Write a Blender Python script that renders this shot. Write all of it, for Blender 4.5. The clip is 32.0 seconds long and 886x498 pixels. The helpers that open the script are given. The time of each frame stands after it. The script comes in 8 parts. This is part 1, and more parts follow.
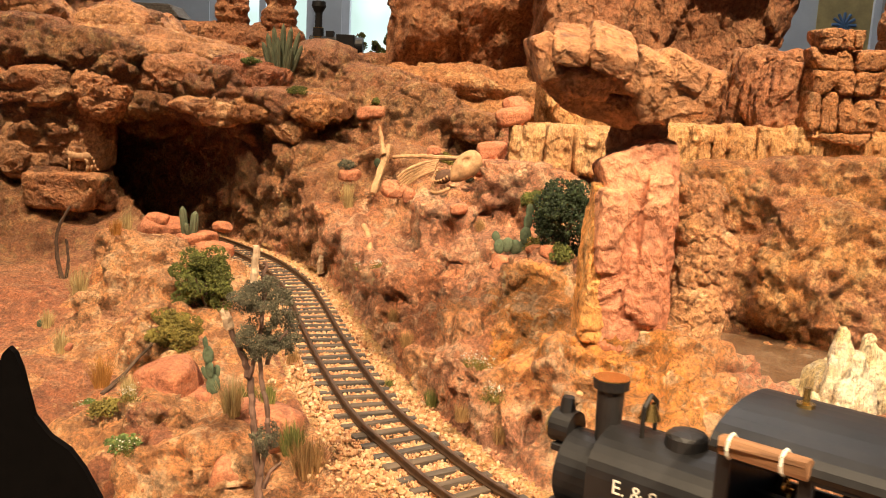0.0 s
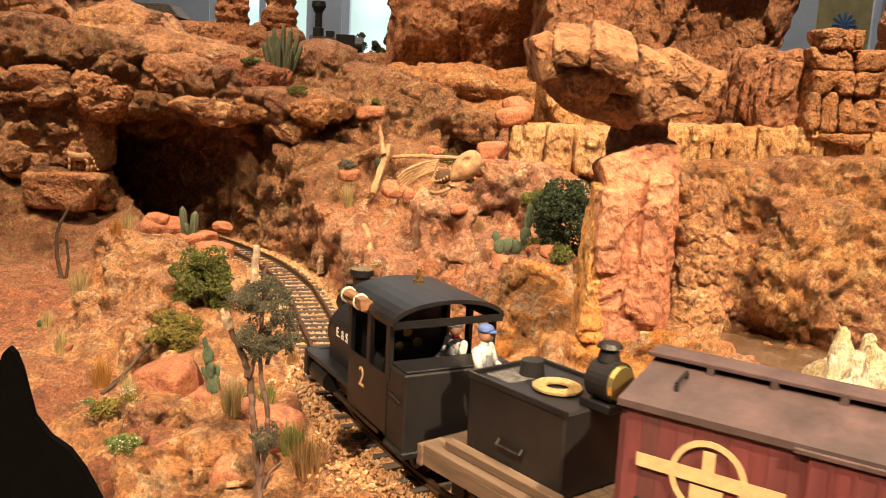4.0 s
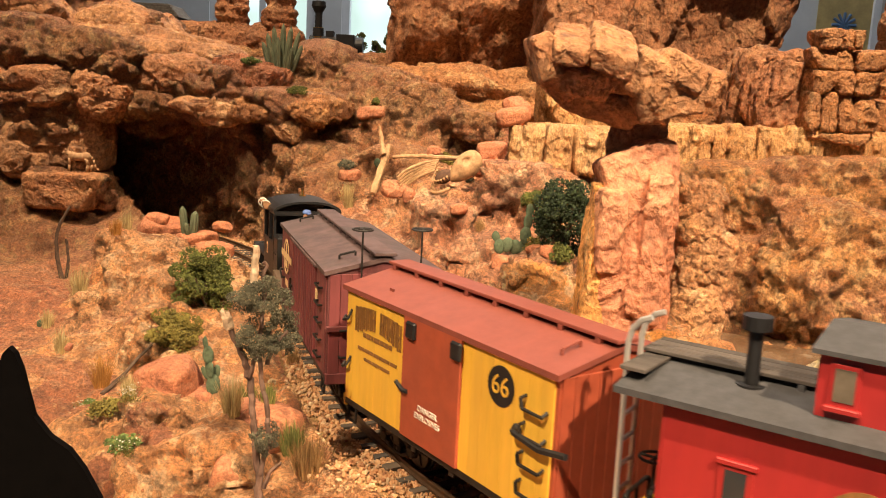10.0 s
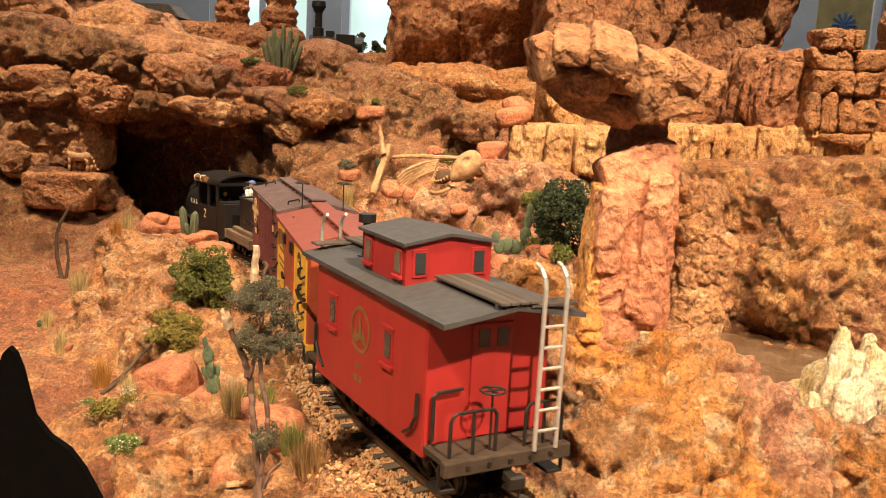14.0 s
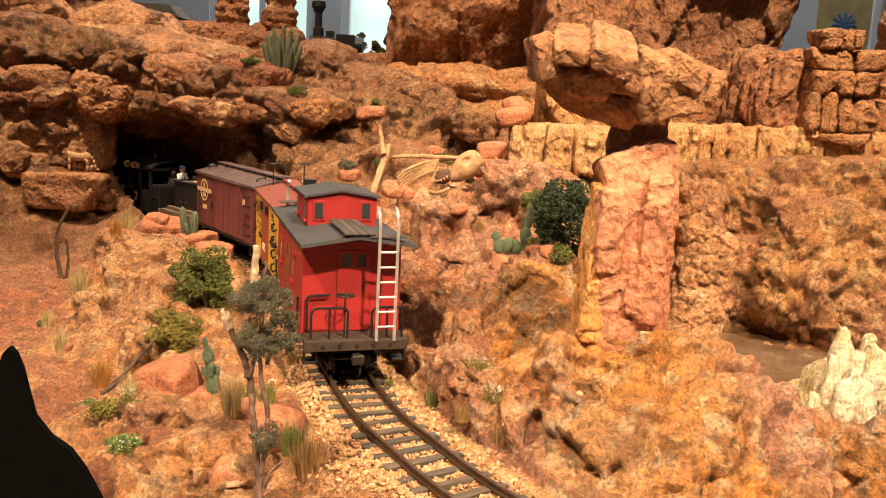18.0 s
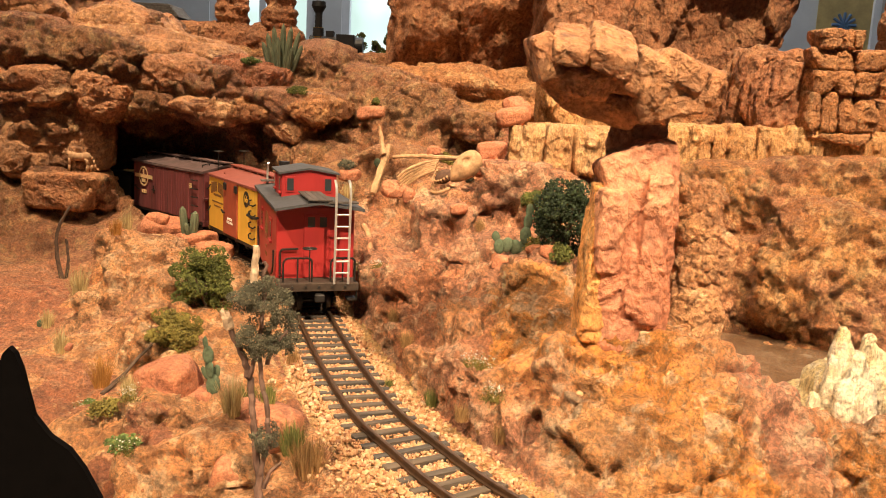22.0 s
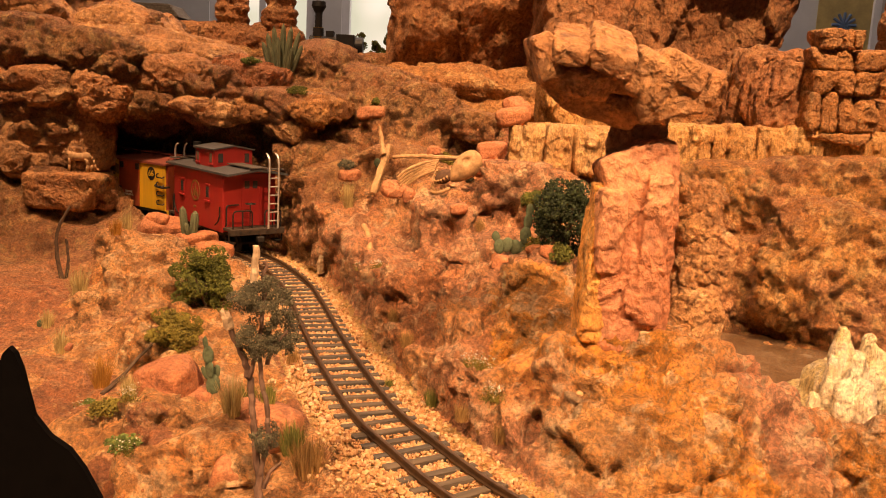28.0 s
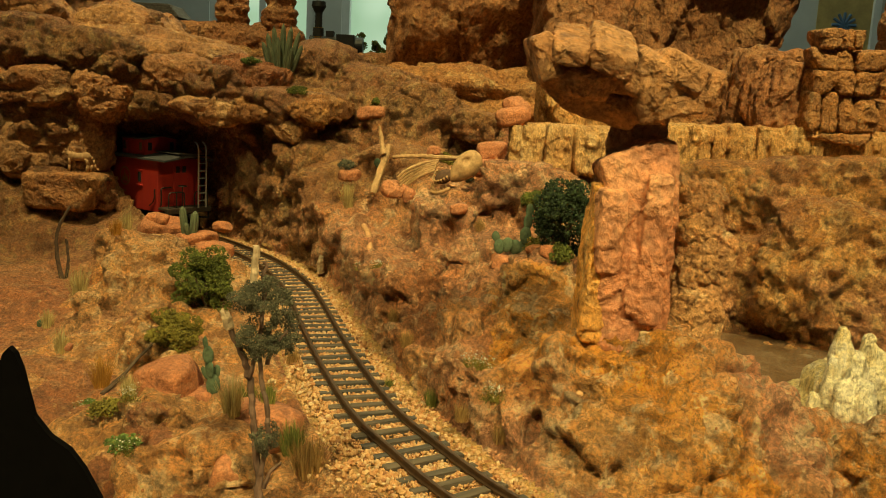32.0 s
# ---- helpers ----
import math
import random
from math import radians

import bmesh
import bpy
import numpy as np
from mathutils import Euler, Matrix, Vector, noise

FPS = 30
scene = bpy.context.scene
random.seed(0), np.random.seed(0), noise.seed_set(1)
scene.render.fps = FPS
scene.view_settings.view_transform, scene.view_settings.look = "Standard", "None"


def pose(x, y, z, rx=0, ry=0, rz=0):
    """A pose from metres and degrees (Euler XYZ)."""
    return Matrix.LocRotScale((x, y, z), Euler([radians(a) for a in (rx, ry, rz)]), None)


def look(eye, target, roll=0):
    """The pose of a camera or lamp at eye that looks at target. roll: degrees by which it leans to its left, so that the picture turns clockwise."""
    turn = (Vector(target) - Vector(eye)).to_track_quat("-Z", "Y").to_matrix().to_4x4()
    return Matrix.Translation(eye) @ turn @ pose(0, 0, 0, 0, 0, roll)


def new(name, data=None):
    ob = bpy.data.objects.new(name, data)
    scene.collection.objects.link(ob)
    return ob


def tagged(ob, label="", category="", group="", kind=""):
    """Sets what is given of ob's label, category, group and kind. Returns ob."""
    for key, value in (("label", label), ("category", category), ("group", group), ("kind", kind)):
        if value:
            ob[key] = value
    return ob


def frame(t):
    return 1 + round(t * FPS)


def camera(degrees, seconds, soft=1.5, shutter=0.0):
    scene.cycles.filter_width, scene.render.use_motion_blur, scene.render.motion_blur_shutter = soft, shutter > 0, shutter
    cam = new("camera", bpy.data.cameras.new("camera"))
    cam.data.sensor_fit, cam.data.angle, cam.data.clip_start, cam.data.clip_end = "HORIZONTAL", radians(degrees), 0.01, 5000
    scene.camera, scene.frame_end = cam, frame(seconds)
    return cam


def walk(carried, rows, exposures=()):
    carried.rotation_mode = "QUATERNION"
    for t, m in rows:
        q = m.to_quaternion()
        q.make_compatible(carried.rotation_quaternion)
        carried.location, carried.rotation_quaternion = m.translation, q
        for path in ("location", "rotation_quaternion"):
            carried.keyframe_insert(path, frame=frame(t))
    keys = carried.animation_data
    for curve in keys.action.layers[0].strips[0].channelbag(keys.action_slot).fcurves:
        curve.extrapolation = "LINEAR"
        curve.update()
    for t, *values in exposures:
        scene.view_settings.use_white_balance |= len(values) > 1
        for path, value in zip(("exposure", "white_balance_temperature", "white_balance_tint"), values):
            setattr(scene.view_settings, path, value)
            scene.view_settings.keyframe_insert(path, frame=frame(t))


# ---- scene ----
# The place is a model railway layout: lengths below are written in millimetres and scaled by MM.
MM = 0.001


def vec(x, y, z):
    return Vector((x * MM, y * MM, z * MM))


cam = camera(54.3, 32.0, soft=1.0, shutter=0.5)
EYE = vec(0, 0, 117.4)
CAM_POSE = look(EYE, EYE + Vector((0, math.cos(radians(9.75)), -math.sin(radians(9.75)))), roll=2.9)
walk(cam, [(0, CAM_POSE), (32, CAM_POSE)],
     exposures=[(0, 0.0, 6500, 10), (22, 0.0, 6500, 10), (23, -0.15, 8600, 28), (24, -0.3, 9800, 38), (28, -0.36, 9800, 33),
                (29, -0.44, 9600, 20), (30, -0.62, 9300, 1), (31, -0.8, 8900, -17), (32, -0.92, 8600, -29)])

# ---- light: a closed exhibition room with warm ceiling lamps, added fill lamps and daylight windows at the back ----
world = bpy.data.worlds.new("room_air")
scene.world = world
world.use_nodes = True
world.node_tree.nodes["Background"].inputs[0].default_value = (0.75, 0.85, 1.0, 1)
world.node_tree.nodes["Background"].inputs[1].default_value = 0.35


def lamp(name, kind, eye, target, power, colour, size=0.1, cone=52):
    data = bpy.data.lights.new(name, kind)
    data.energy, data.color = power, colour
    if kind == "AREA":
        data.shape, data.size = "DISK", size
    else:
        data.shadow_soft_size = size
    if kind == "SPOT":
        data.spot_size, data.spot_blend = radians(cone), 1.0
    ob = new(name, data)
    ob.matrix_world = look(vec(*eye), vec(*target))
    return ob


WARM = (1.0, 0.75, 0.475)
lamp("spot_lamp", "SPOT", (-340, 230, 1480), (-310, 780, 140), 165, WARM, 0.03, 38)
lamp("spot_lamp", "SPOT", (620, -760, 1420), (80, 235, 10), 275, WARM, 0.03, 29)
lamp("spot_lamp", "SPOT", (-620, -620, 1450), (-60, 235, 0), 205, WARM, 0.03, 29)
lamp("spot_lamp", "SPOT", (340, -120, 1480), (220, 690, 120), 250, WARM, 0.03, 28)
# added fills: one lifts the layout's shadows, one brightens the far wall
lamp("ceiling_panel_lamp", "AREA", (0, 300, 1560), (0, 400, 0), 4.5, (1.0, 0.78, 0.56), 1.2)
lamp("ceiling_panel_lamp", "AREA", (200, 1900, 1640), (200, 1900, 0), 18, (1.0, 0.95, 0.9), 1.2)

# ---- noise in arrays, for shaping rock ----
RNG = np.random.RandomState(7)
PERM = np.concatenate([RNG.permutation(256)] * 3)
GRAD = RNG.normal(size=(256, 3))
GRAD /= np.linalg.norm(GRAD, axis=1)[:, None]


def perlin(p):
    """Gradient noise, about -0.7 to 0.7, at an array of points (n, 3)."""
    i = np.floor(p).astype(int)
    f = p - i
    u = f * f * f * (f * (f * 6 - 15) + 10)
    i &= 255
    out = 0
    for dx in (0, 1):
        wx = u[:, 0] if dx else 1 - u[:, 0]
        for dy in (0, 1):
            wy = u[:, 1] if dy else 1 - u[:, 1]
            for dz in (0, 1):
                wz = u[:, 2] if dz else 1 - u[:, 2]
                h = PERM[PERM[PERM[i[:, 0] + dx] + i[:, 1] + dy] + i[:, 2] + dz]
                out = out + wx * wy * wz * ((f - (dx, dy, dz)) * GRAD[h]).sum(1)
    return out


def fbm(p, octaves=4, gain=0.5):
    total, amp = 0, 1.0
    for k in range(octaves):
        total = total + amp * perlin(p * 2.0 ** k + 17.3 * k)
        amp *= gain
    return total


def ridged(p, octaves=3):
    total, amp = 0, 1.0
    for k in range(octaves):
        total = total + amp * (1 - np.abs(perlin(p * 2.0 ** k + 31.7 * k)) * 2.6)
        amp *= 0.5
    return total / 1.75


def raw_mesh(name, verts, faces, smooth=True):
    """A mesh from vertex and face arrays in millimetres."""
    me = bpy.data.meshes.new(name)
    verts, faces = np.asarray(verts, float) * MM, np.asarray(faces, int)
    nf, k = faces.shape
    me.vertices.add(len(verts))
    me.vertices.foreach_set("co", verts.ravel())
    me.loops.add(nf * k)
    me.loops.foreach_set("vertex_index", faces.ravel())
    me.polygons.add(nf)
    me.polygons.foreach_set("loop_start", np.arange(0, nf * k, k))
    me.polygons.foreach_set("use_smooth", np.full(nf, smooth))
    me.update(calc_edges=True)
    me.validate()
    return me


# ---- materials ----
def nodes_of(name, rough=0.8, metal=0.0):
    m = bpy.data.materials.new(name)
    m.use_nodes = True
    b = m.node_tree.nodes["Principled BSDF"]
    b.inputs["Roughness"].default_value, b.inputs["Metallic"].default_value = rough, metal
    return m, m.node_tree, b


def add(tree, kind, **values):
    n = tree.nodes.new(kind)
    for key, value in values.items():
        n.inputs[key.replace("_", " ")].default_value = value
    return n


def noise_node(tree, coord, scale, detail=4.0, rough=0.6, stretch=None, offset=(0, 0, 0)):
    mp = add(tree, "ShaderNodeMapping")
    mp.inputs["Scale"].default_value = stretch or (1, 1, 1)
    mp.inputs["Location"].default_value = offset
    tree.links.new(coord, mp.inputs["Vector"])
    n = add(tree, "ShaderNodeTexNoise", Scale=scale, Detail=detail, Roughness=rough)
    tree.links.new(mp.outputs[0], n.inputs["Vector"])
    return n.outputs["Fac"]


def crumple(tree, coord, scale, detail=7.0, rough=0.6, stretch=None, offset=(0, 0, 0)):
    """Sharp creases as of crumpled foil pressed into plaster, about 0 to 1."""
    mp = add(tree, "ShaderNodeMapping")
    mp.inputs["Scale"].default_value = stretch or (1, 1, 1)
    mp.inputs["Location"].default_value = offset
    tree.links.new(coord, mp.inputs["Vector"])
    n = tree.nodes.new("ShaderNodeTexNoise")
    n.noise_type, n.normalize = "RIDGED_MULTIFRACTAL", False
    for key, value in (("Scale", scale), ("Detail", detail), ("Roughness", rough), ("Offset", 0.95), ("Gain", 1.6), ("Distortion", 0.35)):
        n.inputs[key].default_value = value
    tree.links.new(mp.outputs[0], n.inputs["Vector"])
    r = tree.nodes.new("ShaderNodeMapRange")
    r.inputs["From Min"].default_value, r.inputs["From Max"].default_value = 0.0, 2.0
    tree.links.new(n.outputs["Fac"], r.inputs["Value"])
    return r.outputs["Result"]


def ramp(tree, fac, stops):
    r = tree.nodes.new("ShaderNodeValToRGB")
    e = r.color_ramp.elements
    while len(e) < len(stops):
        e.new(0.5)
    for el, (at, c) in zip(e, stops):
        el.position, el.color = at, (*c, 1) if len(c) == 3 else c
    tree.links.new(fac, r.inputs[0])
    return r.outputs[0]


def mix(tree, fac, a, b, blend="MIX"):
    m = tree.nodes.new("ShaderNodeMix")
    m.data_type, m.blend_type = "RGBA", blend
    for sock, v in ((m.inputs["Factor"], fac), (m.inputs[6], a), (m.inputs[7], b)):
        if isinstance(v, (int, float)):
            sock.default_value = v
        elif isinstance(v, tuple):
            sock.default_value = (*v, 1)
        else:
            tree.links.new(v, sock)
    return m.outputs[2]


def bump(tree, bsdf, heights):
    """heights: (factor socket, strength, metres) chained into the normal."""
    last = None
    for fac, strength, dist in heights:
        b = add(tree, "ShaderNodeBump", Strength=strength, Distance=dist)
        tree.links.new(fac, b.inputs["Height"])
        if last:
            tree.links.new(last, b.inputs["Normal"])
        last = b.outputs[0]
    tree.links.new(last, bsdf.inputs["Normal"])


def object_coord(tree, spread=1.0):
    """Object coordinates, moved by a random amount for each object."""
    tc = tree.nodes.new("ShaderNodeTexCoord")
    info = tree.nodes.new("ShaderNodeObjectInfo")
    mul = tree.nodes.new("ShaderNodeMath")
    mul.operation = "MULTIPLY"
    mul.inputs[1].default_value = spread
    tree.links.new(info.outputs["Random"], mul.inputs[0])
    va = tree.nodes.new("ShaderNodeVectorMath")
    va.operation = "ADD"
    tree.links.new(tc.outputs["Object"], va.inputs[0])
    tree.links.new(mul.outputs[0], va.inputs[1])
    return va.outputs[0], info.outputs["Random"]


def warped(tree, coord, scale, amount):
    """Coordinates pushed about by noise, so that cells and cracks wander."""
    n = add(tree, "ShaderNodeTexNoise", Scale=scale, Detail=3.0, Roughness=0.6)
    tree.links.new(coord, n.inputs["Vector"])
    v = tree.nodes.new("ShaderNodeVectorMath")
    v.operation = "MULTIPLY_ADD"
    v.inputs[1].default_value = (amount,) * 3
    tree.links.new(n.outputs["Color"], v.inputs[0])
    tree.links.new(coord, v.inputs[2])
    return v.outputs[0]


def chips(tree, coord, scale):
    """Chipped stone: a level for each wandering cell."""
    n = add(tree, "ShaderNodeTexVoronoi", Scale=scale)
    tree.links.new(coord, n.inputs["Vector"])
    s = tree.nodes.new("ShaderNodeSeparateColor")
    tree.links.new(n.outputs["Color"], s.inputs[0])
    return s.outputs[0]


def cracks_of(tree, coord, scale, width):
    n = add(tree, "ShaderNodeTexVoronoi", Scale=scale)
    n.feature = "DISTANCE_TO_EDGE"
    tree.links.new(coord, n.inputs["Vector"])
    return ramp(tree, n.outputs["Distance"], [(0, (1, 1, 1)), (width, (0, 0, 0))])


def rock_material(name, base, dark, light, stain, scale=60, stretch=(1, 1, 1), grit=1.0, rough=0.82, vein=0.6, chip=0.5):
    """Painted plaster or carved foam rock: broad washes, chips, dark cracks, dry-brushed grain and pits; crease shade
    is put into the colour.
    """
    m, t, b = nodes_of(name, rough)
    co, rnd = object_coord(t)
    big = noise_node(t, co, scale * 0.35, 4, 0.6, stretch)
    mid = noise_node(t, co, scale, 8, 0.68, stretch, (0.3, 0.1, 0.7))
    mid2 = noise_node(t, co, scale * 2.8, 8, 0.72, stretch, (2.3, 1.1, 4.7))
    fine = noise_node(t, co, scale * 10, 6, 0.75, None, (1.3, 2.1, 0.2))
    pits = noise_node(t, co, scale * 28, 3, 0.6)
    wc = warped(t, co, scale, 0.9 / scale)
    ch = chips(t, wc, scale * 1.4)
    c = mix(t, ramp(t, big, [(0.40, (0, 0, 0)), (0.60, (1, 1, 1))]), base, stain)
    c = mix(t, chip, c, ramp(t, ch, [(0, (0.66, 0.64, 0.63)), (0.5, (1, 1, 1)), (1, (1.22, 1.2, 1.14))]), "MULTIPLY")
    c = mix(t, ramp(t, mid, [(0.55, (0, 0, 0)), (0.68, (0.8, 0.8, 0.8))]), c, light)
    c = mix(t, ramp(t, mid, [(0.31, (0.6, 0.6, 0.6)), (0.39, (0, 0, 0))]), c, dark)
    c = mix(t, ramp(t, mid2, [(0.57, (0, 0, 0)), (0.70, (0.6, 0.6, 0.6))]), c, light)
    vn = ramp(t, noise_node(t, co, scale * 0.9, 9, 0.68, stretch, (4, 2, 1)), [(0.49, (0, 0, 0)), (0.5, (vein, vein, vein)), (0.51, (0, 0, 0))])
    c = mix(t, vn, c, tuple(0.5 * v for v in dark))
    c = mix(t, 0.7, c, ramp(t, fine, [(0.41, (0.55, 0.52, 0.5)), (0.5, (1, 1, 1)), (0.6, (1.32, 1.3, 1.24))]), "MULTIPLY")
    # creases tinted as if shaded: hollows darker, ridges lighter, same field as the bump
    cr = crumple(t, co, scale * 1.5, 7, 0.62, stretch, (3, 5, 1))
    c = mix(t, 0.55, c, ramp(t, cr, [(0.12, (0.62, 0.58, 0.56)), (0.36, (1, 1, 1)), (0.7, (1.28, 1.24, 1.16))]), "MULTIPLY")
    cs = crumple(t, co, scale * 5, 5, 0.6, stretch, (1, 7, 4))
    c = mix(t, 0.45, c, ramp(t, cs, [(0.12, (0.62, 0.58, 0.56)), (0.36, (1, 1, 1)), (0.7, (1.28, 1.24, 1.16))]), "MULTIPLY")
    hue = ramp(t, rnd, [(0, (0.88, 0.86, 0.86)), (1, (1.08, 1.05, 1.0))])
    t.links.new(mix(t, 1.0, c, hue, "MULTIPLY"), b.inputs["Base Color"])
    bump(t, b, [(cr, 0.85 * grit, 0.3 / scale), (cs, 0.7 * grit, 0.09 / scale), (ch, chip * grit, 0.16 / scale), (mid, 0.5 * grit, 0.3 / scale), (mid2, 0.5 * grit, 0.15 / scale), (fine, 0.6 * grit, 0.05 / scale), (pits, 0.3 * grit, 0.0004)])
    return m


def plain_material(name, colour, rough=0.6, metal=0.0, grain=0.12, scale=300, relief=0.1, dirt=None, stretch=None):
    m, t, b = nodes_of(name, rough, metal)
    co, rnd = object_coord(t)
    n = noise_node(t, co, scale, 5, 0.65, stretch)
    lo = tuple(c * (1 - grain * 2) for c in colour)
    hi = tuple(min(1, c * (1 + grain)) for c in colour)
    c = ramp(t, n, [(0.3, lo), (0.7, hi)])
    if dirt:
        c = mix(t, ramp(t, noise_node(t, co, scale * 0.22, 4, 0.7, stretch, (3, 1, 2)), [(0.45, (0, 0, 0)), (0.75, (0.7, 0.7, 0.7))]), c, dirt)
    t.links.new(c, b.inputs["Base Color"])
    if relief:
        bump(t, b, [(n, relief, 0.0006)])
    return m


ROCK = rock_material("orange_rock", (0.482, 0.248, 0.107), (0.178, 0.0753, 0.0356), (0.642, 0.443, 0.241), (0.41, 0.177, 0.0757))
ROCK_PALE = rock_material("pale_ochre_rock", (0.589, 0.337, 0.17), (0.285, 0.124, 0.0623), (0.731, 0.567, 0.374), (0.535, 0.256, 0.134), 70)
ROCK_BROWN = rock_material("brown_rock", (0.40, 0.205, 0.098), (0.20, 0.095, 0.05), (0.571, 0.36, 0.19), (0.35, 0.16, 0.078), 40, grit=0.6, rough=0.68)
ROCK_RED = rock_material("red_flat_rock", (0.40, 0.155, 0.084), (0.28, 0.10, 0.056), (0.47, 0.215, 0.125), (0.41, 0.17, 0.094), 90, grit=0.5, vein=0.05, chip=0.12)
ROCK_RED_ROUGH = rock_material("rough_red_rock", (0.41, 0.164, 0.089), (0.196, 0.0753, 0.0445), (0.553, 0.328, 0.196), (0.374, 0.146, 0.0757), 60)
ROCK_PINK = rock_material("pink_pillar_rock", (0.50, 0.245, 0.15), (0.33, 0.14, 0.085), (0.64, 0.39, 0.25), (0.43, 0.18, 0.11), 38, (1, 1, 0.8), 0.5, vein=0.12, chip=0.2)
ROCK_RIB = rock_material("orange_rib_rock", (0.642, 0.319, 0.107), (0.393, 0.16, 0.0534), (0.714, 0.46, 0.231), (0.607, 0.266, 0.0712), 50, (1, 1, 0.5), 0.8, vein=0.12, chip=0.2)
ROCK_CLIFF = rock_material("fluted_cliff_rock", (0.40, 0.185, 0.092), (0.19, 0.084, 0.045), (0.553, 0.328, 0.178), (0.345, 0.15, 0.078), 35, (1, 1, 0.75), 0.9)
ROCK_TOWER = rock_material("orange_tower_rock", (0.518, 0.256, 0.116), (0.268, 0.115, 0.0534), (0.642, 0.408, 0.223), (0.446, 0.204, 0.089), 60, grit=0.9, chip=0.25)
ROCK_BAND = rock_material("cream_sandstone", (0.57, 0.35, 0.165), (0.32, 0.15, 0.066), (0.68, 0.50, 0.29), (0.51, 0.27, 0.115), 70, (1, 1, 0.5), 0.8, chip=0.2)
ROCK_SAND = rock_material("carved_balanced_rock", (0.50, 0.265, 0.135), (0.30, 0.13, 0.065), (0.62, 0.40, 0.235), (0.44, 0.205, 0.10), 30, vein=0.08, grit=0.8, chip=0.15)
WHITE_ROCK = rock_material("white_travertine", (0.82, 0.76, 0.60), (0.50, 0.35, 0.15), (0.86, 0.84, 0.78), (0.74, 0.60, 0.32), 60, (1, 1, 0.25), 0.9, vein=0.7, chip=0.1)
DARK = plain_material("black_painted_board", (0.0025, 0.002, 0.002), 0.95, grain=0.2, relief=0.05)
DARK.node_tree.nodes["Principled BSDF"].inputs["Specular IOR Level"].default_value = 0.05


def land_material(name, base, dark, light, stain, dust=(0.46, 0.19, 0.09), dusty=0.75, grit=1.0, pink=None, shine=0.0):
    """Scenery plaster: broad stained washes on the steep faces, dark-lined cracks, dry-brushed edges, red dust where it
    lies level; crease shade goes into the colour.
    """
    m, t, b = nodes_of(name, 0.78 - shine)
    co = t.nodes.new("ShaderNodeTexCoord").outputs["Object"]
    n = lambda scale, off, detail=8, rough=0.7: noise_node(t, co, scale, detail, rough, None, off)
    wide, big, mid = n(9, (5, 5, 0), 3, 0.5), n(24, (0, 0, 0), 5, 0.6), n(60, (3, 1, 7), 8, 0.68)
    mid2, fine, pits = n(170, (2, 9, 4), 8, 0.72), n(620, (1, 2, 3), 6, 0.75), n(1800, (0, 0, 0), 3, 0.6)
    wc = warped(t, co, 60, 0.016)
    ch1, ch2 = chips(t, wc, 75), chips(t, wc, 230)
    c = mix(t, ramp(t, big, [(0.38, (0, 0, 0)), (0.58, (1, 1, 1))]), base, stain)
    c = mix(t, ramp(t, wide, [(0.46, (0, 0, 0)), (0.60, (0.9, 0.9, 0.9))]), c, pink or tuple(0.86 * v for v in base))
    c = mix(t, 0.55, c, ramp(t, ch1, [(0, (0.62, 0.60, 0.60)), (0.5, (1, 1, 1)), (1, (1.25, 1.22, 1.15))]), "MULTIPLY")
    c = mix(t, ramp(t, mid, [(0.54, (0, 0, 0)), (0.68, (0.8, 0.8, 0.8))]), c, light)
    c = mix(t, ramp(t, mid, [(0.30, (0.55, 0.55, 0.55)), (0.38, (0, 0, 0))]), c, dark)
    c = mix(t, ramp(t, mid2, [(0.56, (0, 0, 0)), (0.70, (0.7, 0.7, 0.7))]), c, light)
    gaps = ramp(t, mid2, [(0.50, (0, 0, 0)), (0.62, (0.8, 0.8, 0.8))])
    c = mix(t, mix(t, 1.0, cracks_of(t, wc, 75, 0.022), gaps, "MULTIPLY"), c, tuple(0.45 * v for v in dark))
    vn = ramp(t, n(48, (4, 2, 1), 9, 0.68), [(0.493, (0, 0, 0)), (0.5, (0.75, 0.75, 0.75)), (0.507, (0, 0, 0))])
    c = mix(t, vn, c, tuple(0.5 * v for v in dark))
    slant = noise_node(t, co, 95, 8, 0.66, (1.0, 1.0, 0.45), (7, 3, 2))
    c = mix(t, ramp(t, slant, [(0.488, (0, 0, 0)), (0.497, (0.6, 0.6, 0.6)), (0.504, (0, 0, 0))]), c, tuple(0.7 * v for v in dark))
    c = mix(t, ramp(t, slant, [(0.54, (0, 0, 0)), (0.60, (0.6, 0.6, 0.6))]), c, light)
    nz = t.nodes.new("ShaderNodeSeparateXYZ")
    t.links.new(t.nodes.new("ShaderNodeNewGeometry").outputs["Normal"], nz.inputs[0])
    wob = t.nodes.new("ShaderNodeMath")
    wob.operation = "MULTIPLY_ADD"
    wob.inputs[1].default_value = 0.45
    t.links.new(mid, wob.inputs[0])
    t.links.new(nz.outputs[2], wob.inputs[2])
    lie = ramp(t, wob.outputs[0], [(0.90, (0, 0, 0)), (1.0, (dusty, dusty, dusty))])
    c = mix(t, lie, c, ramp(t, mid2, [(0.3, tuple(0.66 * v for v in dust)), (0.6, dust), (0.75, tuple(min(1, 1.25 * v) for v in dust))]))
    cr1, cr2 = crumple(t, co, 70, 8, 0.62, (1, 1, 0.75), (3, 5, 1)), crumple(t, co, 260, 6, 0.6, None, (8, 2, 6))
    # crease shade in the colour: dark hollows and pale ridges where the bump folds
    c = mix(t, 0.7, c, ramp(t, cr1, [(0.12, (0.60, 0.56, 0.54)), (0.36, (1, 1, 1)), (0.7, (1.26, 1.22, 1.14))]), "MULTIPLY")
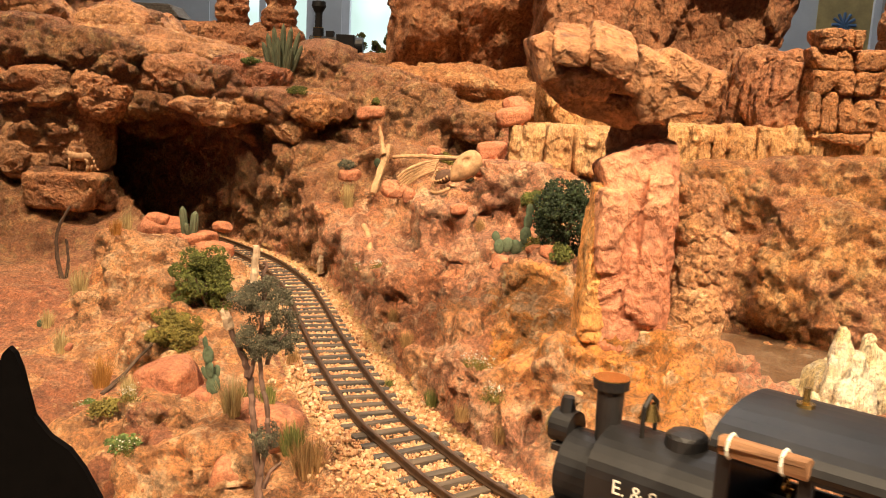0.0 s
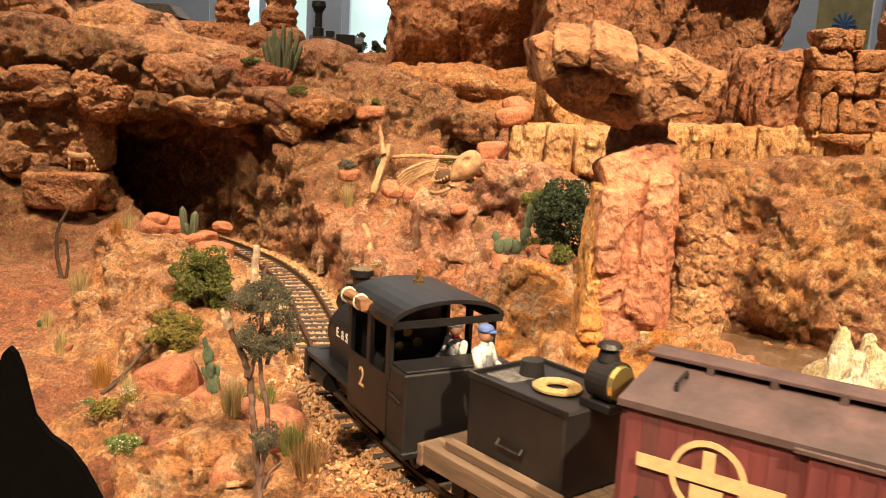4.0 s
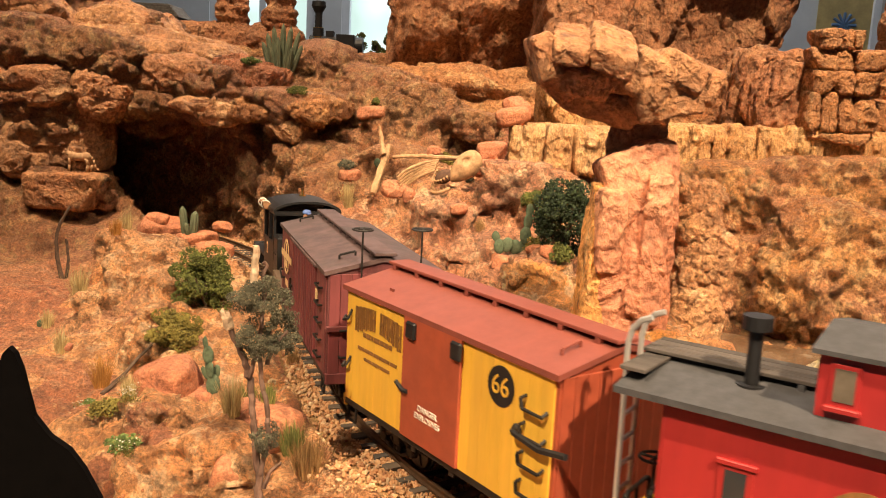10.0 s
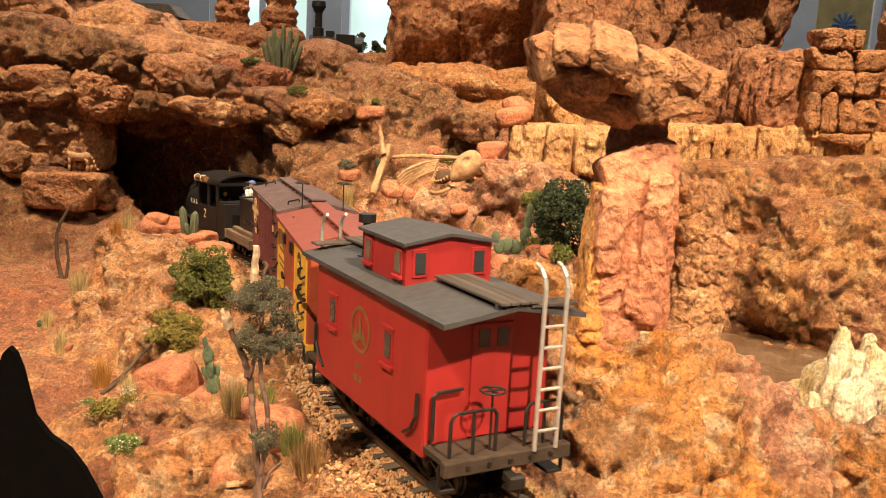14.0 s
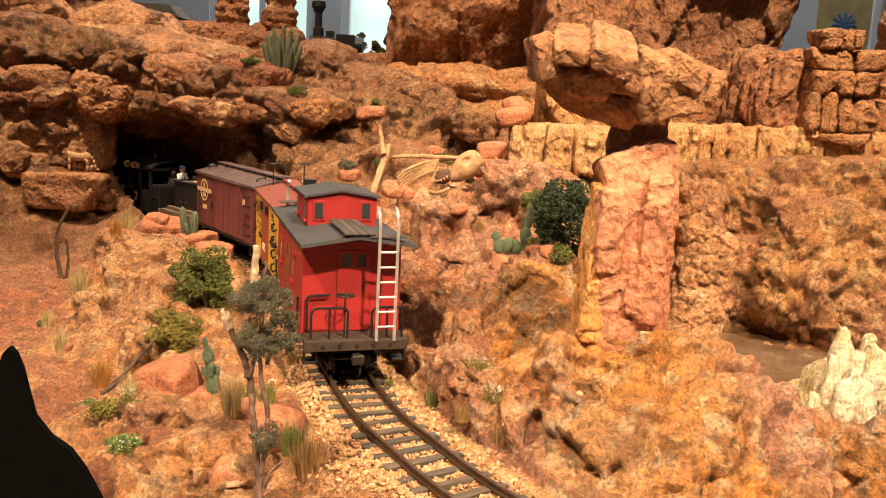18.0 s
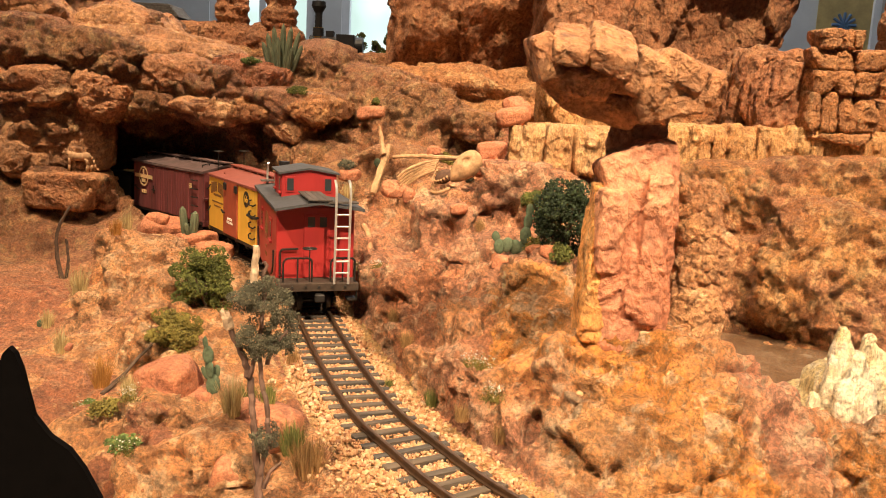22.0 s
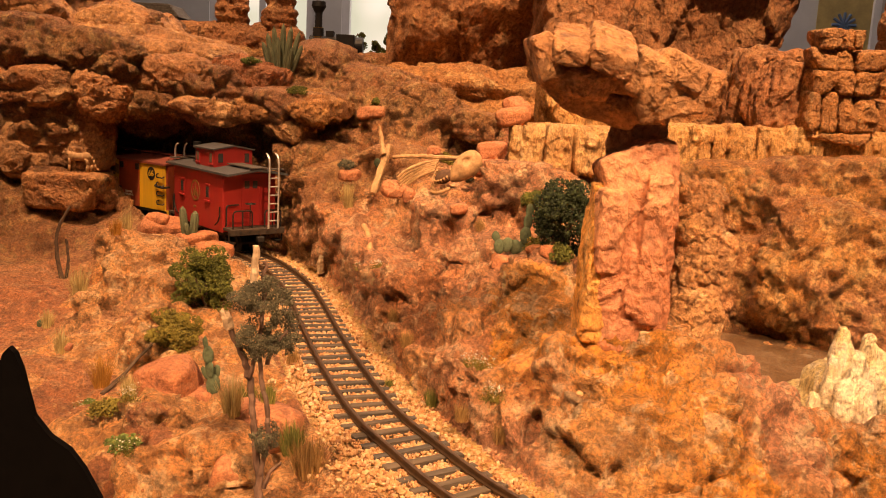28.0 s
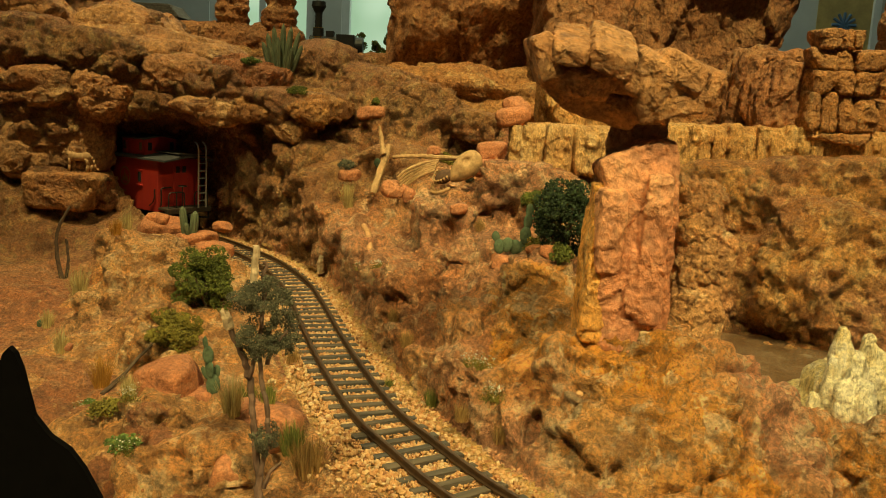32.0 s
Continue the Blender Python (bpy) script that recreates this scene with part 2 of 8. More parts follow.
    c = mix(t, 0.65, c, ramp(t, cr2, [(0.12, (0.62, 0.58, 0.56)), (0.36, (1, 1, 1)), (0.7, (1.26, 1.22, 1.14))]), "MULTIPLY")
    c = mix(t, 0.7, c, ramp(t, fine, [(0.41, (0.55, 0.52, 0.5)), (0.5, (1, 1, 1)), (0.6, (1.32, 1.3, 1.24))]), "MULTIPLY")
    t.links.new(c, b.inputs["Base Color"])
    bump(t, b, [(cr1, 1.0 * grit, 0.007), (cr2, 0.95 * grit, 0.003), (slant, 0.5 * grit, 0.005), (ch1, 1.0 * grit, 0.005), (mid, 0.6 * grit, 0.007), (ch2, 1.0 * grit, 0.003), (mid2, 0.8 * grit, 0.004), (fine, 1.0 * grit, 0.0024), (pits, 0.4 * grit, 0.0006)])
    return m


EARTH = land_material("red_earth", (0.515, 0.230, 0.118), (0.232, 0.086, 0.044), (0.700, 0.422, 0.257), (0.475, 0.177, 0.092), (0.464, 0.177, 0.098), 0.48, pink=(0.598, 0.326, 0.176))
LAND_BROWN = land_material("brown_mountain_rock", (0.43, 0.215, 0.10), (0.17, 0.08, 0.042), (0.60, 0.40, 0.21), (0.37, 0.16, 0.076), (0.40, 0.18, 0.095), 0.35, pink=(0.44, 0.20, 0.12), shine=0.12)
LAND_PALE = land_material("pale_slope_rock", (0.659, 0.335, 0.170), (0.278, 0.107, 0.053), (0.845, 0.603, 0.411), (0.577, 0.239, 0.123), (0.545, 0.220, 0.123), 0.33, pink=(0.639, 0.316, 0.205))
LAND_FRONT = land_material("ochre_front_rock", (0.762, 0.402, 0.184), (0.371, 0.153, 0.077), (0.860, 0.670, 0.473), (0.783, 0.344, 0.087), (0.639, 0.287, 0.176), 0.18, pink=(0.700, 0.344, 0.246), shine=0.1)
LAND_OCHRE = land_material("ochre_canyon_rock", (0.567, 0.278, 0.103), (0.149, 0.060, 0.027), (0.762, 0.498, 0.257), (0.433, 0.172, 0.062), (0.433, 0.192, 0.103), 0.24, pink=(0.475, 0.220, 0.123), shine=0.15)
LAND_BANK = land_material("pale_bank_rock", (0.70, 0.375, 0.175), (0.33, 0.13, 0.062), (0.860, 0.622, 0.40), (0.64, 0.29, 0.125), (0.56, 0.24, 0.125), 0.15, pink=(0.66, 0.33, 0.16))
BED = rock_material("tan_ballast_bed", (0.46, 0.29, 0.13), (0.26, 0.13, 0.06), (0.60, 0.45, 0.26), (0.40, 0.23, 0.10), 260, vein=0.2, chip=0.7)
# ---- the track line ----
LINE = [(420, 5), (330, 24), (230, 62), (158, 124), (74, 182), (20, 241), (-8, 286), (-24, 318), (-43, 372), (-59, 424),
        (-75, 480), (-93, 535), (-122, 596), (-154, 643), (-202, 699), (-266, 756), (-345, 800), (-450, 835), (-560, 850), (-760, 862), (-1000, 870), (-1200, 874)]


def spline(points, steps=24):
    p = np.array([points[0], *points, points[-1]], float)
    out = []
    for a, b, c, d in zip(p[:-3], p[1:-2], p[2:-1], p[3:]):
        for k in range(steps):
            u = k / steps
            out.append(0.5 * (2 * b + (c - a) * u + (2 * a - 5 * b + 4 * c - d) * u * u + (3 * b - a - 3 * c + d) * u ** 3))
    return np.array(out + [p[-1]])


PATH = spline(LINE)
ALONG = np.concatenate([[0], np.cumsum(np.linalg.norm(np.diff(PATH, axis=0), axis=1))])
ALONG -= ALONG[np.argmin(np.linalg.norm(PATH - (20, 241), axis=1))]


def on_track(s):
    """Place and heading (unit vector) of the line at s mm from the near bend."""
    x, y = np.interp(s, ALONG, PATH[:, 0]), np.interp(s, ALONG, PATH[:, 1])
    x2, y2 = np.interp(s + 1, ALONG, PATH[:, 0]), np.interp(s + 1, ALONG, PATH[:, 1])
    d = np.array([x2 - x, y2 - y])
    if not d.any():
        d = np.array([-1.0, 0.05])
    return np.array([x, y]), d / np.linalg.norm(d)


def offset_exact(x, y):
    """Distance from the line, positive on its right-hand side going up the line, and the place along it."""
    q = np.stack([x, y], -1)
    best, s = np.full(len(q), 1e9), np.zeros(len(q))
    pts = PATH[::3]
    al = ALONG[::3]
    for a, b, sa in zip(pts[:-1], pts[1:], al):
        ab = b - a
        k = np.clip(((q - a) @ ab) / (ab @ ab), 0, 1)
        e = q - a - k[:, None] * ab
        d = np.hypot(e[:, 0], e[:, 1]) * np.where(ab[0] * e[:, 1] - ab[1] * e[:, 0] > 0, -1, 1)
        hit = np.abs(d) < np.abs(best)
        best[hit], s[hit] = d[hit], (sa + k * np.linalg.norm(ab))[hit]
    return best, s


TABLE_X, TABLE_Y = np.arange(-520, 521, 3.0), np.arange(60, 1011, 3.0)
TABLE = [v.reshape(len(TABLE_X), -1) for v in offset_exact(*(a.ravel() for a in np.meshgrid(TABLE_X, TABLE_Y, indexing="ij")))]


def track_offset(x, y):
    """offset_exact read from a table."""
    i, j = np.clip((x + 520) / 3, 0, len(TABLE_X) - 1.001), np.clip((y - 60) / 3, 0, len(TABLE_Y) - 1.001)
    a, b = i.astype(int), j.astype(int)
    u, v = i - a, j - b
    return tuple((T[a, b] * (1 - u) + T[a + 1, b] * u) * (1 - v) + (T[a, b + 1] * (1 - u) + T[a + 1, b + 1] * u) * v for T in TABLE)


# ---- the ground: spot heights of the plan, x, y, z ----
SPOTS_LEFT = [(-90, 230, -30), (-55, 262, -11), (-84, 260, -15), (-140, 250, -45), (-107, 330, -6), (-156, 380, -26), (-240, 450, -24),
              (-97, 350, -6), (-133, 440, -8), (-100, 450, -4), (-140, 520, 0), (-175, 560, 10), (-230, 560, -12), (-309, 640, -20),
              (-200, 330, -42), (-300, 690, 4), (-230, 640, 0), (-190, 640, 0), (-360, 560, -20), (-330, 728, 30), (-400, 730, 60), (-330, 800, 140), (-420, 810, 165), (-270, 860, 150), (-330, 900, 165), (-470, 880, 170), (-240, 790, 130)]
SPOTS_MID = [(-12, 430, 20), (-20, 470, 30), (11, 490, 47), (-40, 530, 34), (-60, 600, 40), (0, 560, 60), (40, 560, 62), (62, 450, 52), (40, 470, 50),
             (-80, 680, 70), (-27, 700, 132), (-60, 760, 142), (20, 640, 72), (60, 640, 74), (-150, 790, 142), (-200, 880, 150), (0, 860, 148), (-40, 640, 84)]
SPOTS_RIGHT = [(30, 330, 6), (10, 380, 6), (60, 420, 40), (120, 420, -4),
               (176, 480, -28), (191, 450, -28), (160, 520, -26), (158, 400, -24), (172, 420, -28), (230, 420, -28), (240, 480, -22), (200, 540, -22), (185, 580, 12), (265, 545, 8), (205, 590, 34), (120, 560, 50), (320, 620, 84), (180, 640, 80), (90, 520, 52)]
# the bluff under the pillar: its foot beside the line, the brow above it, the ground behind
SPOTS_BLUFF = [(38, 286, 0), (46, 276, -1), (56, 262, -3), (70, 254, -6), (90, 254, -10), (108, 262, -16), (128, 278, -23), (150, 298, -30), (172, 314, -34), (200, 326, -36), (240, 330, -36),
               (150, 262, -34), (110, 238, -16), (190, 290, -38),
               (40, 304, 22), (50, 288, 17), (64, 280, 15), (80, 274, 8), (96, 280, 5), (112, 290, 0), (130, 304, -8),
               (46, 308, 40), (58, 301, 41), (72, 299, 41), (86, 303, 42), (66, 310, 44), (80, 314, 44), (100, 308, 35), (112, 313, 29), (122, 316, 23), (120, 330, 18), (134, 328, 8), (146, 336, 2), (162, 344, -4), (182, 346, -6), (204, 346, -5), (226, 344, -4),
               (40, 330, 36), (70, 340, 38), (100, 345, 28), (120, 350, 6), (140, 365, -10), (170, 370, -16), (200, 374, -16), (40, 360, 30), (70, 380, 34), (96, 384, 16)]


def ground_z(x, y):
    """Height of the bare ground in mm at arrays x, y; the line lies in a flat bed, and enters the hill at the tunnel."""
    num, den = 0, 1e-12
    for px, py, pz in SPOTS_LEFT + SPOTS_MID + SPOTS_RIGHT + SPOTS_BLUFF:
        w = 1 / ((x - px) ** 2 + (y - py) ** 2 + 60.0) ** 1.8
        num, den = num + w * pz, den + w
    z = num / den
    d, s = track_offset(x, y)
    wide = np.where(d > 0, 17 + np.clip((s - 380) / 60, 0, 1) * 4, 19)
    away = np.clip((np.abs(d) - wide) / 14, 0, 1)
    away = np.maximum(away * away * (3 - 2 * away), np.clip((s - 545) / 30, 0, 1))
    bed = -3.6 - np.clip(np.abs(d) - 15, 0, 30) * 0.12
    return bed * (1 - away) + z * away


def ground_at(x, y):
    return float(ground_z(np.array([float(x)]), np.array([float(y)]))[0])


# ---- the carved landscape: lumps of rock melted into the ground, with the tunnel bored through ----
# region, centre of the base, size, turn, boxiness
LUMPS_LEFT = [
    ("mountain", (-357, 750, 31), (121, 90, 71), (0, 0, 10), 0.25),
    ("mountain", (-310, 715, 17), (70, 50, 31), (0, 4, 6), 0.5),
    ("mountain", (-347, 730, -15), (126, 60, 40), (0, 0, 4), 0.3),
    ("mountain", (-289, 730, 86), (55, 64, 40), (0, 6, 12), 0.1),
    ("mountain", (-275, 752, 107), (35, 60, 29), (0, 0, 0), 0.2),
    ("mountain", (-245, 747, 93), (58, 84, 22), (0, 3, 0), 0.25),
    ("mountain", (-187, 738, 87), (68, 100, 23), (0, 3, -8), 0.5),
    ("mountain", (-122, 714, 96), (66, 100, 24), (0, 2, -14), 0.5),
    ("mountain", (-127, 693, 79), (31, 50, 21), (0, 0, -10), 0.2),
    ("mountain", (-382, 767, 91), (105, 110, 34), (0, -3, 5), 0.25),
    ("mountain", (-302, 832, 142), (93, 120, 47), (0, 5, 0), 0.1),
    ("mountain", (-290, 797, 128), (174, 110, 35), (0, 6, -8), 0.15),
    ("mountain", (-230, 764, 110), (66, 84, 34), (0, 4, -6), 0.25),
    ("mountain", (-434, 835, 135), (131, 150, 70), (0, 4, 0), 0.15),
    ("mountain", (-372, 865, 172), (94, 130, 40), (0, 0, 0), 0.2),
    ("mountain", (-193, 763, 108), (36, 70, 38), (0, 8, 14), 0.4),
    ("mountain", (-164, 746, 106), (43, 60, 33), (0, 6, -10), 0.4),
    ("mountain", (-116, 815, 99), (75, 110, 67), (0, 8, 0), 0.1),
    ("mountain", (-72, 785, 90), (66, 90, 55), (0, 8, 0), 0.15),
    ("mountain", (-176, 732, 2), (76, 60, 91), (0, 0, -42), 0.35),
    ("mountain", (-106, 690, 7), (78, 70, 75), (-8, 0, -50), 0.3),
    ("mountain", (-56, 620, -10), (53, 60, 67), (-10, 0, -40), 0.3),
    ("mountain", (-77, 725, 46), (67, 70, 43), (-10, 0, -20), 0.2),
    ("mountain", (-37, 720, 75), (71, 60, 38), (-8, 0, -6), 0.25),
    ("mountain", (-368, 738, 112), (120, 76, 54), (-24, 0, 8), 0.2),
    ("mountain", (-300, 734, 106), (100, 76, 48), (-28, 4, -6), 0.2),
    ("mountain", (-205, 738, 98), (96, 66, 34), (-24, 4, -10), 0.2),
    ("mountain", (-322, 728, 62), (70, 56, 50), (-12, 0, 6), 0.25),
    ("mountain", (-388, 728, 60), (90, 56, 60), (-16, 0, 4), 0.2),
    ("mountain", (20, 660, 88), (37, 40, 24), (0, 6, 8), 0.4),
]
LUMPS_RIGHT = [
    ("front", (52, 284, -6), (26, 26, 34), (-24, 0, -42), 0.6),
    ("front", (66, 276, -14), (30, 30, 34), (-28, 8, -20), 0.5),
    ("front", (86, 280, -14), (34, 30, 36), (-26, -6, 10), 0.5),
    ("front", (74, 290, 4), (26, 20, 24), (-30, 10, 6), 0.6),
    ("front", (96, 292, -4), (30, 24, 26), (-30, -14, 16), 0.6),
    ("front", (110, 300, -8), (34, 26, 28), (-26, 12, 24), 0.5),
    ("front", (122, 310, -8), (26, 24, 26), (-20, -8, 34), 0.5),
    ("front", (100, 304, 12), (28, 18, 18), (-20, 8, 10), 0.6),
    ("front", (116, 316, 8), (22, 18, 15), (-10, 10, 24), 0.6),
    ("front", (58, 296, 8), (22, 18, 24), (-26, -10, -16), 0.6),
    ("front", (46, 296, 6), (16, 20, 28), (-20, 6, -40), 0.6),
    ("front", (138, 318, -22), (34, 26, 28), (-22, 6, 28), 0.5),
    ("front", (158, 330, -26), (34, 24, 24), (-20, -6, 22), 0.6),
    ("front", (180, 336, -28), (34, 22, 24), (-16, 8, 8), 0.6),
    ("front", (204, 338, -28), (34, 22, 26), (-14, -6, 2), 0.6),
    ("front", (118, 290, -24), (40, 28, 26), (-30, 6, 26), 0.4),
    ("front", (98, 270, -24), (40, 26, 26), (-30, -8, 8), 0.4),
    ("front", (72, 264, -18), (30, 22, 22), (-30, 4, -20), 0.5),
    ("front", (86, 268, -8), (16, 14, 12), (-34, 16, 0), 0.8),
    ("front", (106, 280, -6), (18, 14, 12), (-34, -18, 14), 0.8),
    ("front", (64, 290, 18), (16, 14, 14), (-20, 14, -10), 0.8),
    ("front", (84, 296, 18), (20, 14, 12), (-24, -12, 8), 0.8),
    ("front", (130, 300, -16), (20, 14, 16), (-30, 14, 30), 0.8),
    ("slope", (2, 498, 30), (38, 36, 30), (0, 0, 12), 0.5),
    ("slope", (42, 524, 38), (45, 42, 46), (-4, 0, -4), 0.6),
    ("slope", (2, 468, 19), (29, 40, 20), (0, 0, 6), 0.5),
    ("slope", (-18, 440, -10), (35, 60, 42), (-14, 0, 24), 0.3),
    ("slope", (16, 387, -7), (34, 50, 35), (-18, 0, 0), 0.3),
    ("slope", (44, 363, 1), (36, 50, 33), (-12, 0, -10), 0.3),
    ("slope", (48, 420, 19), (35, 40, 28), (0, 0, 0), 0.3),
    ("canyon", (196, 625, 10), (61, 70, 75), (-6, 0, 8), 0.3),
    ("canyon", (273, 606, 3), (134, 80, 89), (-8, 0, -4), 0.3),
    ("canyon", (258, 530, -30), (120, 80, 92), (-22, 12, -22), 0.3),
    ("canyon", (215, 570, -29), (104, 50, 67), (-4, 0, 0), 0.3),
    ("bank", (-193, 545, -16), (42, 30, 30), (-30, 10, 30), 0.8),
    ("bank", (-165, 505, -16), (36, 26, 26), (-36, -10, 10), 0.8),
    ("bank", (-184, 470, -26), (40, 26, 26), (-34, 12, 30), 0.8),
    ("bank", (-152, 455, -22), (30, 24, 24), (-30, -14, -10), 0.8),
    ("bank", (-140, 420, -24), (28, 22, 22), (-30, 10, 20), 0.8),
    ("bank", (-106, 300, -38), (24, 24, 40), (-16, 12, 24), 0.8),
    ("bank", (-84, 268, -36), (32, 24, 38), (-28, -12, 14), 0.8),
    ("bank", (-94, 284, -36), (16, 20, 34), (-20, 16, 36), 0.8),
    ("bank", (-208, 560, -24), (50, 34, 44), (-28, 14, 34), 0.6),
    ("bank", (-186, 522, -22), (40, 30, 38), (-32, -10, 30), 0.6),
    ("bank", (-166, 480, -26), (34, 28, 36), (-32, 12, 24), 0.7),
    ("bank", (-150, 440, -24), (26, 24, 28), (-30, -10, 30), 0.7),
    ("bank", (-196, 570, -44), (49, 60, 62), (-8, 0, 30), 0.25),
    ("bank", (-169, 440, -45), (24, 40, 25), (-14, 4, 34), 0.15),
    ("bank", (-108, 329, -29), (19, 34, 28), (0, 0, 10), 0.4),
    ("bank", (-71, 280, -23), (24, 36, 27), (0, 6, 10), 0.3),
    ("bank", (-117, 403, -21), (31, 36, 15), (-8, 0, 10), 0.3),
]
REGIONS = ("ground", "mountain", "slope", "front", "canyon", "bank")


def cells_noise(p, tilt=0.9):
    """Flat facets: a level and a slope for each cell of a jittered lattice, and how near its border is."""
    base = np.floor(p).astype(int)
    best, second = np.full(len(p), 1e9), np.full(len(p), 1e9)
    value = np.zeros(len(p))
    for dx in (-1, 0, 1):
        for dy in (-1, 0, 1):
            for dz in (-1, 0, 1):
                c = base + (dx, dy, dz)
                h = PERM[PERM[PERM[c[:, 0] & 255] + (c[:, 1] & 255)] + (c[:, 2] & 255)]
                off = p - (c + 0.5 + 0.45 * GRAD[h])
                d = (off ** 2).sum(1)
                near = d < best
                second = np.where(near, best, np.minimum(second, d))
                value = np.where(near, (h / 128.0 - 1) + tilt * (off * GRAD[(h + 91) & 255]).sum(1), value)
                best = np.where(near, d, best)
    return value, np.sqrt(second) - np.sqrt(best)


def land_field(xs, ys, zs):
    """Signed distance of the land (negative inside) and the region of the nearest lump, on a lattice."""
    X, Y = np.meshgrid(xs, ys, indexing="ij")
    g = ground_z(X.ravel(), Y.ravel()).reshape(X.shape)
    field = ((zs[None, None] - g[..., None]) * 0.75).astype(np.float32)
    owner = np.zeros(field.shape, np.uint8)
    for region, at, size, turn, boxy in LUMPS_LEFT + LUMPS_RIGHT:
        half = np.array(size, float) / 2
        c = np.array(at, float) + (0, 0, half[2])
        r = np.linalg.norm(half) * 0.85 + 12
        ix, iy, iz = (np.searchsorted(v, [c[k] - r, c[k] + r]) for k, v in enumerate((xs, ys, zs)))
        if ix[0] == ix[1] or iy[0] == iy[1] or iz[0] == iz[1]:
            continue
        box_ = np.s_[ix[0]:ix[1], iy[0]:iy[1], iz[0]:iz[1]]
        P = np.stack(np.meshgrid(xs[box_[0]], ys[box_[1]], zs[box_[2]], indexing="ij"), -1) - c
        R = np.array(Euler([radians(a) for a in turn]).to_matrix())
        q = (P @ R) / half
        e = 2 + boxy * 6
        n = (np.abs(q) ** e).sum(-1) ** (1 / e)
        d = ((n - 1) * half.min() * 0.9).astype(np.float32)
        old = field[box_]
        k = 3.0
        h = np.clip(0.5 + 0.5 * (old - d) / k, 0, 1)
        field[box_] = old * (1 - h) + d * h - k * h * (1 - h)
        owner[box_] = np.where(d < old, REGIONS.index(region), owner[box_])
    # the bore: clear of the train all along the line
    d, s = track_offset(X.ravel(), Y.ravel())
    d, s = d.reshape(X.shape), s.reshape(X.shape)
    side = np.abs(d - 2) - np.where(s > 520, 31, 25)
    bore = np.maximum(side[..., None], np.maximum(-4.2 - zs[None, None], zs[None, None] - 84 + 0.012 * side[..., None] ** 2 * (side[..., None] > -40)))
    k = 4.0
    h = np.clip(0.5 - 0.5 * (field + bore) / k, 0, 1)
    field = field * (1 - h) - bore * h + k * h * (1 - h)
    return field.astype(np.float32), owner


def surface(field, owner, xs, ys, zs):
    """Quads along the zero level of a lattice field (surface nets)."""
    inside = field < 0
    shape = tuple(n - 1 for n in field.shape)
    pts, cnt = np.zeros(shape + (3,), np.float32), np.zeros(shape, np.float32)
    S = lambda a, o: a[o[0]:o[0] + shape[0], o[1]:o[1] + shape[1], o[2]:o[2] + shape[2]]
    corners = [(i, j, k) for i in (0, 1) for j in (0, 1) for k in (0, 1)]
    for a in corners:
        for ax in range(3):
            if a[ax]:
                continue
            b = list(a)
            b[ax] = 1
            fa, fb = S(field, a), S(field, b)
            cross = S(inside, a) != S(inside, b)
            t = np.where(cross, fa / np.where(cross, fa - fb, 1), 0)
            for m in range(3):
                pts[..., m] += np.where(cross, a[m] + (t if m == ax else 0), 0)
            cnt += cross
    live = cnt > 0
    ids = np.full(shape, -1, np.int64)
    ids[live] = np.arange(live.sum())
    idx = np.argwhere(live)
    step = np.array([xs[1] - xs[0], ys[1] - ys[0], zs[1] - zs[0]])
    verts = np.array([xs[0], ys[0], zs[0]]) + (idx + pts[live] / cnt[live][:, None]) * step
    own = owner[:-1, :-1, :-1][live]
    quads = []
    for ax in range(3):
        a = [slice(1, n) for n in shape]
        b = [slice(1, n) for n in shape]
        a[ax], b[ax] = slice(0, shape[ax]), slice(1, shape[ax] + 1)
        fa, fb = inside[tuple(a)], inside[tuple(b)]
        u, v = (ax + 1) % 3, (ax + 2) % 3
        for flip in (False, True):
            hit = np.argwhere(fa & ~fb if not flip else ~fa & fb)
            if not len(hit):
                continue
            c = hit.copy()
            for m in range(3):
                if m != ax:
                    c[:, m] += 1
            q = []
            for du, dv in ((-1, -1), (0, -1), (0, 0), (-1, 0)):
                w = c.copy()
                w[:, u] += du
                w[:, v] += dv
                q.append(ids[w[:, 0], w[:, 1], w[:, 2]])
            q = np.stack(q, -1)
            quads.append(q[:, ::-1] if flip else q)
    quads = np.concatenate(quads)
    return verts, quads[(quads >= 0).all(1)], own


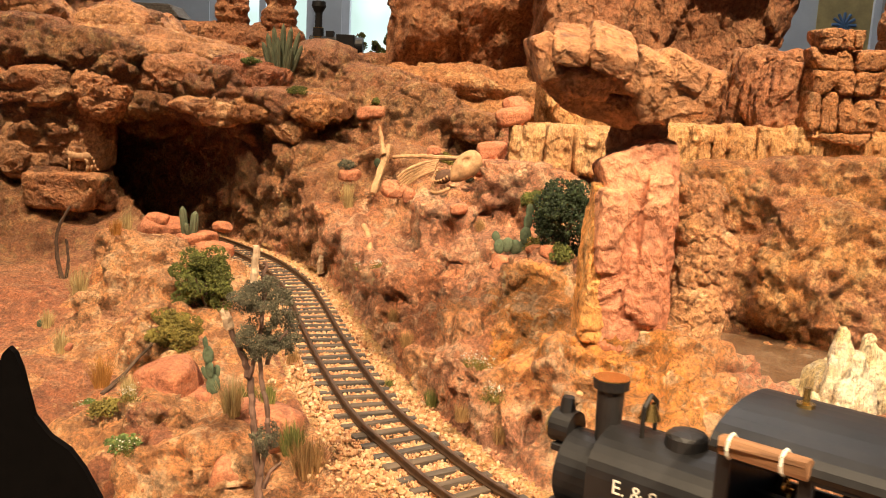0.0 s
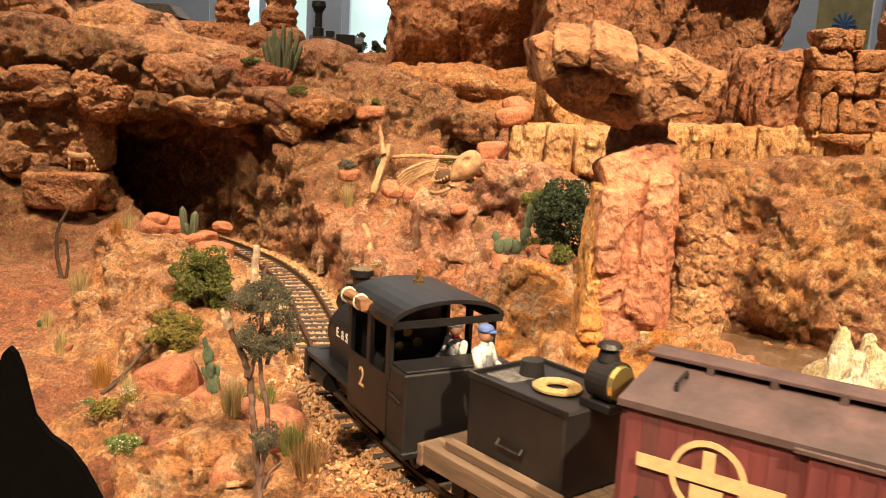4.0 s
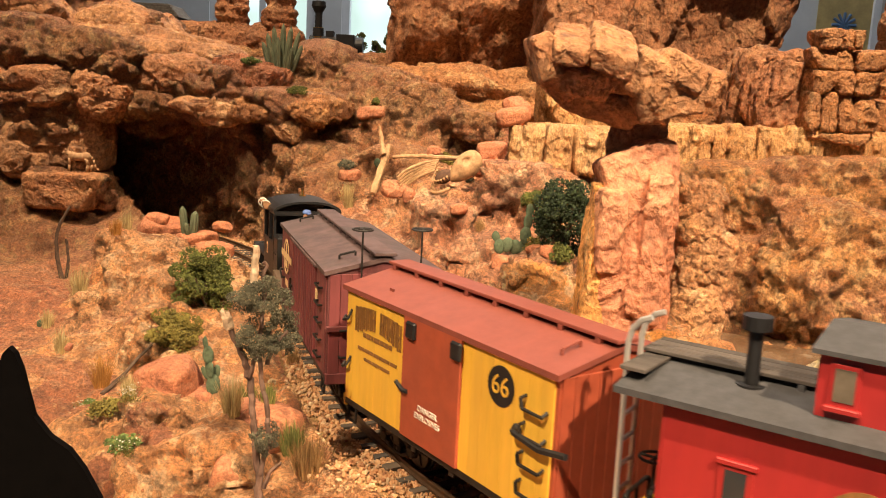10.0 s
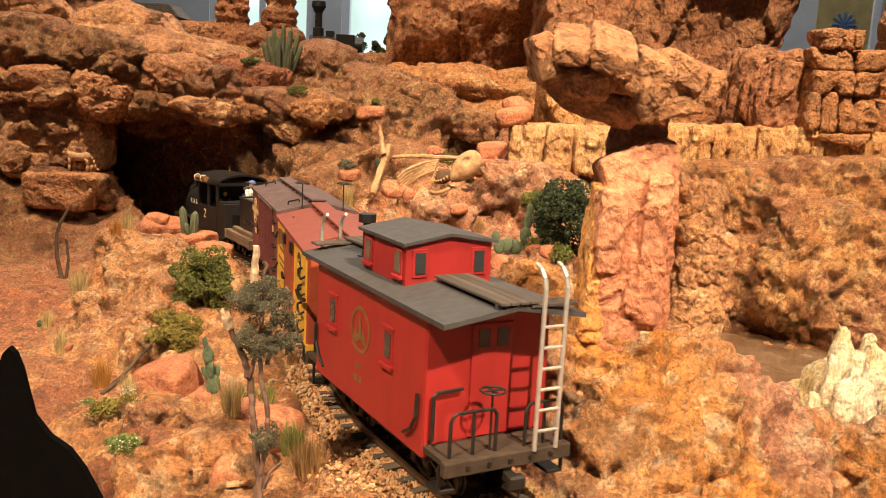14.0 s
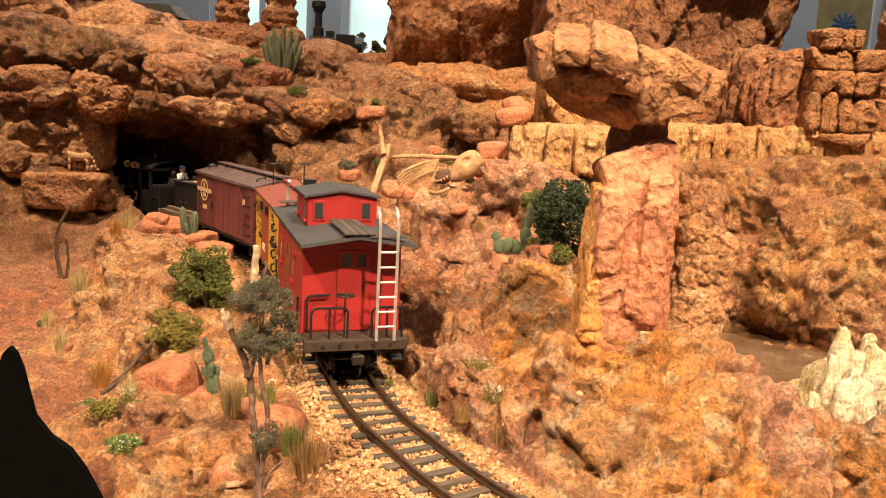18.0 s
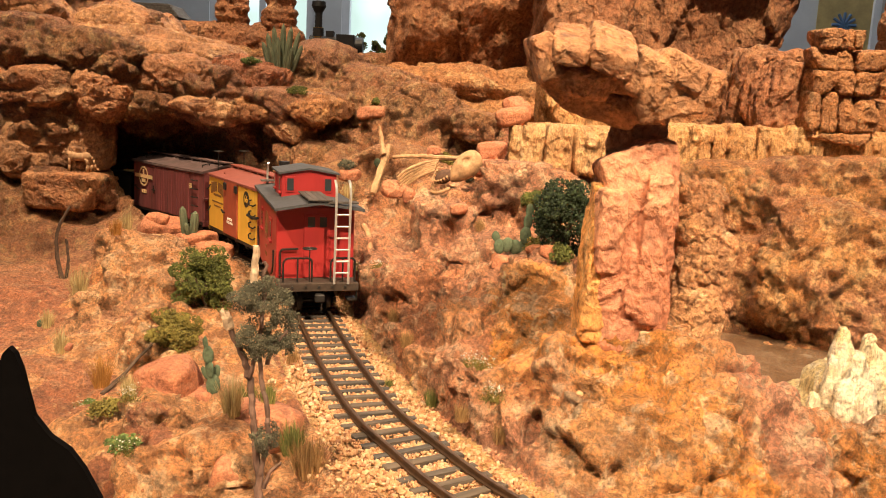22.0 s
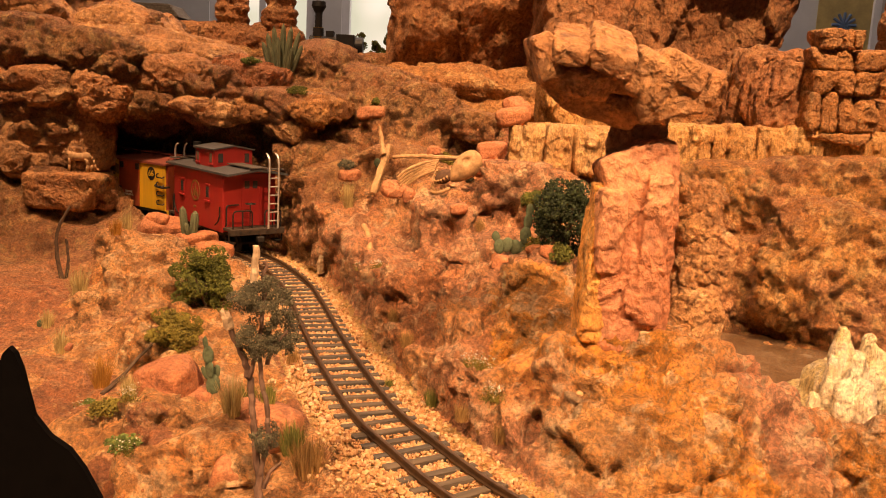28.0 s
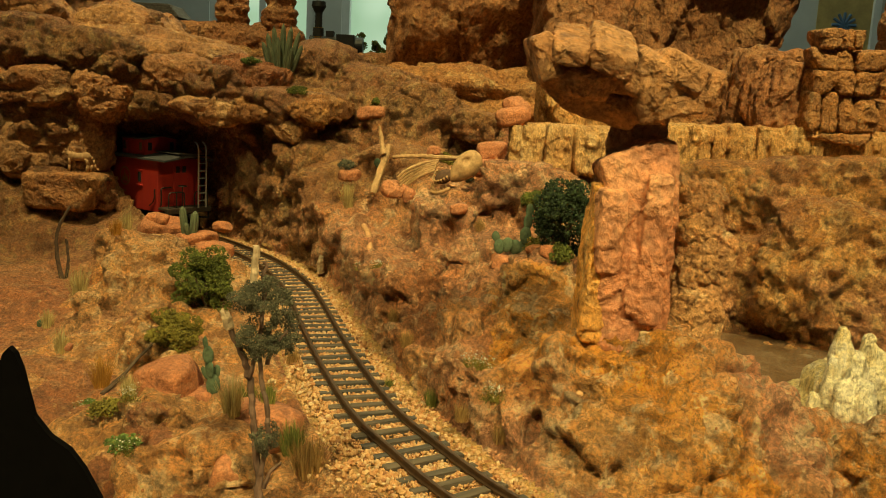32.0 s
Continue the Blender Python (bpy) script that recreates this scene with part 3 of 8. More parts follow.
def roughen(verts, quads, own):
    """Chisel the surface: facets, cracks, beds and grain along the normals; the ground stays softer."""
    a = verts[quads[:, 2]] - verts[quads[:, 0]]
    b = verts[quads[:, 3]] - verts[quads[:, 1]]
    n = np.cross(a, b)
    vn = np.zeros_like(verts)
    for k in range(4):
        np.add.at(vn, quads[:, k], n)
    vn /= np.linalg.norm(vn, axis=1)[:, None] + 1e-9
    steep = np.clip((0.93 - vn[:, 2]) / 0.35, 0, 1)
    rocky = np.where(own > 0, 0.6 + 0.4 * steep, 0.28 + 0.7 * steep)
    d, s = track_offset(verts[:, 0], verts[:, 1])
    calm = np.clip((np.abs(d) - 20) / 9, 0, 1) + np.clip((verts[:, 2] - 5) / 20, 0, 1)
    rocky = np.maximum(rocky, np.where((d > 30) & (verts[:, 2] < 60), 0.85, np.where((d < -30) & (verts[:, 0] > -170), 0.55, 0)))
    rocky *= np.clip(calm, 0, 1)
    warp = np.stack([perlin(verts / 22), perlin(verts / 22 + 40), perlin(verts / 22 + 80)], -1)
    f1, e1 = cells_noise((verts * (1, 1, 1.35) + 12 * warp) / 24)
    f2, e2 = cells_noise((verts * (1, 1, 1.2) + 5 * warp) / 9.0 + 7)
    beds = np.tanh(4 * perlin(np.stack([verts[:, 0] / 90, verts[:, 1] / 90, verts[:, 2] / 8 + 0.6 * warp[:, 2]], -1)))
    push = 3.8 * f1 - 3.4 * np.clip(0.16 - e1, 0, 1) / 0.16 + 2.2 * f2 - 1.6 * np.clip(0.12 - e2, 0, 1) / 0.12
    push += 1.6 * beds * (own == 1) + 2.4 * fbm(verts / 40 + 3, 3) + 2.0 * fbm(verts / 8 + 11, 3, 0.7)
    push -= 2.6 * np.clip(ridged(verts / 30 + 5, 3) - 0.75, 0, 1) * 2
    soft = 1.6 * fbm(verts / 28, 4, 0.55) * np.clip((np.abs(d) - 22) / 12, 0, 1)
    return verts + vn * (push * rocky + soft * (1 - rocky))[:, None]


def build_land():
    labels = {"ground": ("ground", "rough red-brown painted earth of the layout", "ground"),
              "mountain": ("tunnel_mountain", "carved orange-brown rock mountain with a tunnel bored through", "mountain"),
              "slope": ("rock_slope", "broken pale orange rock slope above the track", "rock slope"),
              "front": ("rock_mass", "pale orange and ochre rock mass beside the ballast", "rocks"),
              "canyon": ("canyon_wall", "orange-brown weathered canyon wall behind a pool", "canyon wall"),
              "bed": ("ballast_bed", "gritty tan ballast bed under the track", "ballast"),
              "bank": ("rock_bank", "pale ochre rock bank below the track", "rock bank")}
    mats = {"ground": EARTH, "mountain": LAND_BROWN, "slope": LAND_PALE, "front": LAND_FRONT, "canyon": LAND_OCHRE, "bank": LAND_BANK, "bed": BED}
    verts, quads, own = [], [], []
    for x0, x1, y0, y1, z0, z1, step in ((-230, 290, 96, 432, -66, 74, 1.8), (-470, 440, 420, 960, -48, 226, 2.5)):
        xs, ys, zs = np.arange(x0, x1, step), np.arange(y0, y1, step), np.arange(z0, z1, step)
        v, q, o = surface(*land_field(xs, ys, zs), xs, ys, zs)
        quads.append(q + sum(len(k) for k in verts))
        verts.append(v)
        own.append(o)
    verts, quads, own = np.concatenate(verts), np.concatenate(quads), np.concatenate(own)
    verts = roughen(verts, quads, own)
    # region of each face by the plan, with a wandering border
    c = verts[quads].mean(1)
    w = c + 16 * np.stack([perlin(c / 30), perlin(c / 30 + 50), perlin(c / 30 + 99)], -1)
    d, s = track_offset(w[:, 0], w[:, 1])
    face_own = np.zeros(len(c), int)
    d0, s0 = track_offset(c[:, 0], c[:, 1])
    x, y, z = w.T
    face_own[(d > 21) & (y <= 660)] = 2
    face_own[(d > 30) & (y < 405) & (x > 22)] = 3
    face_own[(x > 105) & (y > 425)] = 4
    face_own[(d < -25) & (x > -222) & (z > -22) & (y < 620) & (perlin(c / 38 + 7) > -0.2)] = 5
    face_own[((y > 600) & (x < -25) & (np.abs(d) > 24)) | ((z > 72) & (y > 600) & (x < 45)) | (s > 540)] = 1
    face_own[(np.abs(d) < 21) & (s < 540) & (z < 6)] = 0
    face_own[(np.abs(d0) < 25) & (s0 < 530) & (c[:, 2] < 1)] = 6
    for k, region in enumerate(REGIONS + ("bed",)):
        q = quads[face_own == k]
        used, inv = np.unique(q, return_inverse=True)
        name, label, category = labels[region]
        me = raw_mesh(name, verts[used], inv.reshape(q.shape))
        me.materials.append(mats[region])
        tagged(new(name, me), label, category, kind="structure" if region in ("ground", "bed") else "")


build_land()


def melted(name, lumps, material, label, category, step=1.1, k=3.0, rough=0.6, seed=0, cell=9.0):
    """One thing melted together from lumps (centre, size, turn, boxiness), then chiselled. Its origin is the middle of its base."""
    lo = np.min([np.array(c) - np.linalg.norm(s) * 0.52 for c, s, _, _ in lumps], 0) - 4
    hi = np.max([np.array(c) + np.linalg.norm(s) * 0.52 for c, s, _, _ in lumps], 0) + 4
    xs, ys, zs = (np.arange(lo[i], hi[i], step) for i in range(3))
    P = np.stack(np.meshgrid(xs, ys, zs, indexing="ij"), -1)
    field = np.full(P.shape[:3], 50.0, np.float32)
    for c, size, turn, boxy in lumps:
        half = np.array(size, float) / 2
        r = np.linalg.norm(half) * 1.06 + 6
        cut = tuple(slice(*np.searchsorted(a, [c[m] - r, c[m] + r])) for m, a in enumerate((xs, ys, zs)))
        q = ((P[cut] - np.array(c, float)) @ np.array(Euler([radians(a) for a in turn]).to_matrix())) / half
        e = 2 + boxy * 8
        d = (((np.abs(q) ** e).sum(-1) ** (1 / e)) - 1) * half.min() * 0.9
        old = field[cut]
        h = np.clip(0.5 + 0.5 * (old - d) / k, 0, 1)
        field[cut] = old * (1 - h) + d * h - k * h * (1 - h)
    v, f, _ = surface(field.astype(np.float32), np.zeros(field.shape, np.uint8), xs, ys, zs)
    n = np.cross(v[f[:, 2]] - v[f[:, 0]], v[f[:, 3]] - v[f[:, 1]])
    vn = np.zeros_like(v)
    for i in range(4):
        np.add.at(vn, f[:, i], n)
    vn /= np.linalg.norm(vn, axis=1)[:, None] + 1e-9
    w = v + 0.25 * cell * np.stack([perlin(v / cell + seed), perlin(v / cell + 40 + seed), perlin(v / cell + 80 + seed)], -1)
    f1, e1 = cells_noise(w / cell + seed)
    push = rough * (1.1 * f1 - 1.0 * np.clip(0.14 - e1, 0, 1) / 0.14 + 1.3 * fbm(v / (1.6 * cell) + seed, 3) + 0.7 * fbm(v / 4 + seed, 3, 0.6))
    v = v + vn * push[:, None]
    foot = np.array([v[:, 0].mean(), v[:, 1].mean(), v[:, 2].min()])
    me = raw_mesh(name, v - foot, f)
    me.materials.append(material)
    ob = new(name, me)
    ob.matrix_world = Matrix.Translation(vec(*foot))
    return tagged(ob, label, category)


# ---- rocks ----
def cube_sphere(n):
    """Directions and quads of a cube with n cells a side, blown up to a ball."""
    a = np.tan(np.linspace(-1, 1, n + 1) * math.pi / 4)
    seen, verts, faces = {}, [], []
    for axis in range(3):
        for sign in (-1, 1):
            ids = np.empty((n + 1, n + 1), int)
            for i in range(n + 1):
                for j in range(n + 1):
                    v = [0, 0, 0]
                    v[axis], v[(axis + 1) % 3], v[(axis + 2) % 3] = sign, a[i], a[j]
                    key = (round(v[0], 5), round(v[1], 5), round(v[2], 5))
                    if key not in seen:
                        seen[key] = len(verts)
                        verts.append(v)
                    ids[i, j] = seen[key]
            q = np.stack([ids[:-1, :-1], ids[1:, :-1], ids[1:, 1:], ids[:-1, 1:]], -1).reshape(-1, 4)
            faces.append(q if sign > 0 else q[:, ::-1])
    return np.array(verts, float), np.concatenate(faces)


BALLS = {}


def rock(name, at, size, material, label, seed=0, turn=(0, 0, 0), cells=26, boxy=0.55, cuts=9, depth=0.8, lumps=0.10, grain=0.035,
         flutes=0.0, strata=0.0, cracks=0.05, sharp=14, chunk=0.06, pleat=0.0, fold=9.0, category="rock", group="", kind="", chisel=0.0, cell=13.0):
    """One rock: a rounded block cut by planes, with lumps, vertical flutes, level beds and cracks. at: centre of its base."""
    if cells not in BALLS:
        BALLS[cells] = cube_sphere(cells)
    cube, faces = BALLS[cells]
    rs = np.random.RandomState(seed)
    ball = cube / np.linalg.norm(cube, axis=1)[:, None]
    e = 2 + boxy * 10
    radius = 1 / (np.abs(ball) ** e).sum(1) ** (1 / e)
    half = np.array(size, float) / 2
    # flat cuts
    inv = (1 / radius) ** sharp
    for _ in range(cuts):
        n = rs.normal(size=3)
        n /= np.linalg.norm(n)
        d = depth + rs.uniform(0, 0.35)
        c = np.maximum(ball @ n, 0) / d
        inv = inv + c ** sharp
    radius = inv ** (-1 / sharp)
    p = ball * radius[:, None] * half
    q = p / np.mean(half) + rs.uniform(-50, 50, 3)
    amount = lumps * fbm(q * 1.5, 3) + grain * fbm(q * 6 + 9, 4, 0.6)
    if cracks:
        amount = amount - cracks * np.clip(ridged(q * 1.3 + 3) - 0.72, 0, 1) * 3.2
    if flutes:
        ang = np.arctan2(p[:, 1], p[:, 0])
        fq = np.stack([np.cos(ang) * 3.2, np.sin(ang) * 3.2, q[:, 2] * 0.25], -1) + seed
        amount = amount + flutes * np.clip(fbm(fq * 1.6, 3, 0.6), -0.5, 0.35)
    if pleat:
        fq = np.stack([p[:, 0] / fold, p[:, 1] / fold, p[:, 2] / (fold * 5)], -1) + seed
        ridge = np.abs(perlin(fq)) * 2.2
        amount = amount + pleat * (np.clip(ridge, 0, 0.55) - 0.4) + 0.4 * pleat * perlin(fq * 2.3)
    if strata:
        zz = np.stack([q[:, 0] * 0.15, q[:, 1] * 0.15, p[:, 2] / np.mean(half) * 3.0 + seed], -1)
        amount = amount + strata * np.tanh(3.5 * perlin(zz * 1.4))
    if chunk:
        seeds = rs.uniform(-1, 1, (26, 3)) * half / np.mean(half)
        push, lean = rs.uniform(-1, 1, 26), rs.normal(0, 0.9, (26, 3))
        w = p / np.mean(half) + 0.12 * np.stack([perlin(q * 3), perlin(q * 3 + 40), perlin(q * 3 + 80)], -1)
        near = np.argmin(((w[:, None] - seeds[None]) ** 2).sum(-1), 1)
        amount = amount + chunk * (push[near] + ((w - seeds[near]) * lean[near]).sum(1))
    nrm = p / half ** 2
    nrm /= np.linalg.norm(nrm, axis=1)[:, None] + 1e-9
    p = p + nrm * (amount * np.mean(half))[:, None]
    if chisel:
        w = p + 0.3 * cell * np.stack([perlin(p / cell + seed), perlin(p / cell + 40 + seed), perlin(p / cell + 80 + seed)], -1)
        f1, e1 = cells_noise(w * (1, 1, 0.6) / cell + seed)
        p = p + nrm * (chisel * (1.3 * f1 - 1.2 * np.clip(0.12 - e1, 0, 1) / 0.12 + 0.9 * fbm(p / 7 + seed, 3, 0.65)))[:, None]
    p[:, 2] += half[2]
    me = raw_mesh(name, p, faces)
    me.materials.append(material)
    ob = new(name, me)
    ob.matrix_world = Matrix.Translation(vec(*at)) @ Euler([radians(a) for a in turn]).to_matrix().to_4x4()
    return tagged(ob, label, category, group, kind)


# ---- mountain over the tunnel ----
MASS = "weathered orange-brown carved rock of the tunnel mountain"


def mass(at, size, seed, turn=(0, 0, 0), material=None, cells=52, label=MASS, **kw):
    kw.setdefault("chisel", 0.0 if kw.get("pleat", 0) > 0.15 else 0.5)
    cells = int(cells * 1.25)
    return rock("cliff_rock", at, size, material or ROCK_BROWN, label, seed, turn, cells, category="cliff", **kw)
# ---- loose flat rocks ----

def slab(at, size, seed, turn=(0, 0, 0), material=None, label="smooth flat red sandstone rock", cells=18, **kw):
    kw.setdefault("lumps", 0.07)
    turn = turn if any(turn) else (random.uniform(-6, 6), random.uniform(-8, 8), random.uniform(-20, 20))
    return rock("flat_rock", at, size, material or ROCK_RED, label, seed, turn, cells, boxy=0.12, cuts=6, depth=0.72, grain=0.02, cracks=0, chunk=0.0, category="rock")

# smooth flat red rocks
slab((-111, 343, -12), (28, 22, 20), 148)
slab((-62, 297, -14), (29, 24, 21), 149)
slab((-65, 267, -15), (15, 18, 16), 150)
slab((-97, 342, -14), (14, 16, 10), 151)
slab((-115, 305, -22), (10, 10, 8), 152)
slab((-210, 634, 2), (37, 24, 21), 153)
slab((-212, 632, 17), (18, 14, 8), 154)
slab((-247, 649, -3), (23, 18, 14), 155)
slab((-178, 610, 3), (36, 20, 13), 156)
slab((-34, 567, 52), (19, 14, 12), 157)
slab((-24, 561, 50), (8, 10, 10), 158)
slab((29, 570, 68), (22, 20, 13), 159)
slab((30, 580, 78), (20, 20, 15), 160)
slab((48, 651, 100), (27, 22, 15), 161)
slab((51, 661, 107), (22, 22, 16), 162)
slab((-62, 698, 99), (23, 16, 11), 163)
slab((31, 446, 31), (13, 12, 9), 164)
slab((8, 480, 55), (10, 10, 6), 165)
slab((44, 450, 40), (9, 10, 7), 166)
slab((54, 446, 38), (11, 12, 9), 167)
slab((-68, 606, 58), (17, 12, 9), 168)
slab((-10, 604, 79), (10, 9, 7), 169)
slab((-5, 354, -8), (5, 5, 5), 170)
slab((-178, 402, -11), (3, 5, 4), 171)
slab((30, 434, 33), (12, 10, 8), 174)
slab((46, 428, 42), (9, 8, 7), 175)
slab((52, 418, 42), (10, 9, 8), 176)
slab((-167, 646, 11), (16, 12, 8), 172)
slab((-159, 592, 0), (28, 14, 13), 173)

# ---- tall cliffs at the back ----
TALL = "tall fluted red-brown sandstone cliff"
mass((22, 930, 135), (175, 120, 230), 21, (0, 0, 4), ROCK_CLIFF, 56, TALL, boxy=0.8, pleat=0.06, fold=24, cuts=6, chunk=0.06, chisel=1.1, cell=22)
mass((118, 815, 92), (84, 90, 190), 22, (0, 0, 8), ROCK_CLIFF, 56, TALL, boxy=0.8, pleat=0.08, fold=17, cuts=4, chunk=0.05, chisel=1.0, cell=18)
mass((250, 900, 120), (200, 130, 230), 23, (0, 0, -6), ROCK_CLIFF, 56, TALL, boxy=0.8, pleat=0.06, fold=26, cuts=6, chunk=0.08, chisel=1.1, cell=22)
mass((250, 725, 92), (72, 70, 80), 24, (0, 0, 8), ROCK_CLIFF, 44, TALL, boxy=0.5, pleat=0.22, fold=17, cuts=4)
mass((10, 830, 95), (190, 120, 55), 25, (0, 0, -4), ROCK, 52, "rounded brown rock shelf under the tall cliff", boxy=0.4, strata=0.12)
mass((102, 700, 100), (66, 40, 40), 20, (0, 0, 3), ROCK_BAND, 44, "pitted tan sandstone block under the tall cliff", boxy=0.9, pleat=0.10, fold=14, cuts=2, lumps=0.04)
mass((178, 742, 84), (170, 70, 46), 33, (0, 0, -2), ROCK, 52, "rounded brown rock shelf under the tall cliff", boxy=0.5, strata=0.1)
BAND = "cream and ochre fluted sandstone band"


def fluted_band(x0, x1, y, z0, z1, seed, lean=0.0):
    """A low cliff of upright sandstone columns, shoulder to shoulder, on a continuous back."""
    rs = np.random.RandomState(seed)
    lumps = [(((x0 + x1) / 2, y + 22, (z0 + z1) / 2 - 2), (x1 - x0, 36, z1 - z0), (0, lean, 0), 0.9)]
    x = x0
    while x < x1 - 4:
        w = rs.uniform(6.5, 11.5)
        h = (z1 - z0) * rs.uniform(0.8, 1.02)
        zm = (z0 + z1) / 2 - (x - (x0 + x1) / 2) * math.tan(radians(lean))
        lumps.append(((x + w / 2, y + 6 + rs.uniform(-2, 2), zm - (z1 - z0 - h) / 2), (w * 1.02, 18, h), (rs.uniform(-5, 2), rs.uniform(-4, 4), rs.uniform(-14, 14)), 0.65))
        if rs.rand() < 0.4:
            lumps.append(((x + w / 2, y + 3, zm + rs.uniform(-0.3, 0.35) * h), (w * 0.9, 14, h * 0.3), (0, rs.uniform(-10, 10), 0), 0.6))
        x += w
    return melted("cliff_band", lumps, ROCK_BAND, BAND, "cliff", 1.15, 0.8, 0.55, seed, 7)


fluted_band(46, 128, 640, 68, 106, 26)
fluted_band(146, 266, 642, 74, 111, 27)
fluted_band(266, 390, 644, 78, 113, 28)

# ---- boulders and slabs of the tunnel mouth ----
MOUTH = "rounded weathered boulder over the tunnel mouth"
LEDGE = "broad flat ochre slab overhanging the tunnel mouth"
mass((-287, 716, 87), (54, 50, 40), 131, (0, 8, 14), ROCK_BROWN, 44, MOUTH, boxy=0.1, cuts=8, lumps=0.16, cracks=0.12)
mass((-190, 726, 88), (66, 90, 22), 132, (0, 3, -8), ROCK_BROWN, 44, LEDGE, boxy=0.5, strata=0.05, chunk=0.1)
mass((-146, 712, 91), (40, 90, 24), 133, (2, 4, -10), ROCK, 44, LEDGE, boxy=0.55, chunk=0.1, pleat=0.05)
mass((-104, 700, 95), (46, 90, 22), 134, (0, 2, -16), ROCK, 44, LEDGE, boxy=0.5, chunk=0.1)
mass((-127, 690, 78), (34, 50, 24), 135, (0, 10, -10), ROCK_BROWN, 36, MOUTH, boxy=0.15, lumps=0.14)
mass((-300, 822, 140), (96, 110, 48), 136, (0, 4, 0), ROCK_BROWN, 44, "smooth domed boulder on the mountain top", boxy=0.1, lumps=0.12)
mass((-230, 752, 108), (68, 80, 36), 137, (0, 5, -8), ROCK_BROWN, 44, "rounded boulder on the mountain side", boxy=0.2, chunk=0.1)
mass((-193, 752, 108), (36, 60, 40), 138, (0, 8, 14), ROCK_RED_ROUGH, 36, "reddish angular boulder on the mountain side", boxy=0.4, chunk=0.1)
mass((-163, 738, 106), (44, 54, 34), 139, (0, 6, -10), ROCK_RED_ROUGH, 36, "reddish angular boulder on the mountain side", boxy=0.4, chunk=0.1)
mass((-345, 730, 92), (96, 80, 36), 140, (0, -4, 8), ROCK_BROWN, 44, "long weathered ledge on the mountain side", boxy=0.25, chunk=0.1, strata=0.05)
mass((-330, 728, 34), (92, 60, 64), 141, (0, 0, 10), ROCK_BROWN, 44, "bulging brown rock beside the tunnel mouth", boxy=0.25, chunk=0.1)
rock("ledge_rock", (-309, 708, 14), (66, 44, 31), ROCK_BROWN, "flat-topped brown rock ledge beside the tunnel", 142, (0, 0, 6), 44, 0.75, 3, 0.9, 0.05, 0.03, chunk=0.05, category="rock")
mass((-260, 790, 126), (150, 100, 38), 143, (0, 6, -8), ROCK_BROWN, 44, "long smooth rock slope on the mountain", boxy=0.15, chunk=0.08)
mass((-400, 800, 130), (130, 120, 74), 144, (0, 4, 0), ROCK_BROWN, 44, "smooth domed boulder on the mountain top", boxy=0.15, chunk=0.08)

# ---- pillar with the balanced rock ----
melted("rock_pillar", [((68, 313, 61), (27, 25, 64), (0, 1, 6), 0.90), ((69, 312, 42), (26, 25, 27), (-6, 0, 4), 0.70), ((67, 314, 95), (24, 24, 18), (-8, -22, 2), 0.75), ((74, 315, 99), (14, 22, 17), (0, -6, 8), 0.80),
           ((58, 304, 75), (10, 14, 30), (0, 0, 3), 0.80), ((74, 304, 69), (10, 15, 54), (0, 1, -4), 0.85), ((69, 304, 57), (8, 12, 24), (-4, 2, 2), 0.80)],
       ROCK_PINK, "tall pinkish sandstone pillar standing on the rocks", "rock pillar", 0.7, 0.5, 0.4, 3, 9)
melted("rock_rib", [((54, 309, 58), (7, 18, 37), (0, 2, 4), 0.80), ((55, 312, 82), (5, 16, 18), (0, 2, 0), 0.70), ((55, 309, 42), (10, 18, 19), (-6, 2, 0), 0.50)],
       ROCK_RIB, "narrow bright orange rock rib against the pillar", "rock rib", 0.8, 1.4, 0.5, 5, 8)
rock("rock_neck", (69, 322, 97), (21, 20, 24), ROCK_BROWN, "short dark rock neck under the balanced rock", 54, (0, 0, 0), 24, 0.3, category="rock")
melted("rock_pillar", [((94, 334, 65), (20, 30, 55), (0, 2, 10), 0.60), ((94, 331, 81), (14, 26, 22), (0, 8, 0), 0.50), ((100, 330, 63), (17, 28, 24), (0, 10, 6), 0.40), ((104, 332, 48), (15, 28, 24), (0, 0, -8), 0.40),
           ((95, 326, 40), (22, 30, 22), (-10, 0, 0), 0.35), ((90, 330, 85), (10, 20, 13), (0, -8, 0), 0.60)],
       ROCK_PALE, "pitted ochre rock pillar behind the taller one", "rock pillar", 0.8, 1.0, 1.1, 7, 6)
melted("balanced_rock", [((31, 303, 133), (8, 22, 17), (0, -22, 4), 0.65), ((39, 297, 138), (12, 24, 7), (26, 6, -3), 0.70), ((53, 298, 137), (16, 26, 9), (28, 14, 4), 0.65), ((45, 305, 129), (19, 22, 11), (26, 6, 0), 0.70),
           ((56, 304, 129), (13, 20, 9), (14, 8, -4), 0.80), ((53, 313, 123), (30, 26, 11), (32, 16, 0), 0.50), ((64, 316, 118), (28, 28, 5), (14, 4, 0), 0.40), ((67, 303, 129), (15, 24, 16), (14, 30, 4), 0.65),
           ((77, 305, 131), (18, 26, 11), (0, 24, 0), 0.60), ((87, 307, 127), (11, 24, 13), (0, 18, -6), 0.60), ((69, 305, 123), (18, 22, 10), (20, -30, 3), 0.70), ((72, 304, 120), (10, 18, 7), (16, -18, 4), 0.70),
           ((80, 305, 122), (11, 20, 8), (14, -10, 0), 0.65), ((38, 308, 126), (11, 20, 8), (20, 38, 0), 0.60), ((64, 316, 128), (47, 24, 15), (0, 14, 0), 0.40), ((77, 308, 125), (18, 22, 9), (10, 10, 0), 0.50)],
       ROCK_SAND, "big lumpy sandstone rock balanced on the pillar", "balanced rock", 0.6, 0.3, 0.22, 11, 8)
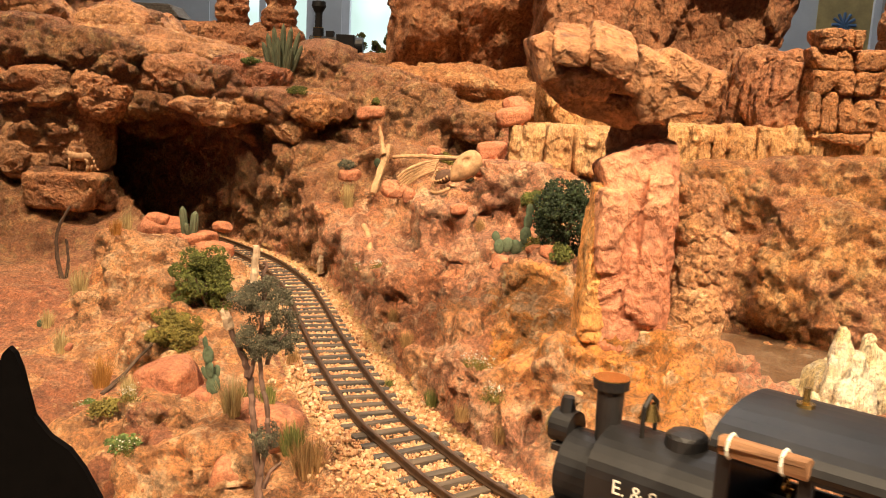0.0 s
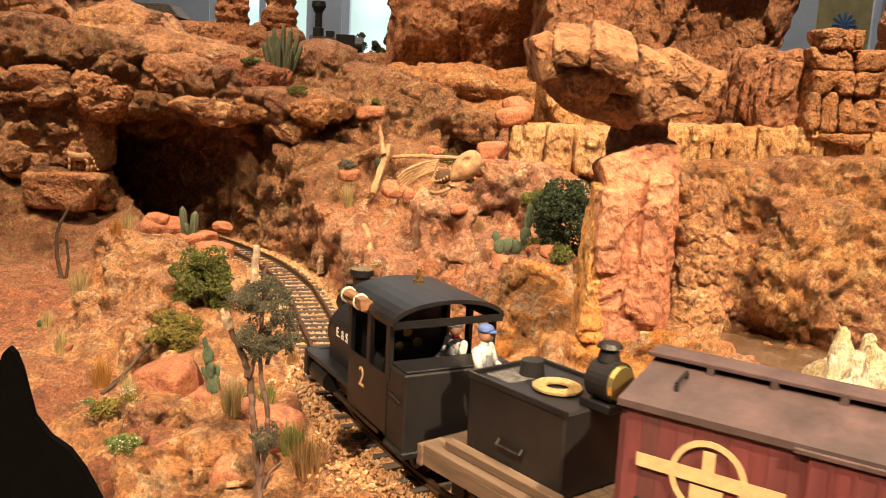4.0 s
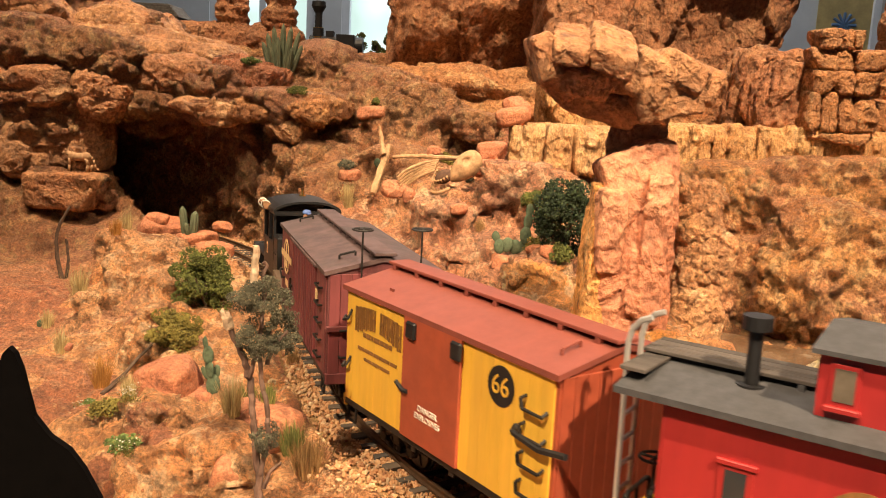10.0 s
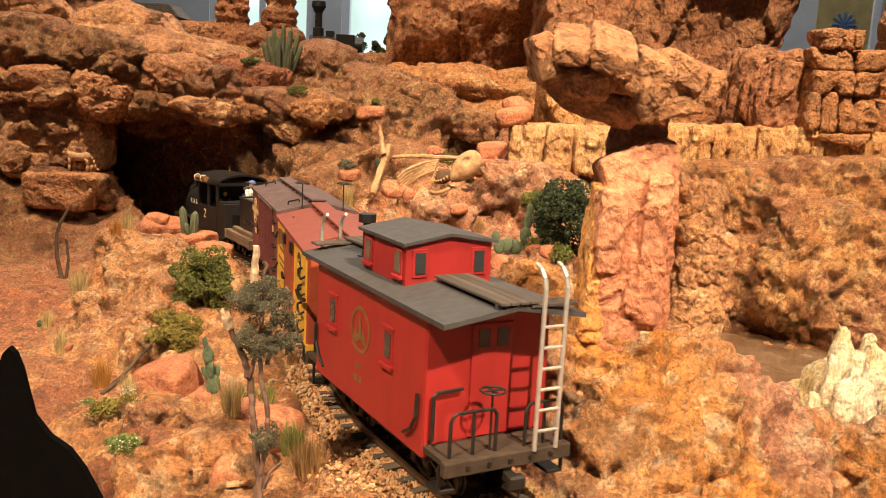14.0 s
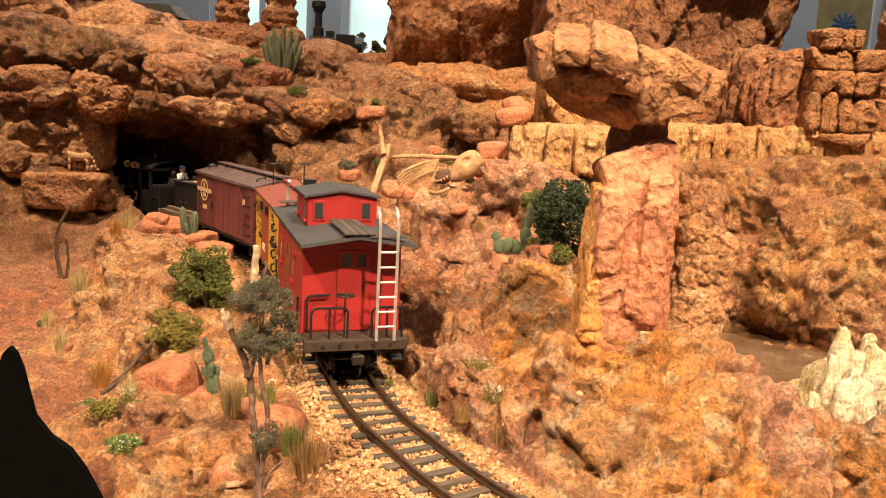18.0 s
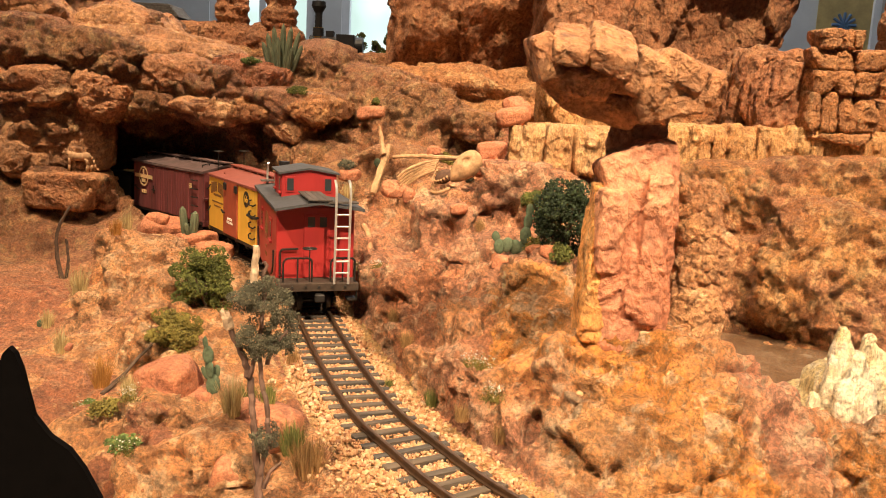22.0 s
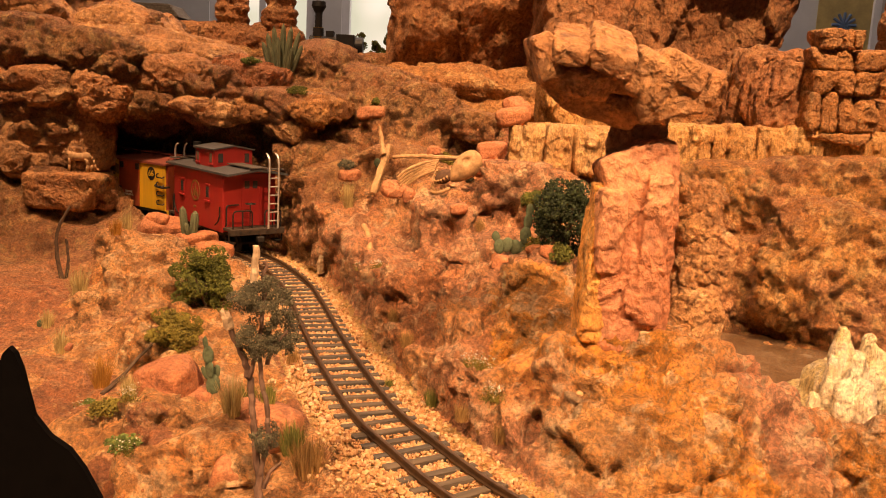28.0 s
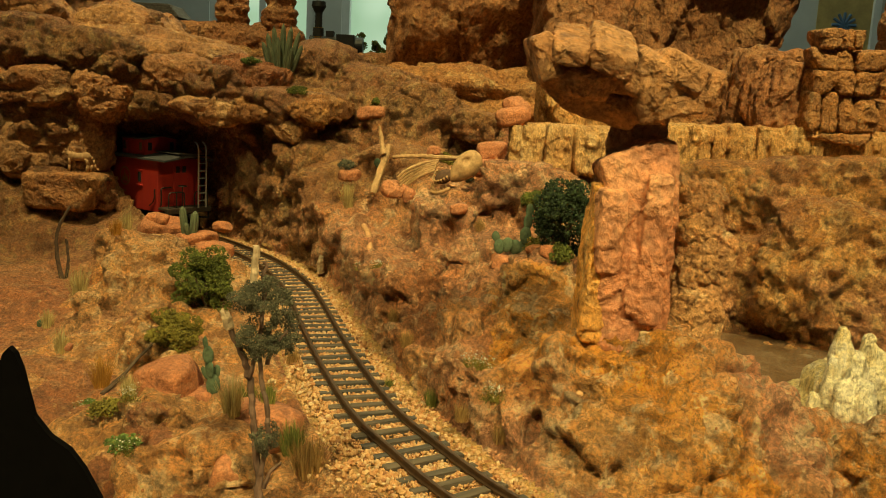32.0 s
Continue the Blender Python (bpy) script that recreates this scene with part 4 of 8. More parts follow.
melted("travertine_mound", [((196, 400, -22), (60, 46, 30), (0, 0, 0), 0.1), ((194, 394, -10), (40, 30, 32), (0, 0, 0), 0.1)] + [((x, y, z - w * 0.6), (w, w, w * 2.4), (0, 0, 0), 0.05) for x, y, z, w in
       ((185, 385, 21, 6.9), (185, 384, 14, 10.6), (190, 386, 8, 8.1), (201, 392, 16, 7.6), (203, 392, 10, 8.9), (192, 382, 9, 9.3), (207, 390, 8, 8.2), (180, 380, 7, 6.8), (188, 376, 4, 7.9), (199, 380, 3, 9.2), (178, 378, -2, 7.4), (172, 378, -8, 6.1), (183, 374, -2, 10.3), (192, 372, -3, 10.9), (204, 378, -2, 10.4), (216, 392, 5, 10.8), (218, 384, -1, 10.6))],
       WHITE_ROCK, "white and yellow travertine mound of rounded knobs", "mineral mound", 0.9, 0.9, 0.35, 13, 6)


def rock_stack(at, rows, label, seed, material, depth=34):
    """A tower of rounded blocks, row on row. rows: (offset, height, widths)."""
    ob = tagged(new("rock_tower"), label, "rock tower", "rock towers")
    ob.matrix_world = Matrix.Translation(vec(*at))
    z, k = 0, 0
    for off, hgt, widths in rows:
        x = off
        for w in widths:
            k += 1
            b = rock("block", (x + w / 2, 0, z - 1), (w * 1.05, depth * (0.92 + 0.1 * ((k * 7) % 5) / 5), hgt * 1.06), material, "", seed + k, ((k * 29) % 5 - 2, (k * 17) % 7 - 3, (k * 37) % 9 - 4), 22, 0.75, 5, 0.92, 0.08, 0.05, cracks=0.05, category="")
            b.parent = ob
            x += w
        z += hgt
    return ob


TOWER = "tower of rounded orange sandstone blocks"
rock_stack((260, 652, 101), [(1, 8, (46,)), (-1, 28, (11, 12, 13, 18)), (1, 16, (17, 13, 22)), (0, 16, (18, 13, 22)), (4, 13, (14, 9, 8))], TOWER, 900, ROCK_TOWER)
rock_stack((322, 668, 108), [(-4, 26, (14, 16, 18)), (-2, 24, (20, 22)), (0, 20, (14, 20)), (0, 22, (26,)), (4, 18, (20,))], TOWER, 930, ROCK_TOWER)
mass((244, 672, 100), (34, 40, 60), 31, (0, 0, 10), ROCK_CLIFF, 36, "weathered rock column beside the block tower", boxy=0.6, pleat=0.2, fold=12, cuts=4)


mass((-150, 985, 118), (480, 60, 46), 29, (0, 0, 0), ROCK, 44, "low rock ridge behind the mountain top", boxy=0.6, chunk=0.06)

# ---- room ----
def slab_box(name, lo, hi, material, label, category, kind="structure"):
    bm = bmesh.new()
    bmesh.ops.create_cube(bm, size=1)
    size, mid = [(b - a) * MM for a, b in zip(lo, hi)], [(a + b) / 2 * MM for a, b in zip(lo, hi)]
    bmesh.ops.transform(bm, matrix=Matrix.Translation(mid) @ Matrix.Diagonal((*size, 1)), verts=bm.verts)
    me = bpy.data.meshes.new(name)
    bm.to_mesh(me)
    me.materials.append(material)
    return tagged(new(name, me), label, category, kind=kind)


PLASTER = plain_material("blue_grey_wall_paint", (0.55, 0.60, 0.66), 0.8, grain=0.04, scale=20, relief=0.05)
CEIL = plain_material("white_ceiling_paint", (0.75, 0.72, 0.68), 0.9, grain=0.03, scale=20, relief=0.05)
FLOORM = plain_material("brown_carpet", (0.16, 0.12, 0.09), 0.95, grain=0.1, scale=200)
slab_box("floor", (-2500, -1800, -1100), (2500, 3000, -1050), FLOORM, "brown carpet floor of the exhibition room", "floor")
slab_box("ceiling", (-2500, -1800, 1700), (2500, 2500, 1750), CEIL, "white ceiling of the exhibition room", "ceiling")
slab_box("wall_west", (-2550, -1800, -1050), (-2500, 2500, 1700), PLASTER, "plain painted room wall", "wall")
slab_box("wall_east", (2500, -1800, -1050), (2550, 2500, 1700), PLASTER, "plain painted room wall", "wall")
slab_box("wall_south", (-2500, -1850, -1050), (2500, -1800, 1700), PLASTER, "plain painted room wall", "wall")
# back wall, built round two windows
WIN = [(-690, -395), (-318, 120)]
for x0, x1 in ((-2500, -690), (-395, -318), (120, 2500)):
    slab_box("wall_north", (x0, 2500, -1050), (x1, 2560, 1700), PLASTER, "light blue painted wall between the windows", "wall")
for x0, x1 in WIN:
    slab_box("wall_north", (x0, 2500, -1050), (x1, 2560, 120), PLASTER, "light blue painted wall below a window", "wall")
    slab_box("wall_north", (x0, 2500, 1200), (x1, 2560, 1700), PLASTER, "light blue painted wall above a window", "wall")
FRAME = plain_material("pale_blue_window_paint", (0.66, 0.72, 0.80), 0.5, grain=0.03, scale=40, relief=0.05)
for k, (x0, x1) in enumerate(WIN):
    w = tagged(new("window_%d" % (k + 1)), "bright daylit window with pale blue frame", "window", kind="structure")
    for lo, hi in (((x0, 2505, 120), (x0 + 22, 2545, 1200)), ((x1 - 22, 2505, 120), (x1, 2545, 1200)), ((x0 + 22, 2505, 120), (x1 - 22, 2545, 150)), ((x0 + 22, 2505, 1170), (x1 - 22, 2545, 1200)), (((x0 + x1) / 2 - 9, 2510, 150), ((x0 + x1) / 2 + 9, 2540, 1170))):
        f = slab_box("window_frame", lo, hi, FRAME, "", "")
        f.parent = w
        del f["kind"]


def daylight_backdrop():
    """Hazy bright garden far outside the windows."""
    m, t, b = nodes_of("outdoor_daylight", 1.0)
    co = t.nodes.new("ShaderNodeTexCoord").outputs["Object"]
    c = ramp(t, noise_node(t, co, 1.6, 3, 0.5), [(0.40, (0.42, 0.55, 0.50)), (0.55, (0.85, 0.95, 1.0)), (0.8, (1, 1, 1))])
    em = t.nodes.new("ShaderNodeEmission")
    em.inputs["Strength"].default_value = 1.7
    t.links.new(c, em.inputs["Color"])
    t.links.new(em.outputs[0], t.nodes["Material Output"].inputs["Surface"])
    return slab_box("backdrop", (-2600, 3400, -1050), (2600, 3420, 2200), m, "bright hazy daylight outside the windows", "backdrop")


daylight_backdrop()
# ---- building helpers: millimetres in, one mesh object out ----
def put(name, bm, material, parent=None, label="", smooth=False):
    """One mesh object from a bmesh in millimetres; materials: one, or a list by face index."""
    bmesh.ops.scale(bm, vec=(MM, MM, MM), verts=bm.verts)
    bmesh.ops.recalc_face_normals(bm, faces=bm.faces)
    me = bpy.data.meshes.new(name)
    bm.to_mesh(me)
    bm.free()
    for m in material if isinstance(material, list) else [material]:
        me.materials.append(m)
    if smooth:
        me.polygons.foreach_set("use_smooth", np.full(len(me.polygons), True))
    ob = new(name, me)
    ob.parent = parent
    if label:
        tagged(ob, label)
    return ob


part = put


def share(ob, parent, m=None):
    """Another object on the same mesh, under parent."""
    o = new(ob.name.split(".")[0], ob.data)
    o.parent = parent
    o.matrix_basis = m or Matrix()
    return o


def box(lo, hi, bevel=0.0, bm=None, index=0, tilt=None):
    own = bmesh.new()
    bmesh.ops.create_cube(own, size=1)
    bmesh.ops.transform(own, matrix=Matrix.Translation([(a + b) / 2 for a, b in zip(lo, hi)]) @ Matrix.Diagonal((*[b - a for a, b in zip(lo, hi)], 1)), verts=own.verts)
    if bevel:
        bmesh.ops.bevel(own, geom=own.edges[:], offset=bevel, segments=1, affect="EDGES")
    return blend_into(own, bm, index, tilt)


def blend_into(own, bm, index=0, m=None):
    if m:
        bmesh.ops.transform(own, matrix=m, verts=own.verts)
    for f in own.faces:
        f.material_index = index
    if bm is None:
        return own
    me = bpy.data.meshes.new("swap")
    own.to_mesh(me)
    own.free()
    bm.from_mesh(me)
    bpy.data.meshes.remove(me)
    return bm


def rod(a, b, r, r2=None, seg=10, bm=None, index=0):
    """A round bar from a to b."""
    a, b = Vector(a), Vector(b)
    own = bmesh.new()
    bmesh.ops.create_cone(own, cap_ends=True, segments=seg, radius1=r, radius2=r if r2 is None else r2, depth=(b - a).length)
    m = Matrix.Translation((a + b) / 2) @ (b - a).to_track_quat("Z", "Y").to_matrix().to_4x4()
    return blend_into(own, bm, index, m)


def wire(points, r, seg=6, bm=None, index=0):
    for a, b in zip(points[:-1], points[1:]):
        bm = rod(a, b, r, None, seg, bm, index)
    return bm


def ball(at, size, bm=None, index=0, detail=2):
    own = bmesh.new()
    bmesh.ops.create_icosphere(own, subdivisions=detail, radius=1)
    return blend_into(own, bm, index, Matrix.Translation(at) @ Matrix.Diagonal((*size, 1)))


def torus(at, big, small, seg=24, tube=6, bm=None, index=0):
    """A level ring."""
    own = bmesh.new()
    rings = []
    for k in range(seg):
        a = 2 * math.pi * k / seg
        rings.append([own.verts.new(((big + small * math.cos(b)) * math.cos(a), (big + small * math.cos(b)) * math.sin(a), small * math.sin(b))) for b in (2 * math.pi * q / tube for q in range(tube))])
    for k in range(seg):
        for q in range(tube):
            own.faces.new((rings[k][q], rings[(k + 1) % seg][q], rings[(k + 1) % seg][(q + 1) % tube], rings[k][(q + 1) % tube]))
    return blend_into(own, bm, index, Matrix.Translation(at))


def prism(profile, lo, hi, axis=1, bm=None, index=0):
    """A closed outline (pairs) drawn out along an axis from lo to hi."""
    own = bmesh.new()
    rings = []
    for d in (lo, hi):
        ring = []
        for a, b in profile:
            c = [a, b]
            c.insert(axis, d)
            ring.append(own.verts.new(c))
        rings.append(ring)
    n = len(profile)
    for k in range(n):
        own.faces.new((rings[0][k], rings[0][(k + 1) % n], rings[1][(k + 1) % n], rings[1][k]))
    own.faces.new(rings[0])
    own.faces.new(rings[1][::-1])
    return blend_into(own, bm, index)


def letters(name, text, size, m, material, parent, label="", extrude=0.12):
    cu = bpy.data.curves.new(name, "FONT")
    cu.body, cu.size, cu.extrude, cu.align_x, cu.align_y = text, size * MM, extrude * MM, "CENTER", "CENTER"
    tmp = bpy.data.objects.new(name, cu)
    scene.collection.objects.link(tmp)
    me = bpy.data.meshes.new_from_object(tmp.evaluated_get(bpy.context.evaluated_depsgraph_get()))
    bpy.data.objects.remove(tmp)
    me.materials.append(material)
    ob = new(name, me)
    ob.parent, ob.matrix_basis = parent, m
    if label:
        tagged(ob, label)
    return ob


def on_left(v, z, u=-21.0, tilt=0):
    """Pose of a sign on the left side of a car, facing left."""
    return Matrix.Translation(vec(u, v, z)) @ Matrix.Rotation(radians(-90), 4, "Z") @ Matrix.Rotation(radians(90), 4, "X") @ Matrix.Rotation(radians(tilt), 4, "Z")


MAROON = plain_material("faded_maroon_paint", (0.205, 0.05, 0.052), 0.62, grain=0.26, scale=160, relief=0.25, dirt=(0.10, 0.052, 0.05), stretch=(1, 1, 0.12))
MAROON_ROOF = plain_material("dusty_maroon_roof", (0.12, 0.072, 0.07), 0.7, grain=0.25, scale=120, relief=0.2, dirt=(0.075, 0.062, 0.06))
YELLOW = plain_material("yellow_boxcar_paint", (0.80, 0.47, 0.055), 0.5, grain=0.08, scale=180, relief=0.15, dirt=(0.66, 0.37, 0.06), stretch=(1, 1, 0.15))
OXIDE = plain_material("oxide_red_paint", (0.37, 0.075, 0.035), 0.55, grain=0.10, scale=180, relief=0.15, dirt=(0.30, 0.07, 0.04))
ROOF_RED = plain_material("brick_red_roof_paint", (0.235, 0.06, 0.042), 0.65, grain=0.08, scale=150, relief=0.15)
CABOOSE_RED = plain_material("caboose_red_paint", (0.37, 0.026, 0.027), 0.45, grain=0.08, scale=150, relief=0.1, dirt=(0.38, 0.028, 0.022), stretch=(1, 1, 0.2))
TAR = plain_material("grey_tar_roof", (0.062, 0.061, 0.067), 0.8, grain=0.15, scale=250, relief=0.3)
BLACK = plain_material("satin_black_paint", (0.012, 0.012, 0.014), 0.48, grain=0.25, scale=120, relief=0.08, dirt=(0.03, 0.026, 0.024))
IRON = plain_material("dark_iron", (0.03, 0.026, 0.024), 0.55, 0.4, 0.25, 300, 0.15)
WHEEL = plain_material("blackened_wheel_metal", (0.09, 0.085, 0.08), 0.42, 0.9, 0.2, 300, 0.1)
SILVER = plain_material("silver_ladder_metal", (0.62, 0.60, 0.58), 0.38, 0.55, 0.08, 300, 0.05)
DECK = plain_material("dark_deck_wood", (0.05, 0.032, 0.022), 0.85, grain=0.25, scale=200, relief=0.4, stretch=(1, 0.1, 1))
WOOD = plain_material("weathered_deck_wood", (0.20, 0.13, 0.085), 0.85, grain=0.25, scale=200, relief=0.4, stretch=(1, 0.1, 1))
RAILM = plain_material("rusty_rail_steel", (0.13, 0.075, 0.045), 0.45, 0.6, 0.2, 200, 0.15)
TIE = plain_material("weathered_grey_tie_wood", (0.085, 0.072, 0.062), 0.9, grain=0.3, scale=260, relief=0.5, dirt=(0.20, 0.135, 0.08), stretch=(0.15, 1, 1))
CREAM = plain_material("cream_lettering_paint", (0.78, 0.55, 0.28), 0.6, grain=0.1, scale=500, relief=0)
OFFWHITE = plain_material("off_white_lettering", (0.80, 0.76, 0.66), 0.6, grain=0.06, scale=500, relief=0)
GOLDDULL = plain_material("dull_gold_lettering", (0.24, 0.115, 0.035), 0.6, grain=0.15, scale=500, relief=0)
BRASS = plain_material("polished_brass", (0.80, 0.55, 0.20), 0.25, 1.0, 0.05, 300, 0)
LENS = plain_material("brass_headlight_lens", (0.85, 0.68, 0.25), 0.12, 0.85, 0.05, 300, 0)
STICK = plain_material("split_log_wood", (0.34, 0.17, 0.08), 0.8, grain=0.25, scale=350, relief=0.5, stretch=(1, 0.15, 1))
ROPE = plain_material("manila_rope", (0.50, 0.33, 0.14), 0.9, grain=0.2, scale=900, relief=0.6)
GLASS = plain_material("dark_window_glass", (0.035, 0.04, 0.045), 0.08, 0.0, 0.05, 100, 0)
TAN_GLASS = plain_material("dusty_window_glass", (0.16, 0.13, 0.10), 0.25, 0.0, 0.15, 200, 0)
WHITE = plain_material("white_shirt_paint", (0.78, 0.76, 0.73), 0.75, grain=0.08, scale=300, relief=0.1)
DUST = plain_material("grey_dust_on_black", (0.16, 0.15, 0.145), 0.9, grain=0.5, scale=260, relief=0.2, dirt=(0.03, 0.028, 0.026))
DENIM = plain_material("grey_blue_overall_paint", (0.24, 0.25, 0.28), 0.8, grain=0.15, scale=300, relief=0.1)
CAP_BLUE = plain_material("blue_cap_paint", (0.10, 0.17, 0.42), 0.7, grain=0.1, scale=300, relief=0.1)
SKIN = plain_material("tan_figure_paint", (0.42, 0.22, 0.14), 0.7, grain=0.1, scale=300, relief=0.05)
RED_CLOTH = plain_material("red_scarf_paint", (0.55, 0.02, 0.03), 0.7, grain=0.1, scale=300, relief=0.05)


# ---- track ----
def build_track():
    track = tagged(new("railway_track"), "narrow gauge track with rusty rails on weathered grey ties", "railway track")
    s = np.arange(-330, 700, 5.0)
    for side in (-1, 1):
        bm = bmesh.new()
        prof = [(-1.15, -2.6), (1.15, -2.6), (1.15, -2.1), (0.35, -1.8), (0.35, -0.9), (0.75, -0.7), (0.75, -0.1), (0.55, 0), (-0.55, 0), (-0.75, -0.1), (-0.75, -0.7), (-0.35, -0.9), (-0.35, -1.8), (-1.15, -2.1)]
        last = None
        for d in s:
            p, h = on_track(d)
            n = np.array([h[1], -h[0]])
            ring = [bm.verts.new((*(p + n * (side * 8.7 + a)), z)) for a, z in prof]
            if last:
                for k in range(len(prof)):
                    bm.faces.new((last[k], last[(k + 1) % len(prof)], ring[(k + 1) % len(prof)], ring[k]))
            last = ring
        put("rail", bm, RAILM, track, "brown rusty steel rail")
    ties = []
    for k in range(3):
        rs = np.random.RandomState(k)
        bm = box((-15, -1.9, -2.3), (15, 1.9, 0), 0.25)
        for v in bm.verts:
            v.co += Vector(rs.normal(0, 0.16, 3))
        ties.append(put("tie", bm, TIE, track))
    rs = np.random.RandomState(3)
    for i, d in enumerate(np.arange(-240, 640, 9.4)):
        p, h = on_track(d + rs.uniform(-0.8, 0.8))
        o = ties[i] if i < 3 else share(ties[i % 3], track)
        o.matrix_basis = pose(p[0] * MM, p[1] * MM, (-2.5 - rs.uniform(0, 0.5)) * MM, 0, 0, math.degrees(math.atan2(-h[0], h[1])) + rs.uniform(-4, 4))
    return track


build_track()


def scatter(name, places, sizes, materials, label, category, seed=0, seg=1):
    """Loose stones as one mesh of kind stuff: each a dented little block."""
    rs = np.random.RandomState(seed)
    own = bmesh.new()
    bmesh.ops.create_icosphere(own, subdivisions=1, radius=1)
    base = np.array([v.co for v in own.verts])
    tri = np.array([[v.index for v in f.verts] for f in own.faces])
    own.free()
    n, k = len(places), len(base)
    stretch = rs.uniform(0.6, 1.25, (n, 1, 3))
    jit = 1 + rs.uniform(-0.28, 0.28, (n, k, 1))
    v = base[None] * stretch * jit
    a = rs.uniform(0, 2 * math.pi, n)
    c, s = np.cos(a)[:, None], np.sin(a)[:, None]
    x, y = v[..., 0] * c - v[..., 1] * s, v[..., 0] * s + v[..., 1] * c
    b = rs.uniform(0, 2 * math.pi, n)
    c, s = np.cos(b)[:, None], np.sin(b)[:, None]
    v = np.stack([x, y * c - v[..., 2] * s, y * s + v[..., 2] * c], -1) * np.asarray(sizes)[:, None, None] + np.asarray(places)[:, None]
    f = tri[None] + (np.arange(n) * k)[:, None, None]
    me = raw_mesh(name, v.reshape(-1, 3), f.reshape(-1, 3), smooth=False)
    me.materials.append(materials)
    return tagged(new(name, me), label, category, kind="stuff")


def stone_material(name, stops, rough=0.8):
    m, t, b = nodes_of(name, rough)
    isl = t.nodes.new("ShaderNodeNewGeometry").outputs["Random Per Island"]
    tc = t.nodes.new("ShaderNodeTexCoord").outputs["Object"]
    fine = noise_node(t, tc, 700, 4, 0.6)
    c = mix(t, 0.6, ramp(t, isl, stops), ramp(t, fine, [(0.3, (0.6, 0.58, 0.55)), (0.6, (1.1, 1.1, 1.1))]), "MULTIPLY")
    t.links.new(c, b.inputs["Base Color"])
    bump(t, b, [(fine, 0.4, 0.0006)])
    return m


BALLAST = stone_material("ballast_stone", [(0, (0.42, 0.20, 0.09)), (0.3, (0.52, 0.28, 0.135)), (0.55, (0.58, 0.35, 0.18)), (0.72, (0.62, 0.44, 0.27)), (0.86, (0.27, 0.12, 0.06)), (1, (0.48, 0.22, 0.10))])


def build_ballast():
    rs = np.random.RandomState(11)
    n = 36000
    s = rs.uniform(-110, 590, n)
    u = rs.normal(-1.5, 12.5, n)
    keep = (u > -38) & (u < 27) & ((np.abs(u) > 4) | (rs.rand(n) < 0.6))
    s, u = s[keep], u[keep]
    pts, size = [], []
    for a, b in zip(s, u):
        p, h = on_track(a)
        q = p + np.array([h[1], -h[0]]) * b
        r = rs.uniform(0.45, 1.15) * (0.8 if abs(b) < 9 else 1.0)
        between = abs(b) < 15
        pts.append((q[0], q[1], (-3.9 + rs.uniform(-0.6, 0.3)) if between else -3.7 - (abs(b) - 15) * 0.12 + rs.uniform(-0.5, 0.6)))
        size.append(r if not between else min(r, 0.95))
    return scatter("ballast", pts, size, BALLAST, "loose tan and cream ballast stones under the track", "ballast", 5)


build_ballast()


# ---- rolling stock ----
def wheelset(parent, at, gauge=8.2, r=5.6):
    ws = part("wheelset", rod((-gauge - 2, 0, 0), (gauge + 2, 0, 0), 0.9, None, 8), WHEEL, parent)
    ws.matrix_basis = Matrix.Translation(vec(*at))
    for side in (-1, 1):
        bm = rod((side * gauge - 0.9, 0, 0), (side * gauge + 0.9, 0, 0), r, None, 20)
        rod((side * (gauge - 1.3) - 0.35, 0, 0), (side * (gauge - 1.3) + 0.35, 0, 0), r + 0.8, None, 20, bm)
        for k in range(5):
            a = k * 2 * math.pi / 5
            rod((side * (gauge + 0.9), 0, 0), (side * (gauge + 0.9), math.cos(a) * (r - 1), math.sin(a) * (r - 1)), 0.6, None, 5, bm)
        part("wheel", bm, WHEEL, ws, "blackened metal wheel")
    return ws


AXLES = []  # (wheelset, radius), for the turning


def truck(parent, v, wheelbase=17):
    """Bogie: side frames, bolster, springs and two wheelsets."""
    for dv in (-wheelbase / 2, wheelbase / 2):
        ws = wheelset(parent, (0, v + dv, 5.6))
        AXLES.append((ws, 5.6, ws.matrix_basis.copy()))
    bm = box((-12.6, v - 2.2, 5.2), (12.6, v + 2.2, 9.6), 0.4)
    for side in (-1, 1):
        x = side * 11.6
        wire([(x, v - wheelbase / 2 - 2, 5.6), (x, v - 3, 8.6), (x, v + 3, 8.6), (x, v + wheelbase / 2 + 2, 5.6)], 0.9, 6, bm)
        wire([(x, v - wheelbase / 2, 5.6), (x, v - 3, 2.8), (x, v + 3, 2.8), (x, v + wheelbase / 2, 5.6)], 0.8, 6, bm)
        for dv in (-wheelbase / 2, wheelbase / 2):
            box((x - 1.2, v + dv - 1.7, 4), (x + 1.2, v + dv + 1.7, 7.4), 0.3, bm)
        for dv in (-1.6, 0, 1.6):
            rod((x, v + dv, 3), (x, v + dv, 8.4), 0.7, None, 8, bm)
    return part("truck_frame", bm, IRON, parent, "dark iron truck side frames and bolster")


def coupler(parent, v, sign, z=12.0):
    bm = box((-1.6, min(v, v + sign * 6), z - 1.4), (1.6, max(v, v + sign * 6), z + 1.4), 0.3)
    box((-2.6, v + sign * 5 - 1.6, z - 2.2), (2.6, v + sign * 5 + 1.6, z + 2.0), 0.6, bm)
    wire([(1.2, v + sign * 5, z - 2), (0.8, v + sign * 5.5, z - 6), (0.2, v + sign * 4, z - 7.6)], 0.35, 5, bm)
    return part("coupler", bm, IRON, parent, "dark knuckle coupler with a trip wire")


